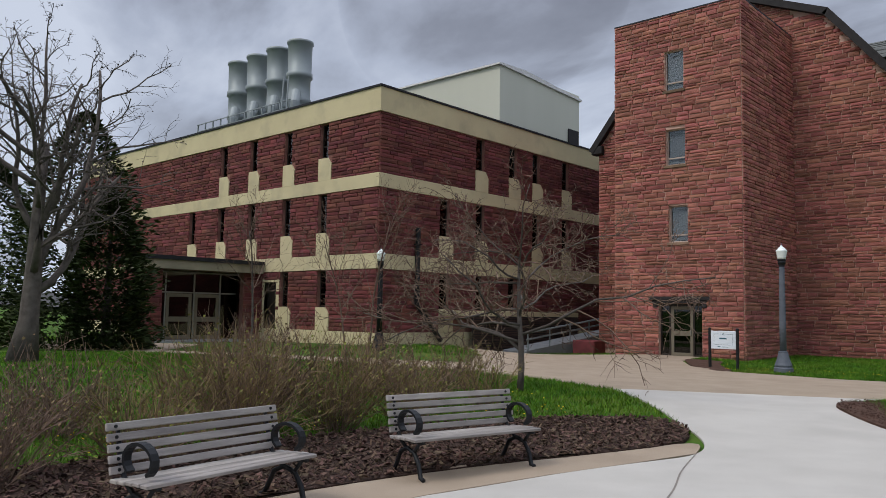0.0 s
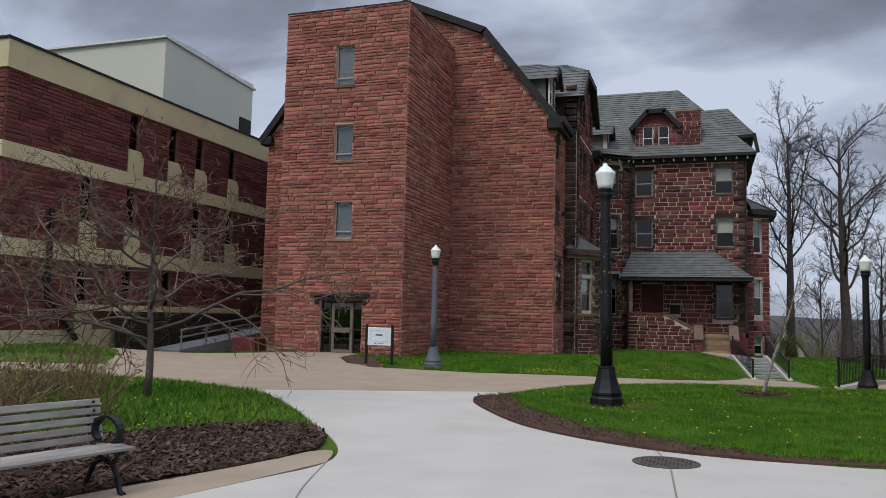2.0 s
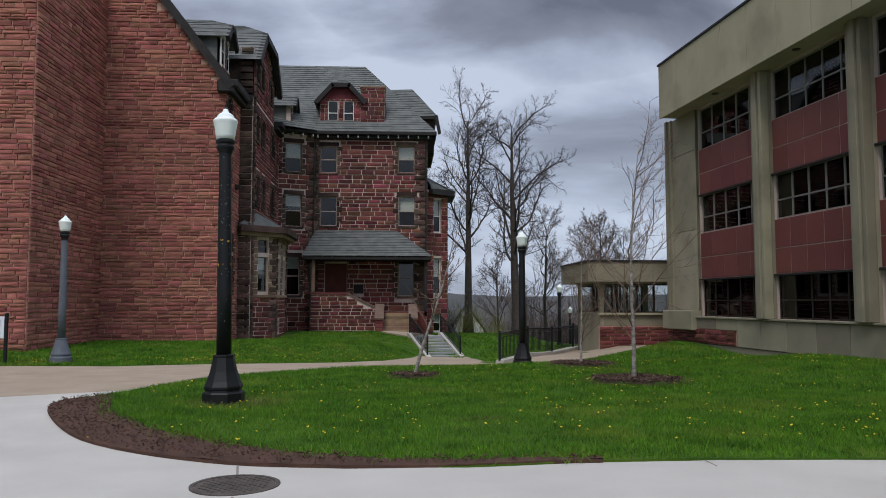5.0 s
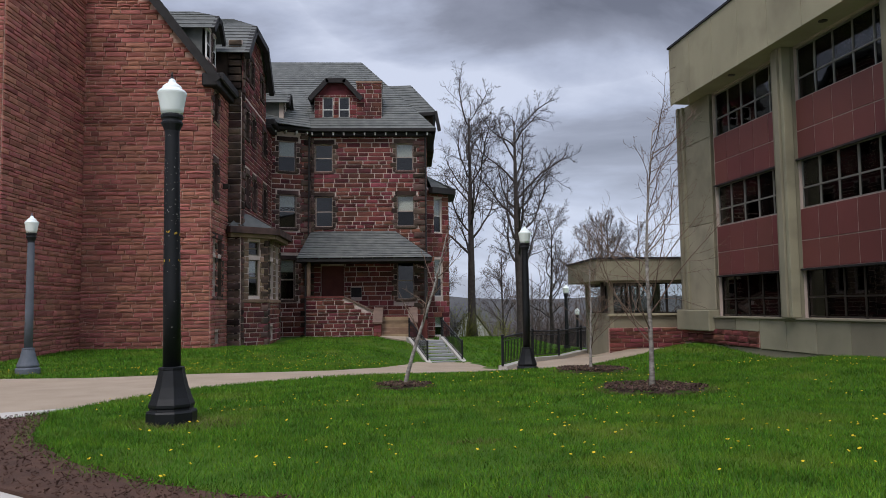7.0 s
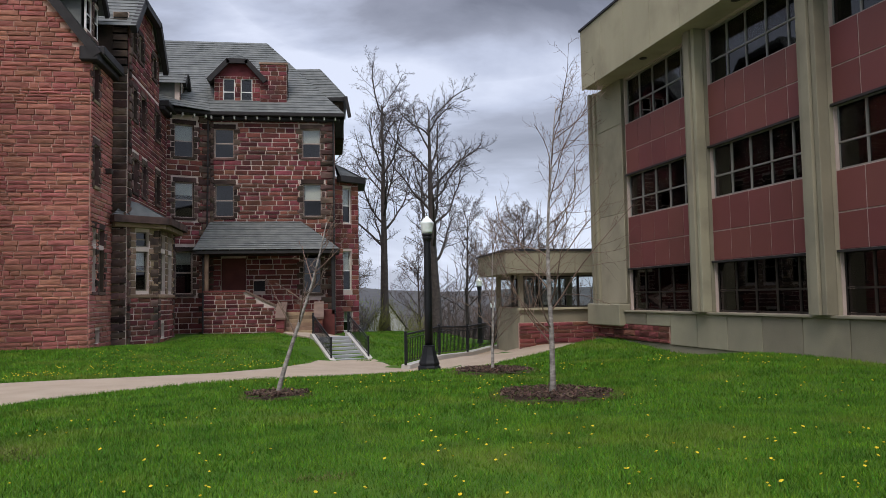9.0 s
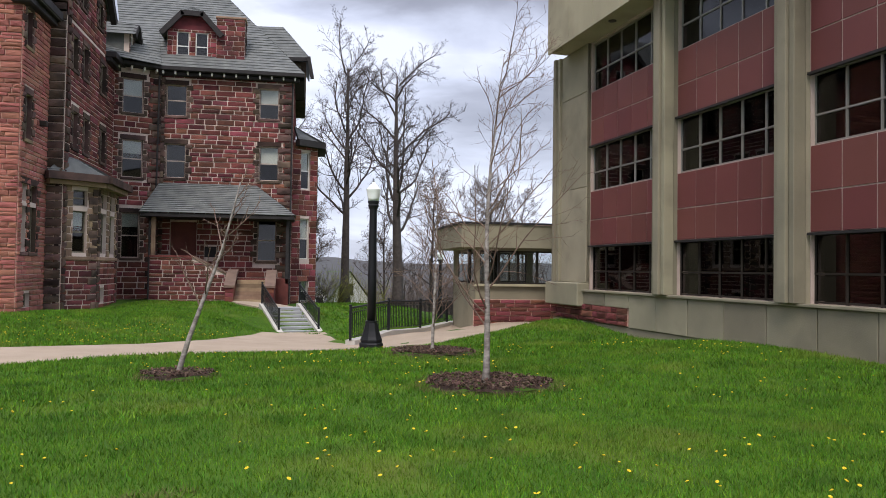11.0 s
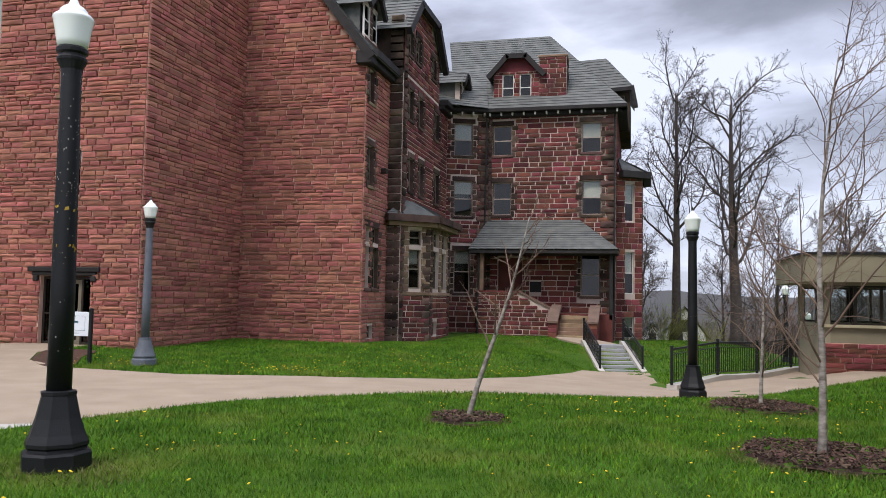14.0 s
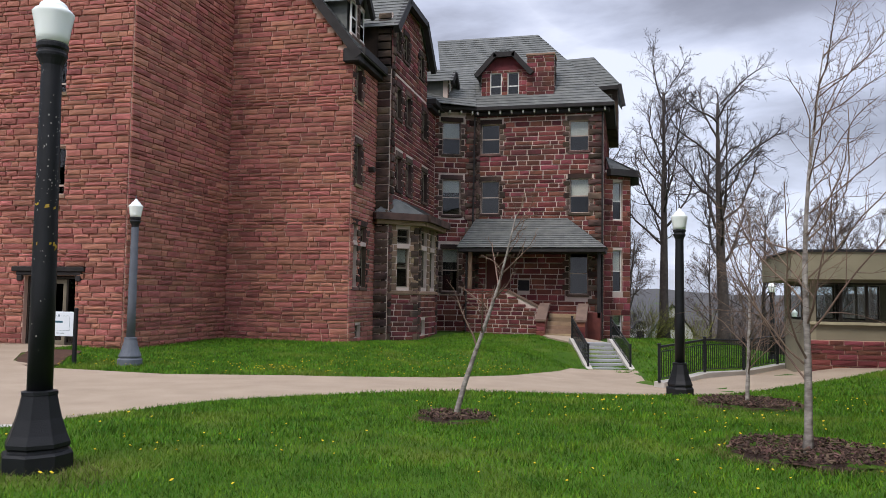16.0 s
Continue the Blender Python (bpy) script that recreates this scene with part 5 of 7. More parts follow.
oh = [(0.6, 5.2, 0.1, 3.65)]
we = wall(lab, "porch_wall", mEp, LY - EY0, -0.5, 4.1, oh, M_MORTAR_DK, 0.35)
stones(we, mEp, LY - EY0, 0.45, 3.7, oh, M_STONE_OLD, (0.14, 0.24), (0.4, 1.0), 0.04, seed=81, near=(3, 2), count=120)
mEs = basis(EXW, EY0, 1, 0)
we2 = wall(lab, "porch_wall", mEs, EX - EXW - 0.36, -0.5, 4.1, [], M_MORTAR_DK, 0.35)
stones(we2, mEs, EX - EXW, 0.45, 3.9, [], M_STONE_OLD, (0.14, 0.24), (0.4, 1.0), 0.05, seed=82, near=(1.4, 2), count=120)
part("porch_plinth", Mesh().box(EXW - 0.05, EX + 0.05, EY0 - 0.06, EY0 - 0.001, -0.5, 0.45), M_CREAM, lab)
part("porch_roof", Mesh().box(EXW - 0.3, EX + 0.45, EY0 - 0.3, LY - 0.1, 4.1, 4.3), M_COPING, lab)
part("porch_fascia", Mesh().box(EXW - 0.1, EX + 0.35, EY0 - 0.1, LY - 0.1, 3.66, 4.1), M_GREYSTONE, lab)
part("porch_back_wall", Mesh().box(EXW - 0.3, EXW - 0.02, EY0, LY, -0.5, 4.1), M_MORTAR_DK, lab)
part("porch_floor", Mesh().box(EXW, EX + 0.5, EY0 + 0.3, LY - 0.1, -0.2, 0.14), M_STEPCONC, lab)
gx = EX - 0.9
gr = Mesh()
for y0, y1, z0, z1 in ((EY0 + 1.2, EY0 + 1.27, 0.15, 3.6), (EY0 + 2.78, EY0 + 2.86, 0.15, 3.6), (EY0 + 4.3, EY0 + 4.37, 0.15, 3.6), (EY0 + 0.5, EY0 + 5.3, 2.5, 2.57), (EY0 + 0.5, EY0 + 5.3, 3.53, 3.6)):
    gr.box(gx - 0.05, gx + 0.05, y0, y1, z0, z1)
ent = part("entrance_doors", gr, M_ALU, lab, "pair of glazed tan entrance doors")
for y0 in (EY0 + 1.3, EY0 + 2.88):
    lf = Mesh()
    for a0, a1, z0, z1 in ((0, 0.16, 0.16, 2.48), (1.24, 1.4, 0.16, 2.48), (0.16, 1.24, 2.3, 2.48), (0.16, 1.24, 0.16, 0.36), (0.16, 1.24, 1.05, 1.3)):
        lf.box(gx - 0.03, gx + 0.03, y0 + a0, y0 + a1, z0, z1)
    part("leaf", lf, M_TANFRAME, ent)
part("pane", Mesh().box(gx - 0.003, gx + 0.003, EY0 + 0.4, EY0 + 5.4, 0.16, 3.6), M_GLASS_DK, ent)
# penthouse, stacks and their platform on the roof
pent = part("penthouse", Mesh().box(-54, -30, 41.7, 51.8, 12.1, 18.9), M_PENT, lab, "pale metal plant room on the roof")
part("penthouse_roof", Mesh().prism([(41.5, 18.9), (41.5, 19.02), (44.5, 19.15), (52.0, 18.6), (52.0, 18.45)], -54.2, -29.85, Matrix(((0, 1, 0, 0), (1, 0, 0, 0), (0, 0, 1, 0), (0, 0, 0, 1)))), M_WHITE, pent)
part("vent_louvre", Mesh().box(-30.0, -29.9, 50.2, 51.6, 13.5, 16.0), M_FASCIA, pent)
for k in range(4):
    sx = -38.4 - 2.35 * k
    st = part("exhaust_stack", Mesh().lathe([(0.72, 12.1), (0.72, 15.2), (0.80, 15.25), (0.80, 15.5), (0.74, 15.55), (0.74, 16.9), (0.86, 16.95), (0.86, 17.25), (0.78, 17.3), (0.80, 19.2), (0.88, 19.25), (0.88, 19.4), (0.70, 19.4), (0.68, 18.6)], 24,
                                            Matrix.Translation((sx, 31.0, 0))), M_STACK, lab, "tall grey exhaust stack", smooth=True)
    part("duct", Mesh().tube([(sx + 0.9, 30.0, 13.0), (sx + 0.9, 30.0, 15.0), (sx + 0.5, 30.4, 15.8)], 0.34, 12), M_STACK, st)
plat = part("stack_platform", Mesh().box(-47.6, -36.6, 29.0, 33.0, 13.6, 13.75), M_STACK, lab, "steel platform round the stacks")
for k in range(12):
    x = -47.5 + k * 0.98
    part("post", Mesh().box(x - 0.04, x + 0.04, 29.0, 29.08, 12.1, 14.85), M_STACK, plat)
for z in (14.3, 14.8):
    part("rail", Mesh().box(-47.6, -36.6, 29.0, 29.06, z, z + 0.06), M_STACK, plat)
part("ladder", Mesh().tube([(-37.2, 28.7, 12.2), (-37.2, 28.9, 16.3)], 0.05, 6).tube([(-36.7, 28.7, 12.2), (-36.7, 28.9, 16.3)], 0.05, 6), M_STACK, plat)

# ramp with railing between the two buildings
ramp = thing("access_ramp", -22.0, 37.5, -0.4, "concrete ramp with grey metal railings", "ramp")
part("slab", Mesh().prism([(33.5, -0.5), (33.5, -0.2), (44, 0.9), (44, -0.5)], -23.2, -21.6, Matrix(((0, 1, 0, 0), (1, 0, 0, 0), (0, 0, 1, 0), (0, 0, 0, 1)))), M_STEPCONC, ramp)
for k in range(6):
    y = 33.7 + k * 2.0
    part("post", Mesh().tube([(-21.65, y, -0.3 + (y - 33.5) * 0.105), (-21.65, y, 0.8 + (y - 33.5) * 0.105)], 0.04, 6), M_STACK, ramp)
for z in (0.75, 0.4):
    part("rail", Mesh().tube([(-21.65, 33.6, z - 0.0), (-21.65, 43.9, z + 1.08)], 0.05, 6), M_STACK, ramp)
pl = thing("stone_planter", -20.6, 38.0, -0.45, "low red stone block wall by the ramp", "wall")
part("block", Mesh().box(-21.3, -19.9, 37.4, 38.6, -0.6, 0.35, None, 0.05), M_STONE_DARK, pl)

# ---- modern hall with red panels ----
mod = thing("modern_hall", 18, 22, 0.3, "modern beige concrete hall with brown-red panels and ribbon windows", "building")
ang = radians(5)
mM = basis(13.56, 33.62, math.sin(ang), -math.cos(ang))
ML = 30.0
bays = [(2.35, 6.38)] + [(6.97 + 4.4 * k, 10.78 + 4.4 * k) for k in range(5)]
hm = []
for a, b in bays:
    for z0, z1 in ((1.2, 2.5), (4.1, 5.45), (7.05, 8.5)):
        hm.append((a, b, z0, z1))
wM = wall(mod, "wall", mM, ML, -0.4, 8.6, hm, M_JOINT, 0.3)
part("roof", Mesh().box(0.4, ML, 0.3, 14, 10.2, 10.4, mM), M_COPING, mod)
part("wall", Mesh().box(0.0, 0.3, 0.31, 14, -0.6, 8.6, mM), M_GREYSTONE, mod)
part("wall", Mesh().box(ML - 0.3, ML, 0.31, 14, -0.6, 8.6, mM), M_GREYSTONE, mod)
part("wall", Mesh().box(0.0, ML, 14, 14.3, -0.6, 8.6, mM), M_GREYSTONE, mod)
# added storey floors and a back wall, painted dark as unlit rooms
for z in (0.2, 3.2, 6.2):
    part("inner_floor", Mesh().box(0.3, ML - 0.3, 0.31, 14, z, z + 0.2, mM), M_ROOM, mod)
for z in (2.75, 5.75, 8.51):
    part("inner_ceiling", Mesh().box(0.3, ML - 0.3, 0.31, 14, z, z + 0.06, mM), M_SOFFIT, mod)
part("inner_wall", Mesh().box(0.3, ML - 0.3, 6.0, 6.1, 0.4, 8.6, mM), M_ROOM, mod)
fas = part("roof_fascia", Mesh().box(0.85, ML + 0.5, -0.75, 0.2, 8.55, 10.5, mM), M_BEIGE, mod, "deep beige concrete roof band")
k, s = 0, 0.85
while s < ML:
    e = min(s + 1.55, ML + 0.5)
    part("panel", Mesh().box(s + 0.008, e - 0.008, -0.80, -0.752, 8.5, 10.5, mM, 0.006), M_BEIGE, fas)
    s = e
part("roof_edge", Mesh().box(0.8, ML + 0.5, -0.84, 0.3, 10.5, 10.57, mM), M_COPING, fas)
for a, b in bays:
    for s in ((a + b) / 2,):
        part("soffit_light", Mesh().lathe([(0.11, 8.53), (0.11, 8.56)], 14, mM @ Matrix.Translation((s, -0.4, 0))), M_BRONZE, fas)
piers = [(0.0, 2.3, 0.45)] + [(6.4 + 4.4 * k, 6.95 + 4.4 * k, 0.4) for k in range(6)]
for i, (a, b, out) in enumerate(piers):
    pr = Mesh()
    if i == 0:
        fins = ((a, 0.14, 0.22), (0.16, 0.32, 0.30), (0.34, 0.5, 0.22))
        zb = 1.4
    else:
        fins = ((a, a + 0.14, 0.36), (a + 0.16, a + 0.39, 0.42), (a + 0.41, a + 0.55, 0.36))
        zb = 1.2
    z = zb
    s = 0.5 if i == 0 else a + 0.6
    while z < 8.5 and i == 0:
        z2 = min(z + 2.85, 8.54)
        pb_ = part("pier", Mesh().box(s, b, -0.13, 0.0, z + 0.006, z2 - 0.006, mM, 0.01), M_GREYSTONE, mod, "fluted cast stone pier")
        z = z2
    part("pier_back", Mesh().box(a, b, -0.1, 0.0, zb, 8.54, mM), M_GREYSTONE, mod)
    for p, q, o in fins:
        part("pier_fin", Mesh().box(p, q, -o, -0.1, zb, 8.54, mM, 0.012), M_GREYSTONE, mod)
for z0, z1, out in ((-0.4, 0.28, 0.16),):
    part("footing", Mesh().box(0.0, ML, -out, 0.0, z0, z1, mM, 0.02), M_GREYSTONE, mod)
s = 2.3
while s < ML:
    e = min(s + 1.35, ML)
    part("plinth_block", Mesh().box(s + 0.012, e - 0.012, -0.2, 0.0, 0.78 if s < 4.8 else 0.28, 1.14, mM, 0.01), M_GREYSTONE, mod)
    s = e
part("plinth_cap", Mesh().box(2.3, ML, -0.26, 0.0, 1.14, 1.2, mM, 0.01), M_GREYSTONE, mod)
part("pier_base", Mesh().box(-0.1, 2.3, -0.4, 0.0, 0.7, 1.4, mM, 0.03), M_GREYSTONE, mod)
bb = part("stone_base", Mesh().box(-0.05, 4.9, -0.17, 0.0, 0.3, 0.78, mM), M_MORTAR, mod)
stones(bb, mM @ Matrix.Translation((-0.05, -0.17, 0)), 4.95, 0.3, 0.78, [], M_STONE_DARK, (0.12, 0.2), (0.3, 0.8), 0.06, seed=91, near=(2, 0.5), count=60, name="stone")
for a, b in bays:
    for z0, z1 in ((2.5, 4.1), (5.45, 7.05)):
        n = 5
        w = (b - a) / n
        zm = (z0 + z1) / 2 - 0.05
        for k in range(n):
            for c, d in ((z0, zm), (zm, z1)):
                part("panel", Mesh().box(a + k * w + 0.014, a + (k + 1) * w - 0.014, -0.016, -0.001, c + 0.014, d - 0.014, mM, 0.003), M_REDPANEL, mod)
        part("panel_ledge", Mesh().box(a, b, -0.09, -0.001, z0 - 0.05, z0 - 0.002, mM), M_FASCIA, mod)
    for z0, z1 in ((1.2, 2.5), (4.1, 5.45), (7.05, 8.5)):
        fr = Mesh()
        n = 5
        w = (b - a) / n
        zm = z0 + (z1 - z0) * 0.42
        for k in range(n + 1):
            c = a + k * w
            fr.box(max(a, c - 0.02), min(b, c + 0.02), 0.08, 0.15, z0, z1, mM)
        for z in (z0 + 0.03, zm, z1 - 0.03):
            fr.box(a, b, 0.078, 0.152, z - 0.018, z + 0.018, mM)
        wn_ = part("window", fr, M_ALU if z0 > 4 else M_BRONZE, mod)
        for k in range(n):
            for c, d in ((z0 + 0.055, zm - 0.025), (zm + 0.025, z1 - 0.055)):
                # lower and ground-floor panes get the tint that paints in a dim room
                part("pane", Mesh().box(a + k * w + 0.02, a + (k + 1) * w - 0.02, 0.11, 0.116, c, d, mM), M_GLASS_DK if c < zm or z0 < 2 else M_GLASS, wn_).visible_shadow = False
        if z0 > 7:
            part("blind", Mesh().box(a + w * 1.1, a + w * 2.6, 0.3, 0.31, zm, z1 - 0.1, mM), M_BLIND, wn_)
# low glazed link
ly = 35.75
lk = basis(11.3, ly, 1, 0)
lh = [(0.15, 2.95, 1.26, 2.42)]
wk = wall(mod, "link_wall", lk, 3.2, -0.5, 2.5, lh, M_GREYSTONE, 0.25)
mk = basis(14.5, ly + 4.0, -1, 0)
wall(mod, "link_wall", mk, 3.2, -1.0, 2.5, [(0.25, 3.05, 1.26, 2.42)], M_GREYSTONE, 0.25)
part("link_wall", Mesh().box(11.3, 11.5, ly + 0.26, ly + 3.74, -0.8, 1.26), M_GREYSTONE, mod)
lb_ = part("link_base", Mesh().box(11.22, 14.5, ly - 0.12, ly - 0.001, -0.6, 0.72), M_MORTAR, mod)
stones(lb_, basis(11.22, ly - 0.12, 1, 0), 3.28, -0.35, 0.72, [], M_STONE_DARK, (0.12, 0.2), (0.3, 0.8), 0.06, seed=93, near=(1.6, 0.2), count=80, name="stone")
part("link_sill", Mesh().box(11.2, 14.5, ly - 0.14, ly, 1.18, 1.26), M_BEIGE, mod)
part("link_roof", Mesh().box(10.66, 14.7, ly - 0.6, ly + 4.5, 2.5, 3.3, None, 0.01), M_GREYSTONE, mod)
part("link_roof_edge", Mesh().box(10.6, 14.7, ly - 0.66, ly + 4.56, 3.3, 3.37), M_COPING, mod)
part("link_floor", Mesh().box(11.5, 14.5, ly + 0.26, ly + 3.7, 0.1, 0.2), M_ROOM, mod)
for mm, off in ((lk, 0.15), (mk, 0.25)):
    fr = Mesh()
    for k in range(5):
        c = off + 0.7 * k
        fr.box(max(off, c - 0.04), min(off + 2.8, c + 0.04), 0.08, 0.15, 1.26, 2.42, mm)
    fr.box(off, off + 2.8, 0.078, 0.152, 1.26, 1.31, mm)
    fr.box(off, off + 2.8, 0.078, 0.152, 2.37, 2.42, mm)
    wk_ = part("window", fr, M_BRONZE, mod)
    for k in range(4):
        part("pane", Mesh().box(off + 0.7 * k + 0.04, off + 0.7 * k + 0.66, 0.11, 0.116, 1.31, 2.37, mm), M_GLASS, wk_).visible_shadow = False
for x in (11.42, 12.4):
    part("column", Mesh().box(x - 0.06, x + 0.06, ly + 1.5, ly + 1.62, 0.2, 2.5), M_BRONZE, mod)

# ---- lamps ----
def street_lamp(x, y, z, height, material, label, group="lamps along the paths", eight=True, flakes=False, tilt=0.0):
    ob = thing("street_lamp", x, y, z, label, "street lamp", group)
    sides = 8 if eight else 20
    T = Matrix.Translation((x, y, z)) @ Matrix.Rotation(radians(tilt), 4, "Y")
    T2 = T @ Matrix.Rotation(radians(22.5), 4, "Z")
    part("base", Mesh().lathe([(0.325, -0.04), (0.33, 0.0), (0.33, 0.16), (0.315, 0.185), (0.285, 0.195), (0.28, 0.215), (0.30, 0.235), (0.30, 0.27), (0.265, 0.35), (0.215, 0.50), (0.182, 0.64), (0.165, 0.72), (0.172, 0.725), (0.172, 0.755), (0.125, 0.765)], sides, T2), material, ob)
    zt = height - 0.93
    part("shaft", Mesh().lathe([(0.117, 0.75), (0.114, 1.8), (0.096, zt), (0.096, zt + 0.02)], 20, T), material, ob, smooth=True)
    part("collar", Mesh().lathe([(0.096, zt), (0.10, zt + 0.06), (0.125, zt + 0.12), (0.142, zt + 0.15), (0.145, zt + 0.175), (0.13, zt + 0.195), (0.128, zt + 0.215), (0.15, zt + 0.235), (0.152, zt + 0.27), (0.125, zt + 0.30)], 20, T), M_BLACK, ob)
    part("globe", Mesh().lathe([(0.142, zt + 0.29), (0.155, zt + 0.36), (0.172, zt + 0.47), (0.19, zt + 0.56), (0.197, zt + 0.585), (0.195, zt + 0.60), (0.175, zt + 0.625), (0.145, zt + 0.645), (0.135, zt + 0.66), (0.13, zt + 0.68), (0.10, zt + 0.71), (0.06, zt + 0.735), (0.048, zt + 0.76), (0.038, zt + 0.785), (0.02, zt + 0.80)], 24, T),
         M_GLOBE, ob, "frosted white acorn globe", smooth=True)
    part("finial", Mesh().lathe([(0.026, zt + 0.79), (0.03, zt + 0.805), (0.01, zt + 0.83), (0.018, zt + 0.855), (0.003, zt + 0.90)], 10, T), material, ob)
    if flakes:
        tilt_x = math.tan(radians(-tilt))
        fl, r = Mesh(), random.Random(5)
        for zc, n, sp in ((2.17, 14, 0.028), (2.55, 16, 0.03), (4.0, 16, 0.012)):
            for _ in range(n):
                a, zz = r.uniform(0, 6.28), zc + r.uniform(-sp, sp)
                da, dz = r.uniform(0.06, 0.2), r.uniform(0.008, 0.022)
                rr = 0.119 - 0.007 * (zz - 0.97) + 0.002
                fl.add([(x - tilt_x * zz + rr * math.cos(a + q * da), y + rr * math.sin(a + q * da), z + zz + w * dz) for q, w in ((-1, -1), (1, -r.random()), (0.8, 1), (-0.7, r.random()))], [(0, 1, 2, 3)])
        tagged(part("peeled_paint", fl, M_PEEL, ob, "yellow undercoat showing in rings"), kind="stuff")
        sp_, r = Mesh(), random.Random(6)
        for _ in range(230):
            a, zz = r.uniform(0, 6.28), r.choice((r.uniform(1.0, 4.0), r.uniform(2.6, 3.7)))
            s = r.uniform(0.003, 0.009)
            rr = 0.119 - 0.007 * (zz - 0.97) + 0.002
            sp_.add([(x - tilt_x * zz + rr * math.cos(a + q * s * 6), y + rr * math.sin(a + q * s * 6), z + zz + w * s) for q, w in ((-1, -1), (1, -1), (1, 1), (-1, 1))], [(0, 1, 2, 3)])
        tagged(part("paint_wear", sp_, M_ALU, ob), kind="stuff")
    return ob


street_lamp(0.44, 17.22, gz(0.44, 17.22) + 0.05, 4.85, M_BLACK, "black cast-iron lamp post with chipped paint on the lawn", flakes=True, tilt=-0.7)
street_lamp(7.2, 29.9, gz(7.2, 29.9) + 0.03, 4.55, M_BLACK, "black lamp post where the path meets the railing")
street_lamp(-7.38, 29.65, gz(-7.38, 29.65), 4.75, M_LAMPGREY, "grey-painted lamp post on the grass before the tower", eight=False)
street_lamp(-21.3, 22.7, gz(-21.3, 22.7), 4.38, M_BLACK, "black lamp post in front of the brick laboratory")
street_lamp(12.9, 51.6, gz(12.9, 51.6), 4.43, M_BLACK, "black lamp post beyond the railing")
street_lamp(16.6, 65.5, gz(16.6, 65.5), 4.7, M_BLACK, "distant black lamp post down the slope")

# ---- benches ----
def bench(x, y, z, turn, label):
    """Local: length along x, sitter faces -y."""
    ob = thing("park_bench", x, y, z, label, "bench", "slatted benches")
    ob.matrix_basis = pose(x, y, z, 0, 0, turn)
    L = 0.92
    r = random.Random(int(x * 100))
    for k in range(5):
        t = k / 4
        zz, yy = 0.50 + 0.345 * t, 0.185 + 0.085 * t
        mm = Matrix.Translation((0, yy, zz)) @ Matrix.Rotation(radians(-14), 4, "X")
        part("back_slat", Mesh().box(-L, L, -0.016, 0.016, -0.033, 0.033, mm, 0.006), M_SLAT, ob, local=True)
        for s in (-0.84, 0.84):
            part("bolt", Mesh().lathe([(0.016, 0), (0.014, 0.008)], 8, mm @ Matrix.Translation((s, -0.016, 0)) @ Matrix.Rotation(radians(90), 4, "X")), M_BLACK, ob, local=True)
    for k in range(5):
        yy = -0.30 + 0.108 * k
        zz = 0.445 - 0.02 * abs(k - 0.6) / 3
        part("seat_slat", Mesh().box(-L, L, yy - 0.046, yy + 0.046, zz - 0.016, zz + 0.016, None, 0.006), M_SLAT, ob, local=True)
    for s in (-0.8, 0.8):
        fr = Mesh()
        fr.tube([(s, -0.36, 0.015), (s, -0.30, 0.03), (s, -0.26, 0.16), (s, -0.17, 0.28), (s, -0.02, 0.32), (s, 0.12, 0.26), (s, 0.20, 0.12), (s, 0.26, 0.02), (s, 0.31, 0.012)], [0.026, 0.028, 0.026, 0.026, 0.026, 0.026, 0.026, 0.026, 0.022], 8)
        fr.tube([(s, -0.34, 0.415), (s, -0.1, 0.40), (s, 0.14, 0.415), (s, 0.20, 0.5), (s, 0.30, 0.86)], [0.022, 0.026, 0.028, 0.026, 0.018], 8)
        fr.tube([(s, -0.26, 0.40), (s, -0.17, 0.29), (s, 0.0, 0.315), (s, 0.14, 0.40)], 0.022, 8)
        part("cast_frame", fr, M_BLACK, ob, "black cast-iron frame", smooth=True, local=True)
        arm = [(s, -0.06 + 0.20 * math.cos(a), 0.60 + 0.135 * math.sin(a)) for a in [radians(d) for d in range(-50, 231, 20)]]
        band = Mesh()
        vs = []
        for i, p in enumerate(arm):
            d = Vector(arm[min(i + 1, len(arm) - 1)]) - Vector(arm[max(i - 1, 0)])
            n = Vector((0, -d.z, d.y)).normalized() * 0.014
            vs += [tuple(Vector(p) + n * e + Vector((w, 0, 0))) for e, w in ((-1, -0.036), (1, -0.036), (1, 0.036), (-1, 0.036))]
        fs = [(4 * i + a, 4 * i + (a + 1) % 4, 4 * i + 4 + (a + 1) % 4, 4 * i + 4 + a) for i in range(len(arm) - 1) for a in range(4)]
        band.add(vs, fs + [(3, 2, 1, 0), tuple(len(vs) - 4 + a for a in range(4))])
        part("armrest", band, M_BLACK, ob, "black looped armrest", local=True)
    return ob


bench(-3.66, 7.56, gz(-3.7, 7.6) + 0.036, 77, "weathered grey slatted park bench with black iron ends")
bench(-3.85, 4.36, gz(-3.9, 4.4) + 0.036, 96, "weathered grey slatted park bench beside the mulch bed")
bench(-3.8, 1.1, gz(-3.8, 1.1) + 0.036, 92, "third weathered slatted bench along the plaza")

# ---- sign by the tower door ----
sg = thing("building_sign", -10.05, 30.6, gz(-10.05, 30.6), "white building name sign between two black posts", "sign")
for x in (-9.98, -8.92):
    part("post", Mesh().box(x - 0.045, x + 0.045, 29.3, 29.39, gz(x, 29.35) - 0.1, 1.30, None, 0.008), M_BLACK, sg)
    part("post_cap", Mesh().lathe([(0.06, 1.30), (0.06, 1.33), (0.02, 1.36)], 12, Matrix.Translation((x, 29.345, 0))), M_BLACK, sg)
bd = part("board", Mesh().box(-9.93, -8.97, 29.32, 29.36, 0.56, 1.24, None, 0.01), M_SIGNWHITE, sg)
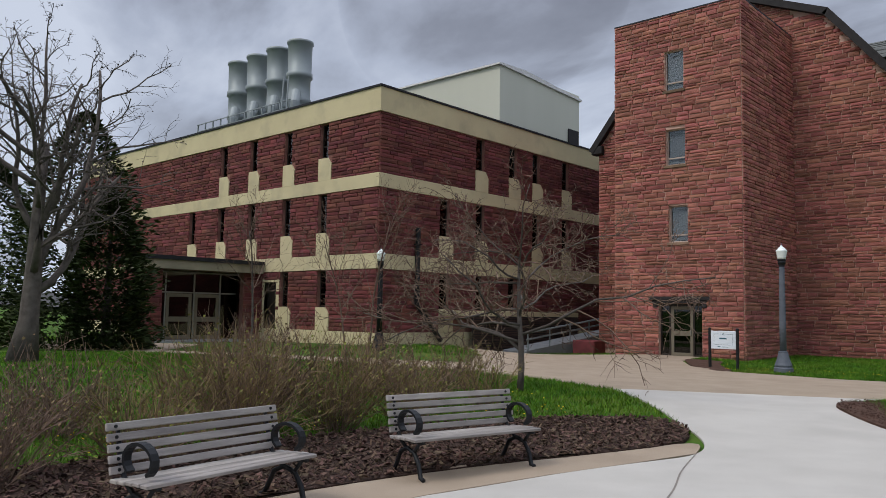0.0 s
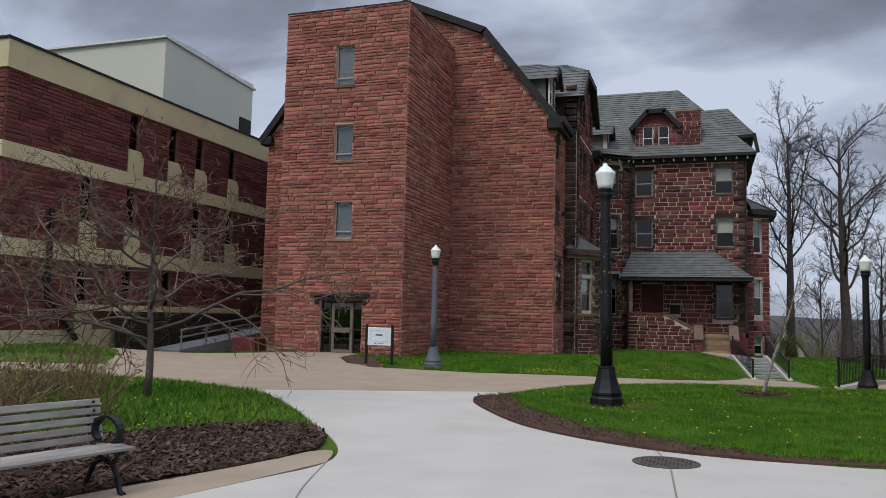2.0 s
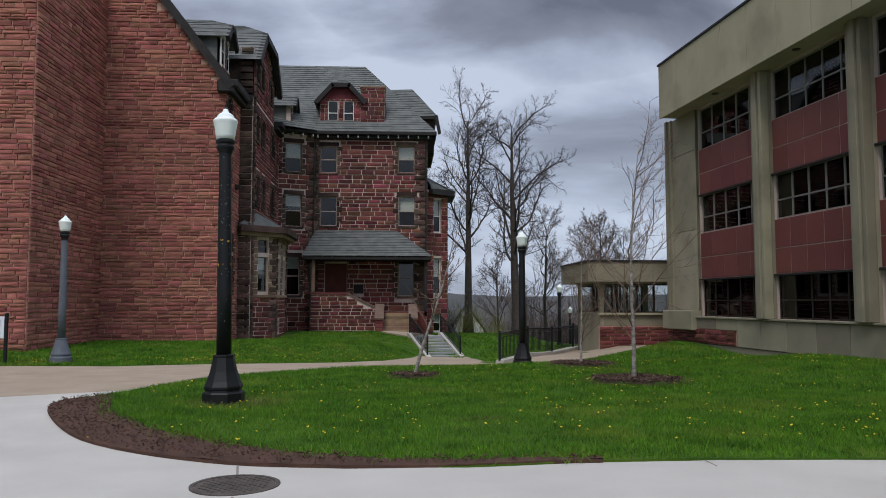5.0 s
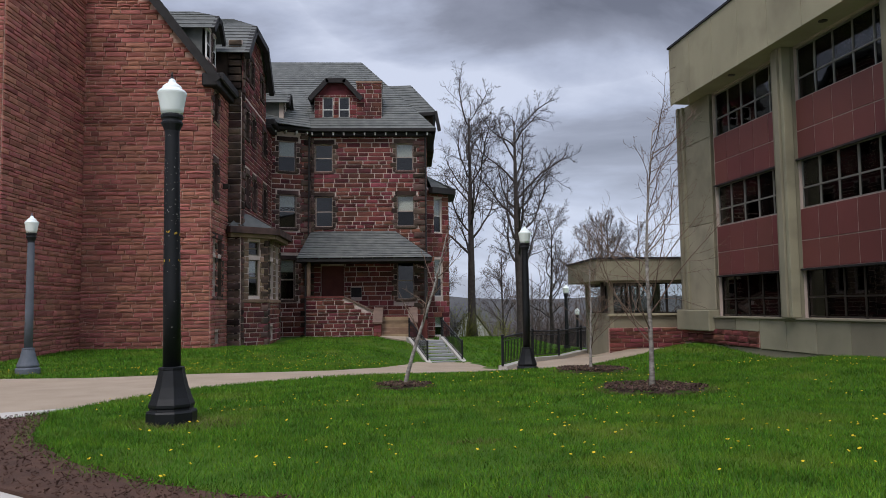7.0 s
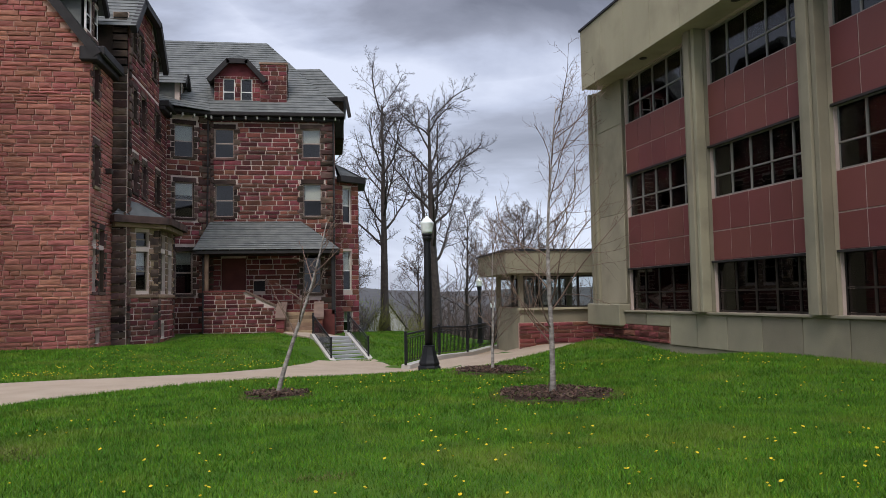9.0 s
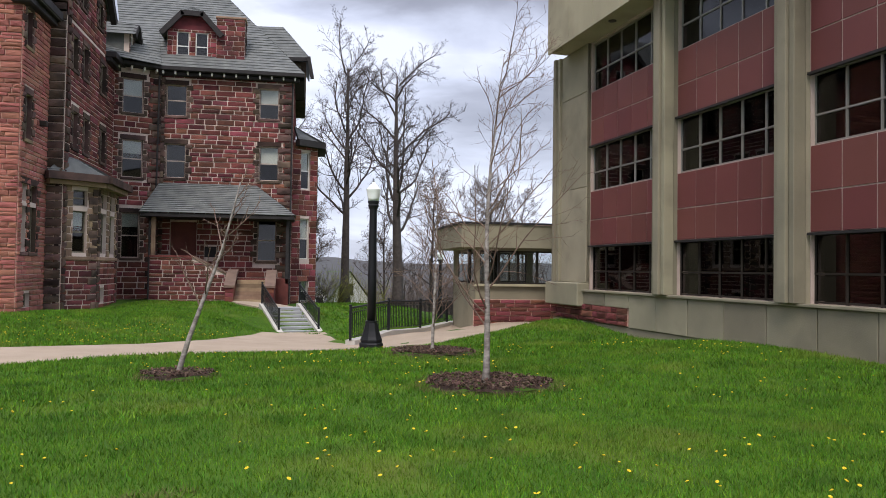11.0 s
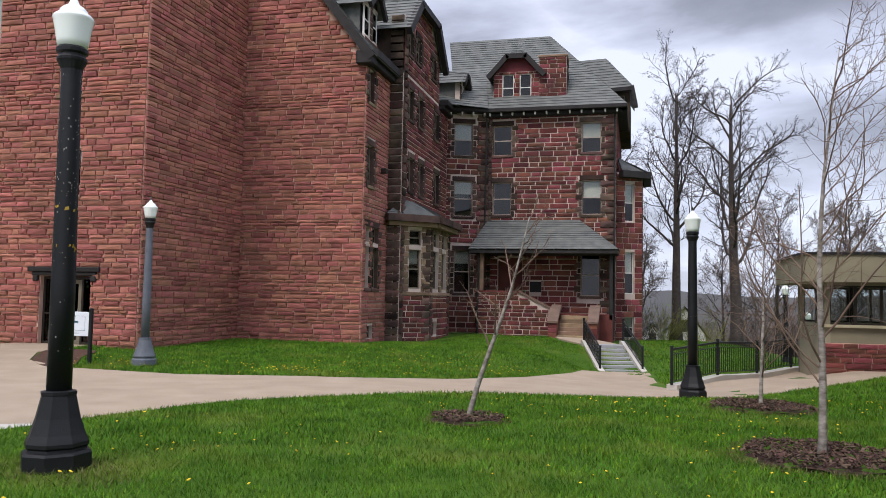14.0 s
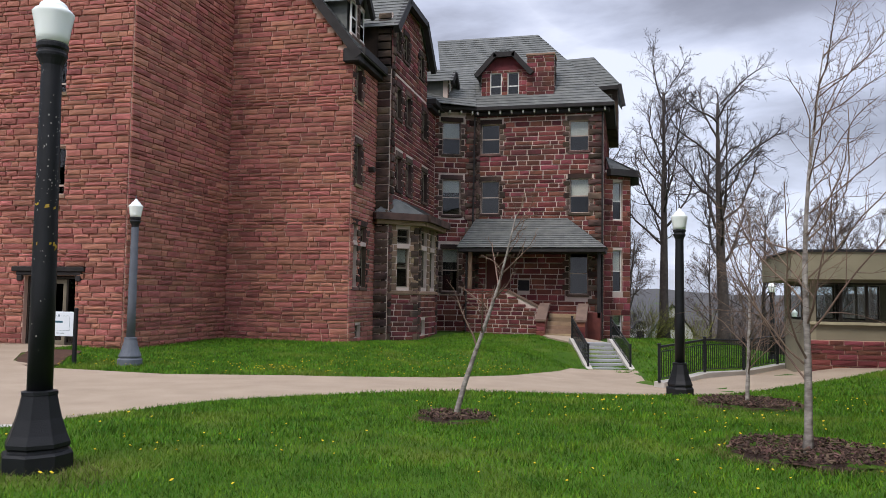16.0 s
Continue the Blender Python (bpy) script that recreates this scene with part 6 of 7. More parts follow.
for a, b, c, d in ((-9.8, -9.52, 1.12, 1.125), (-9.38, -9.1, 1.12, 1.125), (-9.8, -9.1, 0.72, 0.725), (-9.805, -9.8, 0.72, 1.125), (-9.1, -9.095, 0.72, 1.125), (-9.6, -9.32, 0.93, 0.985), (-9.66, -9.56, 0.63, 0.66), (-9.52, -9.26, 0.637, 0.65)):
    part("printed_bar", Mesh().box(a, b, 29.316, 29.319, c, d), M_SIGNINK, bd)
part("printed_mark", Mesh().prism([(-9.49, 1.09), (-9.455, 1.17), (-9.445, 1.17), (-9.41, 1.09), (-9.425, 1.09), (-9.45, 1.15), (-9.475, 1.09)], 29.315, 29.319), M_SIGNINK, bd)

# ---- manhole ----
mx, my = 1.75, 11.87
mh = thing("manhole_cover", mx, my, gz(mx, my) + 0.03, "round rusty iron manhole cover set in concrete", "manhole cover")
part("frame_ring", Mesh().lathe([(0.40, 0.0), (0.40, 0.012), (0.36, 0.012), (0.36, 0.0)], 36, Matrix.Translation((mx, my, gz(mx, my) + 0.03)), cap=False), M_IRONCOVER, mh)
cv = Mesh().lathe([(0.355, 0.0), (0.355, 0.008)], 36, Matrix.Translation((mx, my, gz(mx, my) + 0.03)))
part("cover", cv, M_IRONCOVER, mh)
kn = Mesh()
for i in range(-7, 8):
    for j in range(-7, 8):
        if (i * i + j * j) * 0.046 ** 2 < 0.32 ** 2 and (i + j) % 2:
            kn.box(mx + i * 0.046 - 0.015, mx + i * 0.046 + 0.015, my + j * 0.046 - 0.015, my + j * 0.046 + 0.015, gz(mx, my) + 0.038, gz(mx, my) + 0.046)
tagged(part("studs", kn, M_IRONCOVER, mh), kind="stuff")

# ---- outdoor stairs and railings ----
def railing(pts, label, height=0.95, spacing=0.12, every=2.7, rings=True):
    pts = [Vector(p) for p in pts]
    ob = thing("iron_railing", *pts[0], label, "railing", "black railings")
    up = Vector((0, 0, 1))
    bal = Mesh().tube([(0, 0, 0.10), (0, 0, height - 0.14)], 0.013, 5).data("baluster", M_BLACK)
    post = Mesh().box(-0.04, 0.04, -0.04, 0.04, 0, height + 0.06, None, 0.006).box(-0.055, 0.055, -0.055, 0.055, height + 0.06, height + 0.1, None, 0.015).data("post", M_BLACK)
    for a, b in zip(pts, pts[1:]):
        n = max(1, round((b - a).length / every))
        for k in range(n + (b is pts[-1])):
            p = new("post", post)
            p.parent, p.matrix_parent_inverse = ob, ob.matrix_basis.inverted()
            p.matrix_basis = Matrix.Translation(a.lerp(b, k / n))
        part("top_rail", Mesh().tube([a + up * height, b + up * height], 0.032, 6), M_BLACK, ob)
        part("mid_rail", Mesh().tube([a + up * (height - 0.14), b + up * (height - 0.14)], 0.014, 6), M_BLACK, ob)
        part("bottom_rail", Mesh().tube([a + up * 0.10, b + up * 0.10], 0.014, 6), M_BLACK, ob)
        nb = int((b - a).length / spacing)
        t = (b - a).normalized()
        for k in range(1, nb):
            q = new("baluster", bal)
            q.parent, q.matrix_parent_inverse = ob, ob.matrix_basis.inverted()
            q.matrix_basis = Matrix.Translation(a.lerp(b, k / nb))
        if rings:
            rg = Mesh()
            for k in range(nb):
                c = a.lerp(b, (k + 0.5) / nb) + up * (height - 0.07)
                rg.tube([c + t * 0.05 * math.cos(w) + up * 0.05 * math.sin(w) for w in [i * math.pi / 4 for i in range(9)]], 0.007, 4, False)
            tagged(part("ring_band", rg, M_BLACK, ob), kind="stuff")
    return ob


sb, stp = Vector((5.3, 41.9, -1.0)), Vector((4.55, 44.3, -0.02))
ax = Vector((stp.x - sb.x, stp.y - sb.y, 0))
mst = basis(sb.x, sb.y, ax.y, -ax.x)
run = ax.length
stairs = thing("outdoor_stairs", sb.x, sb.y, sb.z, "grey concrete garden steps with pale side walls", "stairs")
NS = 7
for k in range(NS):
    part("step", Mesh().box(-0.72, 0.72, k * run / NS, run + 0.4, sb.z - 0.25 + k * 0.14, sb.z + (k + 1) * 0.14, mst, 0.012), M_STEPCONC, stairs)
for s in (-0.84, 0.84):
    part("side_wall", Mesh().prism([(-0.25, sb.z - 0.3), (-0.25, sb.z + 0.12), (run + 0.1, stp.z + 0.16), (run + 0.3, stp.z + 0.16), (run + 0.3, sb.z - 0.3)], s - 0.12, s + 0.12, mst @ Matrix(((0, 1, 0, 0), (1, 0, 0, 0), (0, 0, 1, 0), (0, 0, 0, 1)))), M_CONC, stairs)
    a, b = mst @ Vector((s, 0.0, sb.z + 0.14)), mst @ Vector((s, run + 0.2, stp.z + 0.16))
    railing([a, b], "black iron handrail beside the garden steps", 0.85, every=3)
LAND = [(3.8, 44.1), (5.35, 44.6), (4.9, 46.2), (3.9, 47.2), (2.1, 47.2), (2.5, 45.6)]
tagged(sheet("pavement_landing", LAND, M_TANPATH, 0.05, 0.8), "tan path from the steps to the porch", "path", kind="structure")
RL = [(6.85, 33.1), (8.25, 35.3), (9.65, 37.5), (11.05, 39.7), (12.45, 41.9)]
railing([(x, y, gz(x, y) + 0.16) for x, y in RL], "black iron railing along the path's edge", 0.98)
kb_ = Mesh()
for (x0, y0), (x1, y1) in zip(RL, RL[1:]):
    for t0, t1 in ((0, 0.5), (0.5, 1.0)):
        p, q = Vector((x0, y0, 0)).lerp(Vector((x1, y1, 0)), t0), Vector((x0, y0, 0)).lerp(Vector((x1, y1, 0)), t1)
        s = (q - p).cross(Vector((0, 0, 1))).normalized() * 0.16
        za, zb_ = gz(p.x, p.y), gz(q.x, q.y)
        vs = [(*(p + s * w).xy, za + h) for w, h in ((-1, -0.2), (1, -0.2), (1, 0.17), (-1, 0.17))] + [(*(q + s * w).xy, zb_ + h) for w, h in ((-1, -0.2), (1, -0.2), (1, 0.17), (-1, 0.17))]
        kb_.add(vs, [(0, 1, 2, 3), (7, 6, 5, 4), (0, 4, 5, 1), (1, 5, 6, 2), (2, 6, 7, 3), (3, 7, 4, 0)])
tagged(part("kerb", kb_, M_CONC), "pale concrete kerb under the railing", "kerb", kind="structure")

# ---- trees ----
def wander(r, p, d, length, n, up, wob):
    pts, dirs = [Vector(p)], [Vector(d)]
    d = Vector(d).normalized()
    for _ in range(n):
        d = (d + Vector((r.gauss(0, wob), r.gauss(0, wob), r.gauss(0, wob) + up))).normalized()
        pts.append(pts[-1] + d * length / n)
        dirs.append(d.copy())
    return pts, dirs


def grow(r, wood, twig, p, d, length, rad, level, spec):
    n = spec["seg"][level]
    pts, dirs = wander(r, p, d, length, n, spec["up"][level], spec["wob"][level])
    last = level == len(spec["kids"])
    end = spec.get("end", 0.35) if level == 0 else 0.35 if not last else 0.25
    if level == 0 and spec.get("flare"):
        radii = [rad * (1.5 if i == 0 else 1 - (1 - end) * i / n) for i in range(n + 1)]
    else:
        radii = [rad * (1 - (1 - end) * i / n) for i in range(n + 1)]
    tgt = wood if level <= spec["woody"] else twig
    tgt.tube(pts, radii, (8, 6, 4, 3, 3, 3)[level], cap=level < 2)
    if last:
        return
    k = spec["kids"][level]
    for i in range(k):
        t = spec["from"][level] + (1 - spec["from"][level]) * (i + r.random()) / k
        f = t * n
        j = min(int(f), n - 1)
        q = pts[j].lerp(pts[j + 1], f - j)
        a = r.uniform(0, 6.283)
        dd = dirs[j + 1]
        s = dd.cross(Vector((0.3, 0.2, 0.93))).normalized()
        s2 = dd.cross(s)
        spread = radians(r.uniform(*spec["ang"][level]))
        nd = dd * math.cos(spread) + (s * math.cos(a) + s2 * math.sin(a)) * math.sin(spread)
        ln = spec["len"][level] * length * r.uniform(0.7, 1.25) * (1.15 - 0.55 * t)
        grow(r, wood, twig, q, nd, ln, max(rad * spec["thin"][level] * (1 - 0.5 * t), spec["min"]), level + 1, spec)


def tree(x, y, height, rad, seed, label, spec, bark, twigm, lean=(0, 0), category="tree", z=None, name="tree", buds=None, group=""):
    z = gz(x, y) if z is None else z
    ob = thing(name, x, y, z, label, category, group)
    r = random.Random(seed)
    wood, twig = Mesh(), Mesh()
    grow(r, wood, twig, (x, y, z - 0.1), (lean[0], lean[1], 1), height * spec.get("trunk", 0.75), rad, 0, spec)
    part("trunk", wood, bark, ob, smooth=True)
    tagged(part("crown", twig, twigm, ob, "bare twigs"), kind="stuff")
    if buds:
        bm_ = Mesh()
        src = twig.v
        for _ in range(buds[1]):
            px, py, pz = src[r.randrange(len(src))]
            s = r.uniform(0.5, 1.3) * buds[2]
            a, b = r.uniform(0, 6.28), r.uniform(-1, 1)
            u = Vector((math.cos(a), math.sin(a), b)).normalized() * s
            w = Vector((-math.sin(a), math.cos(a), r.uniform(-0.6, 0.6))).normalized() * s * 0.5
            c = Vector((px, py, pz))
            bm_.add([tuple(c), tuple(c + u * 0.5 + w), tuple(c + u), tuple(c + u * 0.5 - w)], [(0, 1, 2, 3)])
        tagged(part("buds", bm_, buds[0], ob, "small opening buds"), kind="stuff")
    return ob


SLENDER = dict(seg=[8, 5, 4, 3], up=[0.04, 0.08, 0.07, 0.05], wob=[0.05, 0.10, 0.13, 0.16], kids=[11, 7, 4], ang=[(22, 48), (25, 60), (25, 65)], len=[0.56, 0.48, 0.5], thin=[0.42, 0.55, 0.65], woody=0, min=0.0055, trunk=0.95)
SLENDER["from"] = [0.36, 0.15, 0.15]
LEANER = dict(seg=[9, 5, 4, 2], up=[0.05, 0.09, 0.08, 0.05], wob=[0.035, 0.14, 0.16, 0.16], kids=[12, 4, 2], ang=[(25, 52), (25, 50), (25, 55)], len=[0.27, 0.42, 0.45], thin=[0.42, 0.6, 0.65], woody=0, min=0.005, trunk=1.05, end=0.2)
LEANER["from"] = [0.34, 0.2, 0.2]
BIRCH = dict(seg=[12, 7, 5, 3], up=[0.012, 0.07, 0.03, 0.03], wob=[0.025, 0.13, 0.16, 0.18], kids=[24, 8, 5], ang=[(28, 58), (25, 60), (25, 65)], len=[0.36, 0.40, 0.42], thin=[0.30, 0.5, 0.6], woody=0, min=0.0032, trunk=1.0, flare=True, end=0.1)
BIRCH["from"] = [0.16, 0.15, 0.15]
TALL = dict(seg=[10, 9, 7, 5, 3], up=[0.02, 0.085, 0.06, 0.03, 0.02], wob=[0.022, 0.15, 0.19, 0.2, 0.22], kids=[18, 10, 8, 6], ang=[(28, 62), (28, 60), (28, 62), (28, 65)], len=[0.34, 0.46, 0.42, 0.42], thin=[0.32, 0.48, 0.5, 0.55], woody=1, min=0.0085, trunk=0.9, flare=True, end=0.15)
TALL["from"] = [0.34, 0.2, 0.2, 0.15]
CRAB = dict(seg=[5, 7, 5, 4, 3], up=[0.02, 0.0, -0.01, 0.02, 0.02], wob=[0.08, 0.16, 0.22, 0.24, 0.25], kids=[15, 9, 6, 3], ang=[(45, 85), (30, 70), (30, 75), (30, 70)], len=[1.3, 0.5, 0.46, 0.45], thin=[0.55, 0.6, 0.6, 0.65], woody=1, min=0.0085, trunk=0.5)
CRAB["from"] = [0.3, 0.2, 0.15, 0.15]
SPREAD = dict(seg=[5, 8, 6, 5, 3], up=[0.06, 0.10, 0.05, 0.02, 0.0], wob=[0.06, 0.14, 0.2, 0.22, 0.25], kids=[11, 8, 6, 5], ang=[(20, 55), (30, 65), (30, 70), (30, 70)], len=[1.0, 0.48, 0.45, 0.42], thin=[0.5, 0.5, 0.5, 0.55], woody=1, min=0.008, trunk=0.42, flare=True)
SPREAD["from"] = [0.25, 0.2, 0.15, 0.15]

tree(3.5, 21.95, 3.15, 0.046, 3, "slender leaning young tree in a mulch ring", LEANER, M_BARK_PALE, M_TWIG, lean=(0.25, 0.0), group="young lawn trees")
tree(8.05, 20.6, 5.3, 0.052, 12, "young bare birch with pale trunk in a mulch ring", BIRCH, M_BARK_PALE, M_TWIG, lean=(0.07, 0.02), group="young lawn trees")
tree(8.05, 25.3, 3.4, 0.04, 8, "small bare birch sapling in a mulch ring", BIRCH, M_BARK_PALE, M_TWIG, group="young lawn trees")
tree(8.2, 62.0, 18.2, 0.34, 21, "tall bare hardwood tree behind the hall", TALL, M_BARK_DARK, M_BARK_DARK, group="tall bare trees")
tree(11.8, 62.0, 17.8, 0.42, 29, "tall bare hardwood tree with a broad crown", TALL, M_BARK_DARK, M_BARK_DARK, lean=(0.03, 0), group="tall bare trees")
tree(2.5, 76.0, 22.0, 0.4, 33, "bare tree top showing over the slate roof", TALL, M_BARK_DARK, M_BARK_DARK, group="tall bare trees")
for i, (x, y, h) in enumerate(((15.5, 70, 13), (19.0, 66, 12), (21.5, 76, 14), (26.0, 80, 13), (6.0, 78, 12), (13.0, 84, 13))):
    tree(x, y, h, 0.2, 50 + i, "bare tree on the slope beyond the railing", TALL, M_BARK_DARK, M_FARWOOD, group="bare slope trees")
tree(-7.9, 14.4, 6.2, 0.085, 61, "gnarled bare crab apple with budding twigs", CRAB, M_BARK, M_TWIG, lean=(0.1, 0.1), buds=(M_TWIG, 500, 0.035))
tree(-14.2, 15.6, 4.8, 0.04, 64, "thin multi-stemmed sapling among the shrubs", SLENDER, M_TWIG, M_TWIG, lean=(0.05, 0), group="thin saplings")
tree(-14.6, 15.2, 4.2, 0.035, 65, "thin sapling among the shrubs", SLENDER, M_TWIG, M_TWIG, lean=(-0.12, 0), group="thin saplings")
tree(-19.5, 15.2, 4.6, 0.05, 66, "thin grey sapling before the laboratory", SLENDER, M_BARK, M_TWIG, group="thin saplings")
tree(-20.6, 8.6, 15.0, 0.30, 73, "old grey tree with spreading limbs and early buds", SPREAD, M_BARK, M_BARK, lean=(0.03, 0.03), buds=(M_BARK_DARK, 2600, 0.06))


def conifer(x, y, h, w, seed, label):
    ob = thing("conifer", x, y, gz(x, y), label, "conifer", "dark cedars")
    part("trunk", Mesh().tube([(x, y, gz(x, y) - 0.1), (x, y, gz(x, y) + h * 0.8)], [0.2, 0.05], 8), M_BARK_DARK, ob)
    r = random.Random(seed)
    mb = Mesh()
    for _ in range(9000):
        t = r.random() ** 1.35
        rad = w / 2 * (min(1.0, (1 - t) * 2.1) ** 0.75) * (0.8 + 0.35 * noise.noise((t * 9, seed, 0)))
        a = r.uniform(0, 6.283)
        rr = rad * math.sqrt(r.uniform(0.35, 1.05)) * (1 + 0.22 * noise.noise((math.cos(a) * 2.2, math.sin(a) * 2.2, t * 7 + seed)))
        c = Vector((x + rr * math.cos(a), y + rr * math.sin(a), gz(x, y) + 0.1 + t * h))
        o = Vector((math.cos(a), math.sin(a), r.uniform(-0.3, 0.7))).normalized() * r.uniform(0.14, 0.34)
        s = o.cross(Vector((r.uniform(-1, 1), r.uniform(-1, 1), 1))).normalized() * r.uniform(0.04, 0.09)
        mb.add([tuple(c), tuple(c + o * 0.5 + s), tuple(c + o), tuple(c + o * 0.5 - s)], [(0, 1, 2, 3)])
    tagged(part("crown", mb, M_CONIFER, ob, "dense dark green sprays"), kind="stuff")


conifer(-29.2, 13.6, 9.4, 6.6, 1, "dark green cedar beside the laboratory porch")
conifer(-34.5, 12.2, 7.6, 5.0, 2, "dense dark cedar beyond the old tree")
conifer(-27.2, 13.9, 6.0, 3.6, 3, "lower dark cedar at the porch wall")


def shrub(x, y, h, w, seed, stems, label, material=M_BUSHTWIG):
    ob = thing("shrub", x, y, gz(x, y), label, "shrub", "bare shrubs behind the benches")
    r = random.Random(seed)
    st, tw = Mesh(), Mesh()
    for _ in range(stems):
        a, k = r.uniform(0, 6.283), math.sqrt(r.random())
        p = Vector((x + 0.25 * w * k * math.cos(a) * r.random(), y + 0.25 * w * k * math.sin(a) * r.random(), gz(x, y) - 0.03))
        d = Vector((math.cos(a) * k * w / h * 0.75, math.sin(a) * k * w / h * 0.75, 1)).normalized()
        ln = h * r.uniform(0.65, 1.1)
        pts, dirs = wander(r, p, d, ln, 5, -0.01, 0.17)
        st.tube(pts, [0.009, 0.008, 0.007, 0.005, 0.004, 0.0025], 3, False)
        for j in range(12):
            f = r.uniform(0.8, 4.9)
            i = int(f)
            q = pts[i].lerp(pts[i + 1], f - i)
            nd = (dirs[i] + Vector((r.gauss(0, 0.5), r.gauss(0, 0.5), r.gauss(0.15, 0.35)))).normalized()
            p2, _ = wander(r, q, nd, ln * r.uniform(0.12, 0.32), 2, 0.05, 0.14)
            tw.tube(p2, [0.0045, 0.0035, 0.002], 3, False)
    tagged(part("stem_mass", st, M_TWIG if material is M_BUSHTWIG else material, ob), kind="stuff")
    tagged(part("twig_spray", tw, material, ob), kind="stuff")
    bd_ = Mesh()
    for _ in range(stems * 12):
        c = Vector(tw.v[r.randrange(len(tw.v))])
        u = Vector((r.gauss(0, 1), r.gauss(0, 1), r.gauss(0.4, 0.7))).normalized() * r.uniform(0.016, 0.042)
        v = u.orthogonal() * 0.45
        bd_.add([tuple(c), tuple(c + u * 0.5 + v), tuple(c + u), tuple(c + u * 0.5 - v)], [(0, 1, 2, 3)])
    tagged(part("buds", bd_, M_BUDLEAF if material is not M_TWIG else M_BUSHTWIG, ob, "small opening buds"), kind="stuff")


for i, (x, y, h, w, n) in enumerate(((-6.3, 3.2, 1.35, 1.9, 90), (-6.3, 4.9, 1.35, 1.8, 90), (-7.0, 6.6, 1.75, 2.5, 150), (-7.9, 7.6, 1.8, 2.4, 130), (-6.9, 8.3, 1.6, 2.0, 110), (-6.6, 9.6, 1.35, 1.6, 70), (-7.6, 10.9, 1.25, 1.8, 70),
                                     (-6.6, 11.6, 1.1, 1.2, 40), (-7.0, 1.2, 1.3, 1.9, 80), (-9.6, 11.5, 1.4, 2.0, 70), (-10.0, 8.8, 1.6, 2.2, 80), (-8.9, 13.6, 1.2, 1.4, 40), (-9.0, 5.0, 1.4, 2.2, 80))):
    shrub(x, y, h * 0.95, w * 0.8, 200 + i, int(n * 0.85), "bare twiggy shrub at the back of the mulch bed", M_BUSHTWIG if i % 3 else M_TWIG)
shrub(7.5, 60.5, 2.6, 3.0, 231, 60, "yellow-green budding shrub on the slope", M_BUDLEAF)
shrub(10.0, 66.0, 3.6, 4.0, 232, 90, "yellow-green budding bush down the slope", M_BUDLEAF)
shrub(6.4, 55.0, 2.2, 1.6, 233, 40, "dark bare bush at the corner of the hall", M_BARK_DARK)

# ---- houses, woods and hills beyond ----
def house(x, y, z, w, h, label):
    ob = thing("house", x, y, z, label, "house", "white houses in the valley")
    body = part("wall", Mesh().prism([(x - w / 2, z - 3), (x + w / 2, z - 3), (x + w / 2, z + h * 0.55), (x, z + h), (x - w / 2, z + h * 0.55)], y, y + 8), M_HOUSEWHITE, ob)
    for s in (-1, 1):
        p = [(x + s * (w / 2 + 0.4), y - 0.3, z + h * 0.55 - 0.35), (x + s * (w / 2 + 0.4), y + 8.3, z + h * 0.55 - 0.35), (x, y + 8.3, z + h + 0.1), (x, y - 0.3, z + h + 0.1)]
        slope(ob, "roof", *(p if s > 0 else (p[1], p[0], p[3], p[2])), M_HOUSEROOF, 0.5)
    # plain slabs: the dark of the rooms inside is painted on
    for dx in (-w * 0.2, w * 0.2):
        part("window", Mesh().box(x + dx - 0.4, x + dx + 0.4, y - 0.05, y + 0.05, z + 0.3, z + 1.8), M_ROOM, body)
    part("window", Mesh().box(x - 0.35, x + 0.35, y - 0.05, y + 0.05, z + h * 0.6, z + h * 0.6 + 1.1), M_ROOM, body)


house(9.9, 84.0, -4.2, 3.6, 5.6, "white gabled house down the slope")
house(7.2, 90.0, -5.5, 5.0, 5.2, "white clapboard house behind bare trees")
house(24.5, 80.0, -6.0, 5.0, 6.4, "white gabled house beside the glazed link")
wr = random.Random(90)
wd = Mesh()
for _ in range(2600):
    x, y = wr.uniform(-6, 60), wr.uniform(72, 150)
    if 4 < x < 14 and y < 94:
        y += 24
    z = gz(x, y)
    h = wr.uniform(3.5, 9.0)
    pts, _d = wander(wr, (x, y, z - 0.2), (wr.gauss(0, 0.1), wr.gauss(0, 0.1), 1), h, 4, 0.03, 0.09)
    wd.tube(pts, [0.07, 0.055, 0.04, 0.03, 0.015], 3, False)
    for _k in range(9):
        f = wr.uniform(1.0, 3.95)
        i = int(f)
        q = pts[i].lerp(pts[i + 1], f - i)
        p2, _d = wander(wr, q, (wr.gauss(0, 0.7), wr.gauss(0, 0.7), 0.7), h * wr.uniform(0.15, 0.35), 2, 0.05, 0.15)
        wd.tube(p2, [0.028, 0.018, 0.008], 3, False)
tagged(part("woods", wd, M_FARWOOD), "bare brown thicket on the far slope", "woods", kind="stuff")
hx, hy = axis_steps(-2400, 2400, -60, 90, 15.0), axis_steps(112, 3400, 112, 260, 12.0)
HX, HY = np.meshgrid(hx, hy)
HZ = ground_z(HX, HY) + 1.2 + np.clip((HY - 112) / 40, 0, 1) * 1.5
far2 = np.clip((np.hypot(HX, HY - 30) - 300) / 2200, 0, 1)
HZ = HZ + far2 * 45 * (0.75 + 0.25 * np.sin(HX / 310.0 + 1.0) * np.cos(HX / 140.0)) + 3 * np.sin(HX / 23.0) * np.sin(HY / 31.0) * np.clip((HY - 150) / 100, 0, 1)
hm_ = Mesh()
hm_.v = list(zip(HX.ravel().tolist(), HY.ravel().tolist(), HZ.ravel().tolist()))
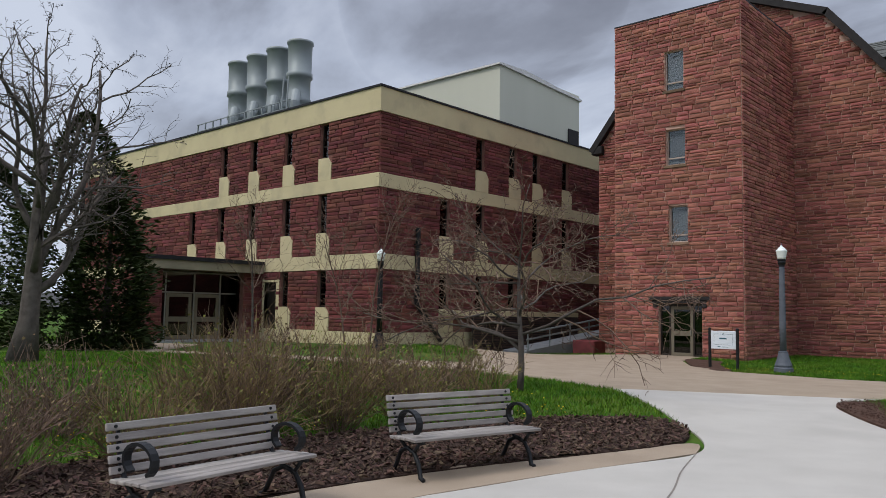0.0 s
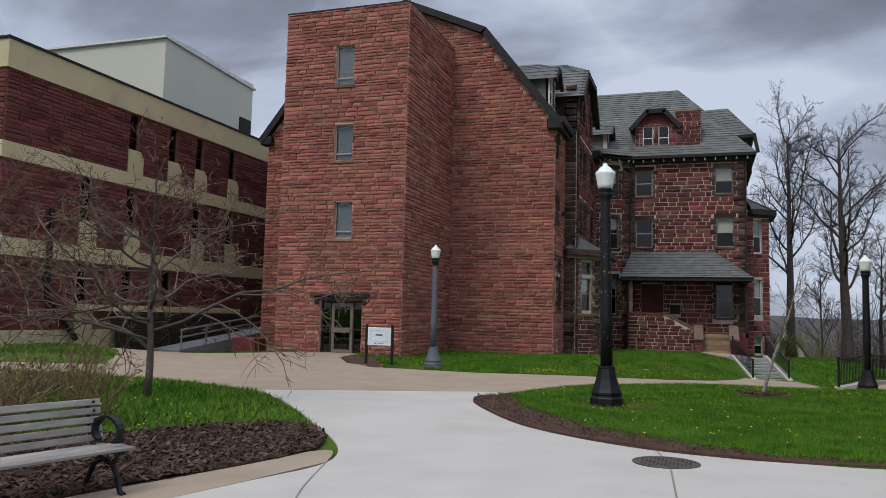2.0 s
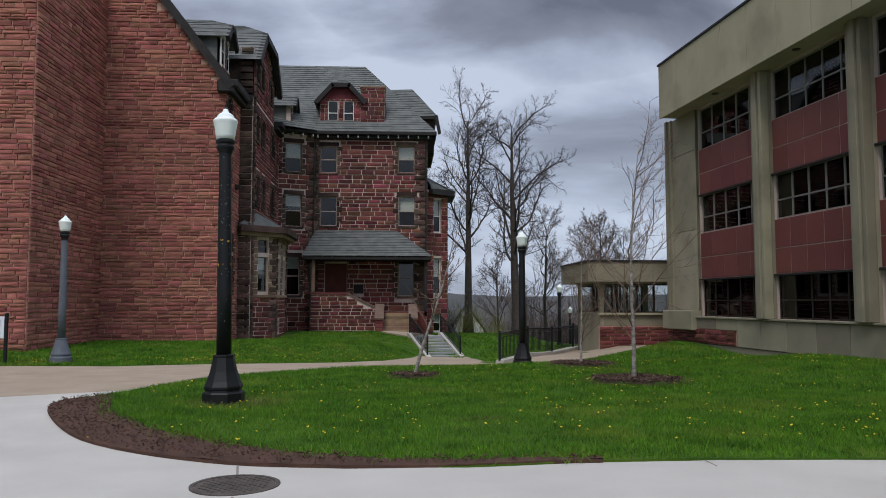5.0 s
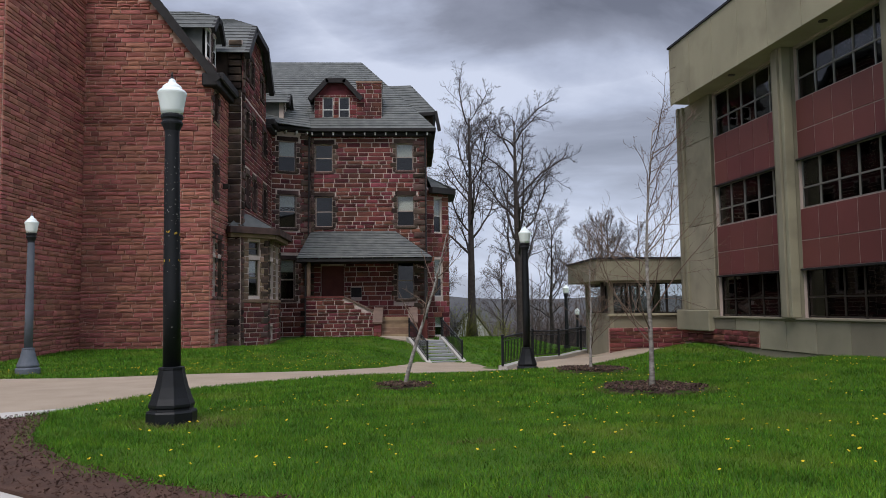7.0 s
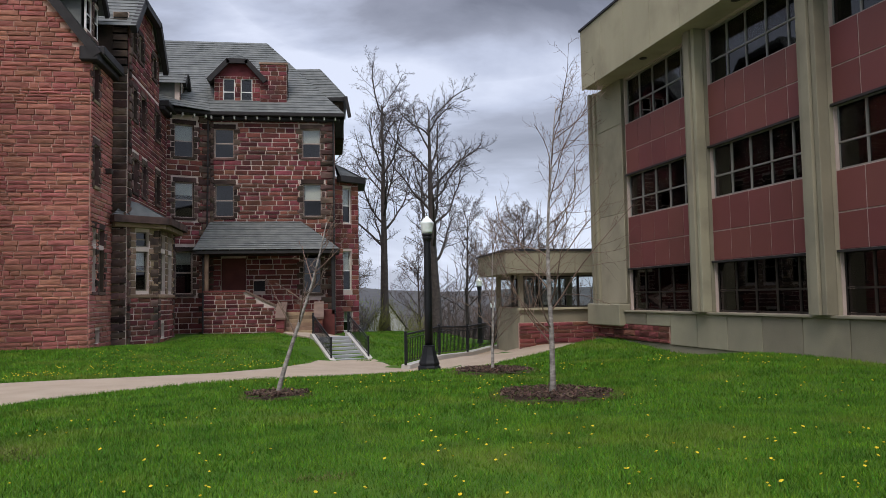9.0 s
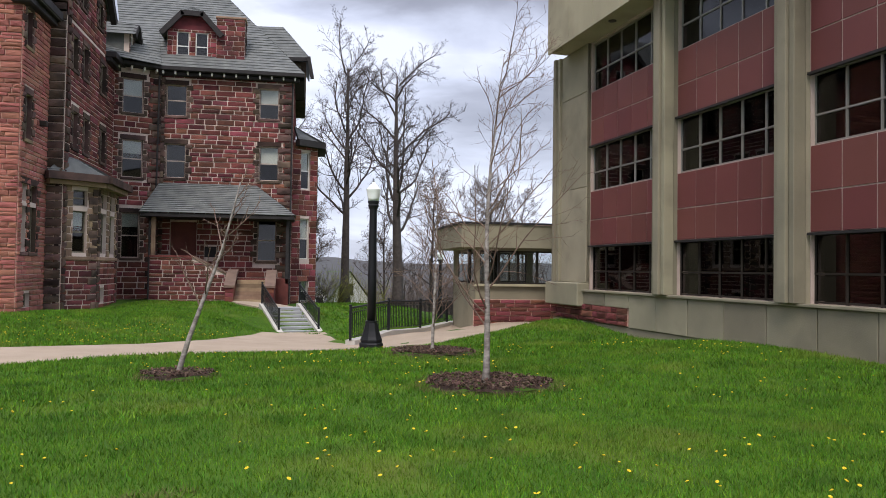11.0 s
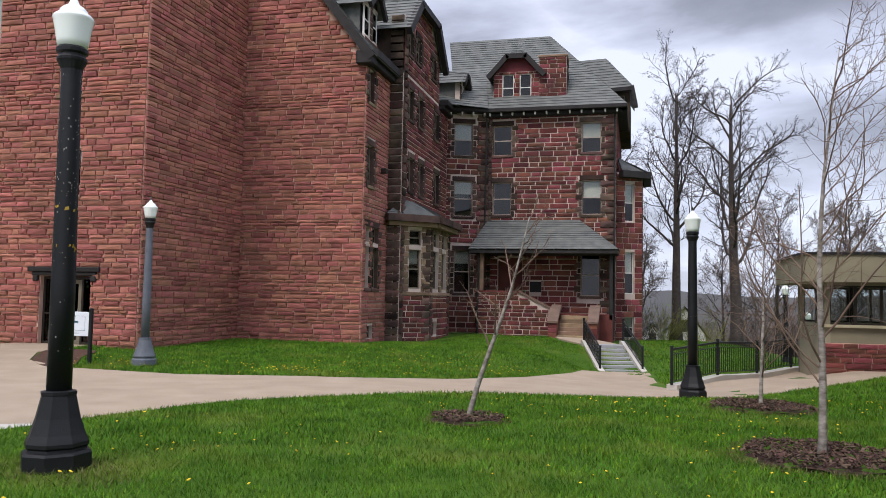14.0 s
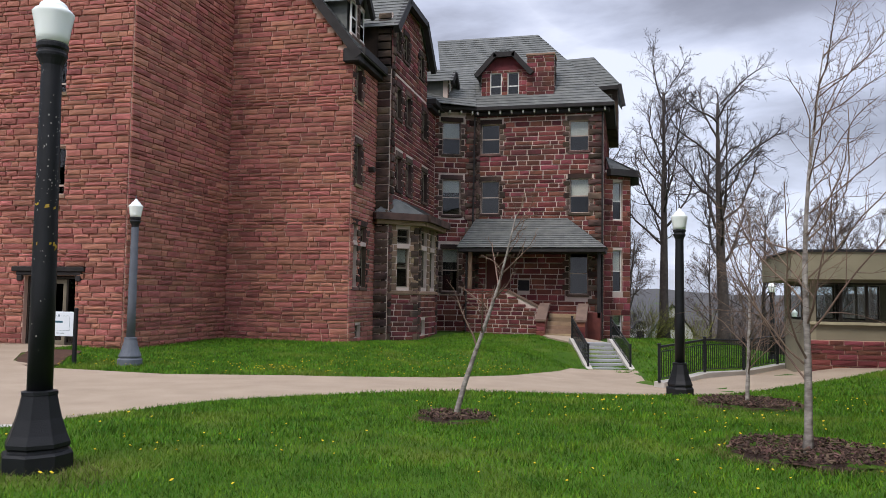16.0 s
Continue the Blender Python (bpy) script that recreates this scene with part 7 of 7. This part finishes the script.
hm_.f = [(j * len(hx) + i, j * len(hx) + i + 1, (j + 1) * len(hx) + i + 1, (j + 1) * len(hx) + i) for j in range(len(hy) - 1) for i in range(len(hx) - 1)]
tagged(part("backdrop_hills", hm_, M_HILL, smooth=True), "hazy wooded valley and low hills", "hills", kind="structure")

# ---- mulch rings, chips, grass, dandelions ----
def ring(cx, cy, rad, seed):
    r = random.Random(seed)
    poly = [(cx + rad * (1 + 0.07 * math.sin(3 * a + seed) + r.uniform(-0.03, 0.03)) * math.cos(a), cy + rad * 0.95 * (1 + r.uniform(-0.03, 0.03)) * math.sin(a)) for a in [i * math.pi / 16 for i in range(32)]]
    return poly


RINGS = [(ring(3.5, 21.95, 0.54, 1), "around the leaning young tree"), (ring(8.05, 20.6, 0.92, 2), "around the pale birch"), (ring(8.05, 25.3, 0.84, 3), "around the small birch sapling")]
for poly, where in RINGS:
    tagged(sheet("mulch_ring", poly, M_MULCH, 0.055, 0.08, rough=0.06), "mound of dark bark mulch " + where, "mulch", kind="structure")


def scatter(polys, density, seed, holes=()):
    """Random points inside outlines and outside others."""
    rs = np.random.RandomState(seed)
    out = []
    for poly, dens in zip(polys, density):
        xs, ys = [p[0] for p in poly], [p[1] for p in poly]
        n = int((max(xs) - min(xs)) * (max(ys) - min(ys)) * dens)
        x, y = rs.uniform(min(xs), max(xs), n), rs.uniform(min(ys), max(ys), n)
        ok = inside(poly, x, y)
        for h in holes:
            ok &= ~inside(h, x, y)
        out.append(np.stack([x[ok], y[ok]], 1))
    return np.concatenate(out)


def blades(name, pts, material, lo, hi, lift, seed, width=0.006, label="", lean=0.5):
    rs = np.random.RandomState(seed)
    n = len(pts)
    z = ground_z(pts[:, 0], pts[:, 1]) + lift
    a = rs.uniform(0, 2 * np.pi, n)
    h = rs.uniform(lo, hi, n)
    w = width * rs.uniform(0.7, 1.5, n)
    le = rs.normal(0, lean, (n, 2)) * h[:, None]
    v = np.empty((n, 3, 3))
    v[:, 0] = np.stack([pts[:, 0] - np.cos(a) * w, pts[:, 1] - np.sin(a) * w, z - 0.01], 1)
    v[:, 1] = np.stack([pts[:, 0] + np.cos(a) * w, pts[:, 1] + np.sin(a) * w, z - 0.01], 1)
    v[:, 2] = np.stack([pts[:, 0] + le[:, 0], pts[:, 1] + le[:, 1], z + h], 1)
    me = bpy.data.meshes.new(name)
    me.vertices.add(3 * n)
    me.vertices.foreach_set("co", v.ravel())
    me.loops.add(3 * n)
    me.loops.foreach_set("vertex_index", np.arange(3 * n, dtype=np.int32))
    me.polygons.add(n)
    me.polygons.foreach_set("loop_start", np.arange(0, 3 * n, 3, dtype=np.int32))
    me.update(calc_edges=True)
    me.materials.append(material)
    return tagged(new(name, me), label, "grass", kind="stuff")


SOIL_RIM = rim_out + rim_in
HOLES = [SOIL_RIM] + [p for p, _ in RINGS]
NEAR = [(-3, 12), (14.6, 12), (14.6, 18.5), (-3, 18.5)]
MID = [(-3, 18.5), (14.6, 18.5), (14.2, 24.5), (-2, 24.5)]
FAR = [(-2, 24.5), (14.2, 24.5), (13.8, 33), (2, 33)]
OUT = lambda p: ~inside(EAST_LAWN, p[:, 0], p[:, 1])
for nm, box_, dens, lo, hi, wd_ in (("grass_near", NEAR, 2100, 0.025, 0.06, 0.0045), ("grass_middle", MID, 950, 0.03, 0.07, 0.007), ("grass_far", FAR, 420, 0.04, 0.09, 0.011)):
    p = scatter([box_], [dens], len(nm), HOLES)
    p = p[~OUT(p)]
    blades(nm, p, M_BLADE, lo, hi, 0.05, len(nm) + 3, wd_, "short mown green grass")
NORTH = [(-15.5, 32.6), (-10, 29.8), (-8.6, 28.1), (-5.0, 27.8), (-1.2, 29.2), (1.2, 31.3), (2.6, 34.1), (3.7, 37.8), (4.3, 41.3), (3.7, 44.2), (2.2, 45.6), (1.9, 47.5), (-1.8, 48.5), (-3.0, 43), (-4.8, 39.3), (-9.9, 39.3), (-9.9, 32.9)]
p = scatter([NORTH], [330], 31, [NORTH_BED, TAN, LAND])
blades("grass_north", p, M_BLADE, 0.04, 0.10, 0.0, 32, 0.013, "mown green grass along the hall")
WEST = [(-2.7, 12.2), (-3.7, 13.6), (-5.2, 15.2), (-7.0, 16.8), (-9.6, 17.9), (-13.5, 18.7), (-18.7, 17.1), (-25, 13.9), (-25, 2), (-7, -2), (-6.8, 4), (-6.5, 8), (-5.8, 10.5), (-4.5, 12.4)]
p = scatter([WEST], [330], 41, [BED, TAN, CONC])
blades("grass_west", p, M_BLADE, 0.04, 0.12, 0.0, 42, 0.011, "rough green grass around the shrubs")
p = scatter([[(-12, 2), (-6.6, 2), (-6.4, 9), (-5.2, 11.9), (-9, 14.5), (-13, 12)]], [80], 43, [BED, TAN, CONC])
blades("grass_dry", p, M_BLADE_OLD, 0.05, 0.16, 0.0, 44, 0.007, "dry straw-coloured grass under the shrubs", 0.7)
SLOPE = [(6.5, 41.5), (6.6, 35), (6.9, 33.5), (12.2, 42.2), (12, 50), (13, 60), (5, 60), (5.2, 46), (5.7, 39)]
p = scatter([SLOPE], [160], 45)
blades("grass_slope", p, M_BLADE, 0.05, 0.12, 0.0, 46, 0.02, "green grass bank beyond the steps")
LABG = [(-22, 33.6), (-19.8, 33.0), (-16.5, 31.6), (-16.2, 33), (-20, 38)]
LABF = [(-24.5, 24.7), (-24.5, 20), (-17.5, 24.8), (-23.8, 30), (-23.5, 33)]
p = scatter([LABG, LABF, [(-44, 11), (-26.5, 16.0), (-33.5, 18.2), (-40, 20)]], [150, 150, 90], 47)
blades("grass_lab", p, M_BLADE, 0.05, 0.14, 0.0, 48, 0.02, "grass strip along the laboratory wall")
rimp = np.array([(x + rng.gauss(0, 0.12), y + rng.gauss(0, 0.12)) for x, y in curve([(-1.75, 18.5), (-1.4, 17.6), (-0.9, 16.2), (0.3, 14.6), (1.7, 13.45), (3.2, 12.8), (5.2, 12.34)], 260, closed=False)])
blades("grass_fringe", rimp, M_BLADE, 0.04, 0.11, 0.05, 49, 0.005, "ragged fringe of grass over bare soil", 0.9)
for i, (poly, where) in enumerate(RINGS):
    cx, cy = np.mean([q[0] for q in poly]), np.mean([q[1] for q in poly])
    big = [(cx + (q[0] - cx) * 1.22, cy + (q[1] - cy) * 1.22) for q in poly]
    p = scatter([big], [900], 70 + i, [poly])
    blades("grass_ring", p, M_BLADE_OLD, 0.04, 0.09, 0.05, 75 + i, 0.006, "pale worn grass " + where, 0.8)

WORN = [(0.15, 16.6), (1.35, 16.55), (1.6, 17.0), (0.9, 17.5), (0.3, 17.7), (-0.1, 17.1)]
p = scatter([WORN], [420], 81)
blades("grass_worn", p, M_BLADE_OLD, 0.04, 0.09, 0.055, 82, 0.006, "pale worn grass around the lamp's foot", 0.9)
BARE = [(3.98, 15.25), (4.62, 15.28), (4.67, 15.55), (4.18, 15.46)]
p = scatter([BARE], [1100], 83)
blades("grass_worn", p, M_BLADE_OLD, 0.03, 0.07, 0.055, 84, 0.006, "straw-coloured bare spot in the lawn", 0.9)


def flowers(name, pts, lift, label):
    mb = Mesh()
    for x, y in pts:
        z = gz(x, y) + lift + rng.uniform(0.0, 0.05)
        s = rng.uniform(0.012, 0.021)
        tx, ty = rng.uniform(-0.4, 0.4), rng.uniform(-0.4, 0.4)
        rim = [(x + s * math.cos(a), y + s * math.sin(a), z + s * (tx * math.cos(a) + ty * math.sin(a))) for a in [i * math.pi / 3 for i in range(6)]]
        mb.add(rim + [(x, y, z + s * 0.5), (x, y, z - s * 0.7)], [(i, (i + 1) % 6, 6) for i in range(6)] + [((i + 1) % 6, i, 7) for i in range(6)])
    tagged(part(name, mb, M_YELLOW), label, "dandelions", kind="stuff")


def clumped(polys, n, seed):
    r = random.Random(seed)
    out = []
    while len(out) < n:
        poly = polys[r.randrange(len(polys))]
        xs, ys = [p[0] for p in poly], [p[1] for p in poly]
        cx, cy = r.uniform(min(xs), max(xs)), r.uniform(min(ys), max(ys))
        for _ in range(r.randrange(1, 7)):
            q = (cx + r.gauss(0, 0.5), cy + r.gauss(0, 0.4))
            if bool(inside(poly, *q)):
                out.append(q)
    return out


flowers("dandelions_east", [q for q in clumped([[(-1.2, 13.4), (14, 12.8), (14, 28), (4, 27), (-1.5, 20)]], 430, 3) if not any(bool(inside(h, *q)) for h in HOLES)], 0.085, "scattered yellow dandelions in the lawn")
flowers("dandelions_north", [q for q in clumped([[(-9.8, 28.5), (-5, 26.8), (0, 28.2), (-2, 30.5), (-9.8, 31.5)], [(-3.6, 29), (3, 31), (3.5, 37), (-4, 38)]], 380, 4) if not bool(inside(TAN, *q))], 0.07, "yellow dandelions in the grass by the tower")
flowers("dandelions_west", [q for q in clumped([[(-9.5, 3), (-7.1, 3), (-6.8, 9), (-5.0, 12.6), (-8, 14.5)]], 130, 5)], 0.06, "dandelions around the shrubs")


def chips(name, poly, n, seed, lift, material, label, size=(0.02, 0.055)):
    r = random.Random(seed)
    pts = scatter([poly], [n], seed)
    mb = Mesh()
    for x, y in pts:
        s, a, w = r.uniform(*size), r.uniform(0, 6.28), r.uniform(0.25, 0.5)
        mm = Matrix.Translation((x, y, gz(x, y) + lift + r.uniform(0, 0.03))) @ Euler((r.gauss(0, 0.5), r.gauss(0, 0.5), a)).to_matrix().to_4x4()
        mb.box(-s, s, -s * w, s * w, -0.004, 0.004, mm)
    tagged(part(name, mb, material), label, "mulch", kind="stuff")


M_CHIP = mat("bark_chip", (0.115, 0.072, 0.052), (0.045, 0.03, 0.024), 0.9, 8, 60, 0.4, vary=0.6)
chips("bark_chips", BED, 260, 5, 0.065, M_CHIP, "loose bark chips on the bed")
for i, (poly, where) in enumerate(RINGS):
    chips("bark_chips", poly, 420, 15 + i, 0.12, M_CHIP, "loose bark chips " + where, (0.015, 0.04))
chips("soil_crumbs", SOIL_RIM, 180, 25, 0.085, M_SOIL, "crumbs of bare soil", (0.008, 0.022))

# ---- stones of the large walls ----
def wide(holes):
    """Openings with room for their dressed surrounds."""
    return [(a - 0.2, b + 0.2, c - 0.12, d + 0.22) for a, b, c, d in holes]


stones(wf, m_tower, tl, -0.15, TZ, th, M_STONE, (0.11, 0.23), (0.28, 1.0), 0.062, gap=0.014, seed=101, near=(5, 3), count=290)
stones(wsd, ms, GY0 - TY, -0.15, TZ, [], M_STONE, (0.11, 0.23), (0.28, 1.0), 0.062, gap=0.014, seed=102, near=(1.5, 3), count=290)
stones(ww, mw, GY0 - TY, -0.15, TZ, [], M_STONE, (0.16, 0.3), (0.6, 1.5), 0.05, seed=103)
stones(wg, mg, gl, -0.1, 18.2, [(TX0 - GXL, TX1 - GXL, -1, TZ)], M_STONE, (0.11, 0.23), (0.28, 1.0), 0.062, gap=0.014, top=lambda s: gable_top(GXL + s) - 0.12, seed=104, near=(14, 4), count=290)
stones(wA, mA, WY1 - WY0, -0.1, 11.4, wide(hA[:2]) + hA[2:], M_STONE, (0.12, 0.24), (0.3, 0.9), 0.05, gap=0.014, seed=105, near=(1, 4), count=200)
stones(wP, mP, PY1 - PY0, -0.1, 11.6, wide(hP), M_STONE_DARK, (0.16, 0.3), (0.35, 0.9), 0.04, gap=0.018, seed=106, near=(3, 7), count=200)
stones(wP, mP, 6.0, 11.7, 15.3, wide(hP), M_STONE_DARK, (0.18, 0.3), (0.35, 0.8), 0.04, gap=0.018, top=lambda s: min(13.8 + s * 0.96, 13.8 + (6.0 - s) * 0.96, 15.2), seed=107)
stones(wB, mB, bl_, -0.2, 11.5, wide(hB[:5]) + hB[5:], M_STONE_DARK, (0.19, 0.32), (0.4, 1.0), 0.05, gap=0.022, seed=108, near=(3.3, 7), count=290)
stones(wC, mC, cl, -0.2, 11.5, wide(hC), M_STONE_DARK, (0.19, 0.32), (0.35, 0.8), 0.05, gap=0.022, seed=109, near=(1, 7), count=120)
for (z0, z1), sd in zip(LB_Z, (111, 112, 113)):
    stones(wLl, mL, LX - LXE, z0, z1, hl + apr_l, M_STONE_OLD, (0.13, 0.24), (0.4, 1.3), 0.055, seed=sd, near=(LX - LXE, z0), count=90)
    stones(wLr, mR, 20.5, z0, z1, hr + apr_r + [(4.3, 16.5, 0.7, 1.9)], M_STONE_OLD, (0.13, 0.24), (0.4, 1.3), 0.055, seed=sd + 10, near=(0, z0), count=90)
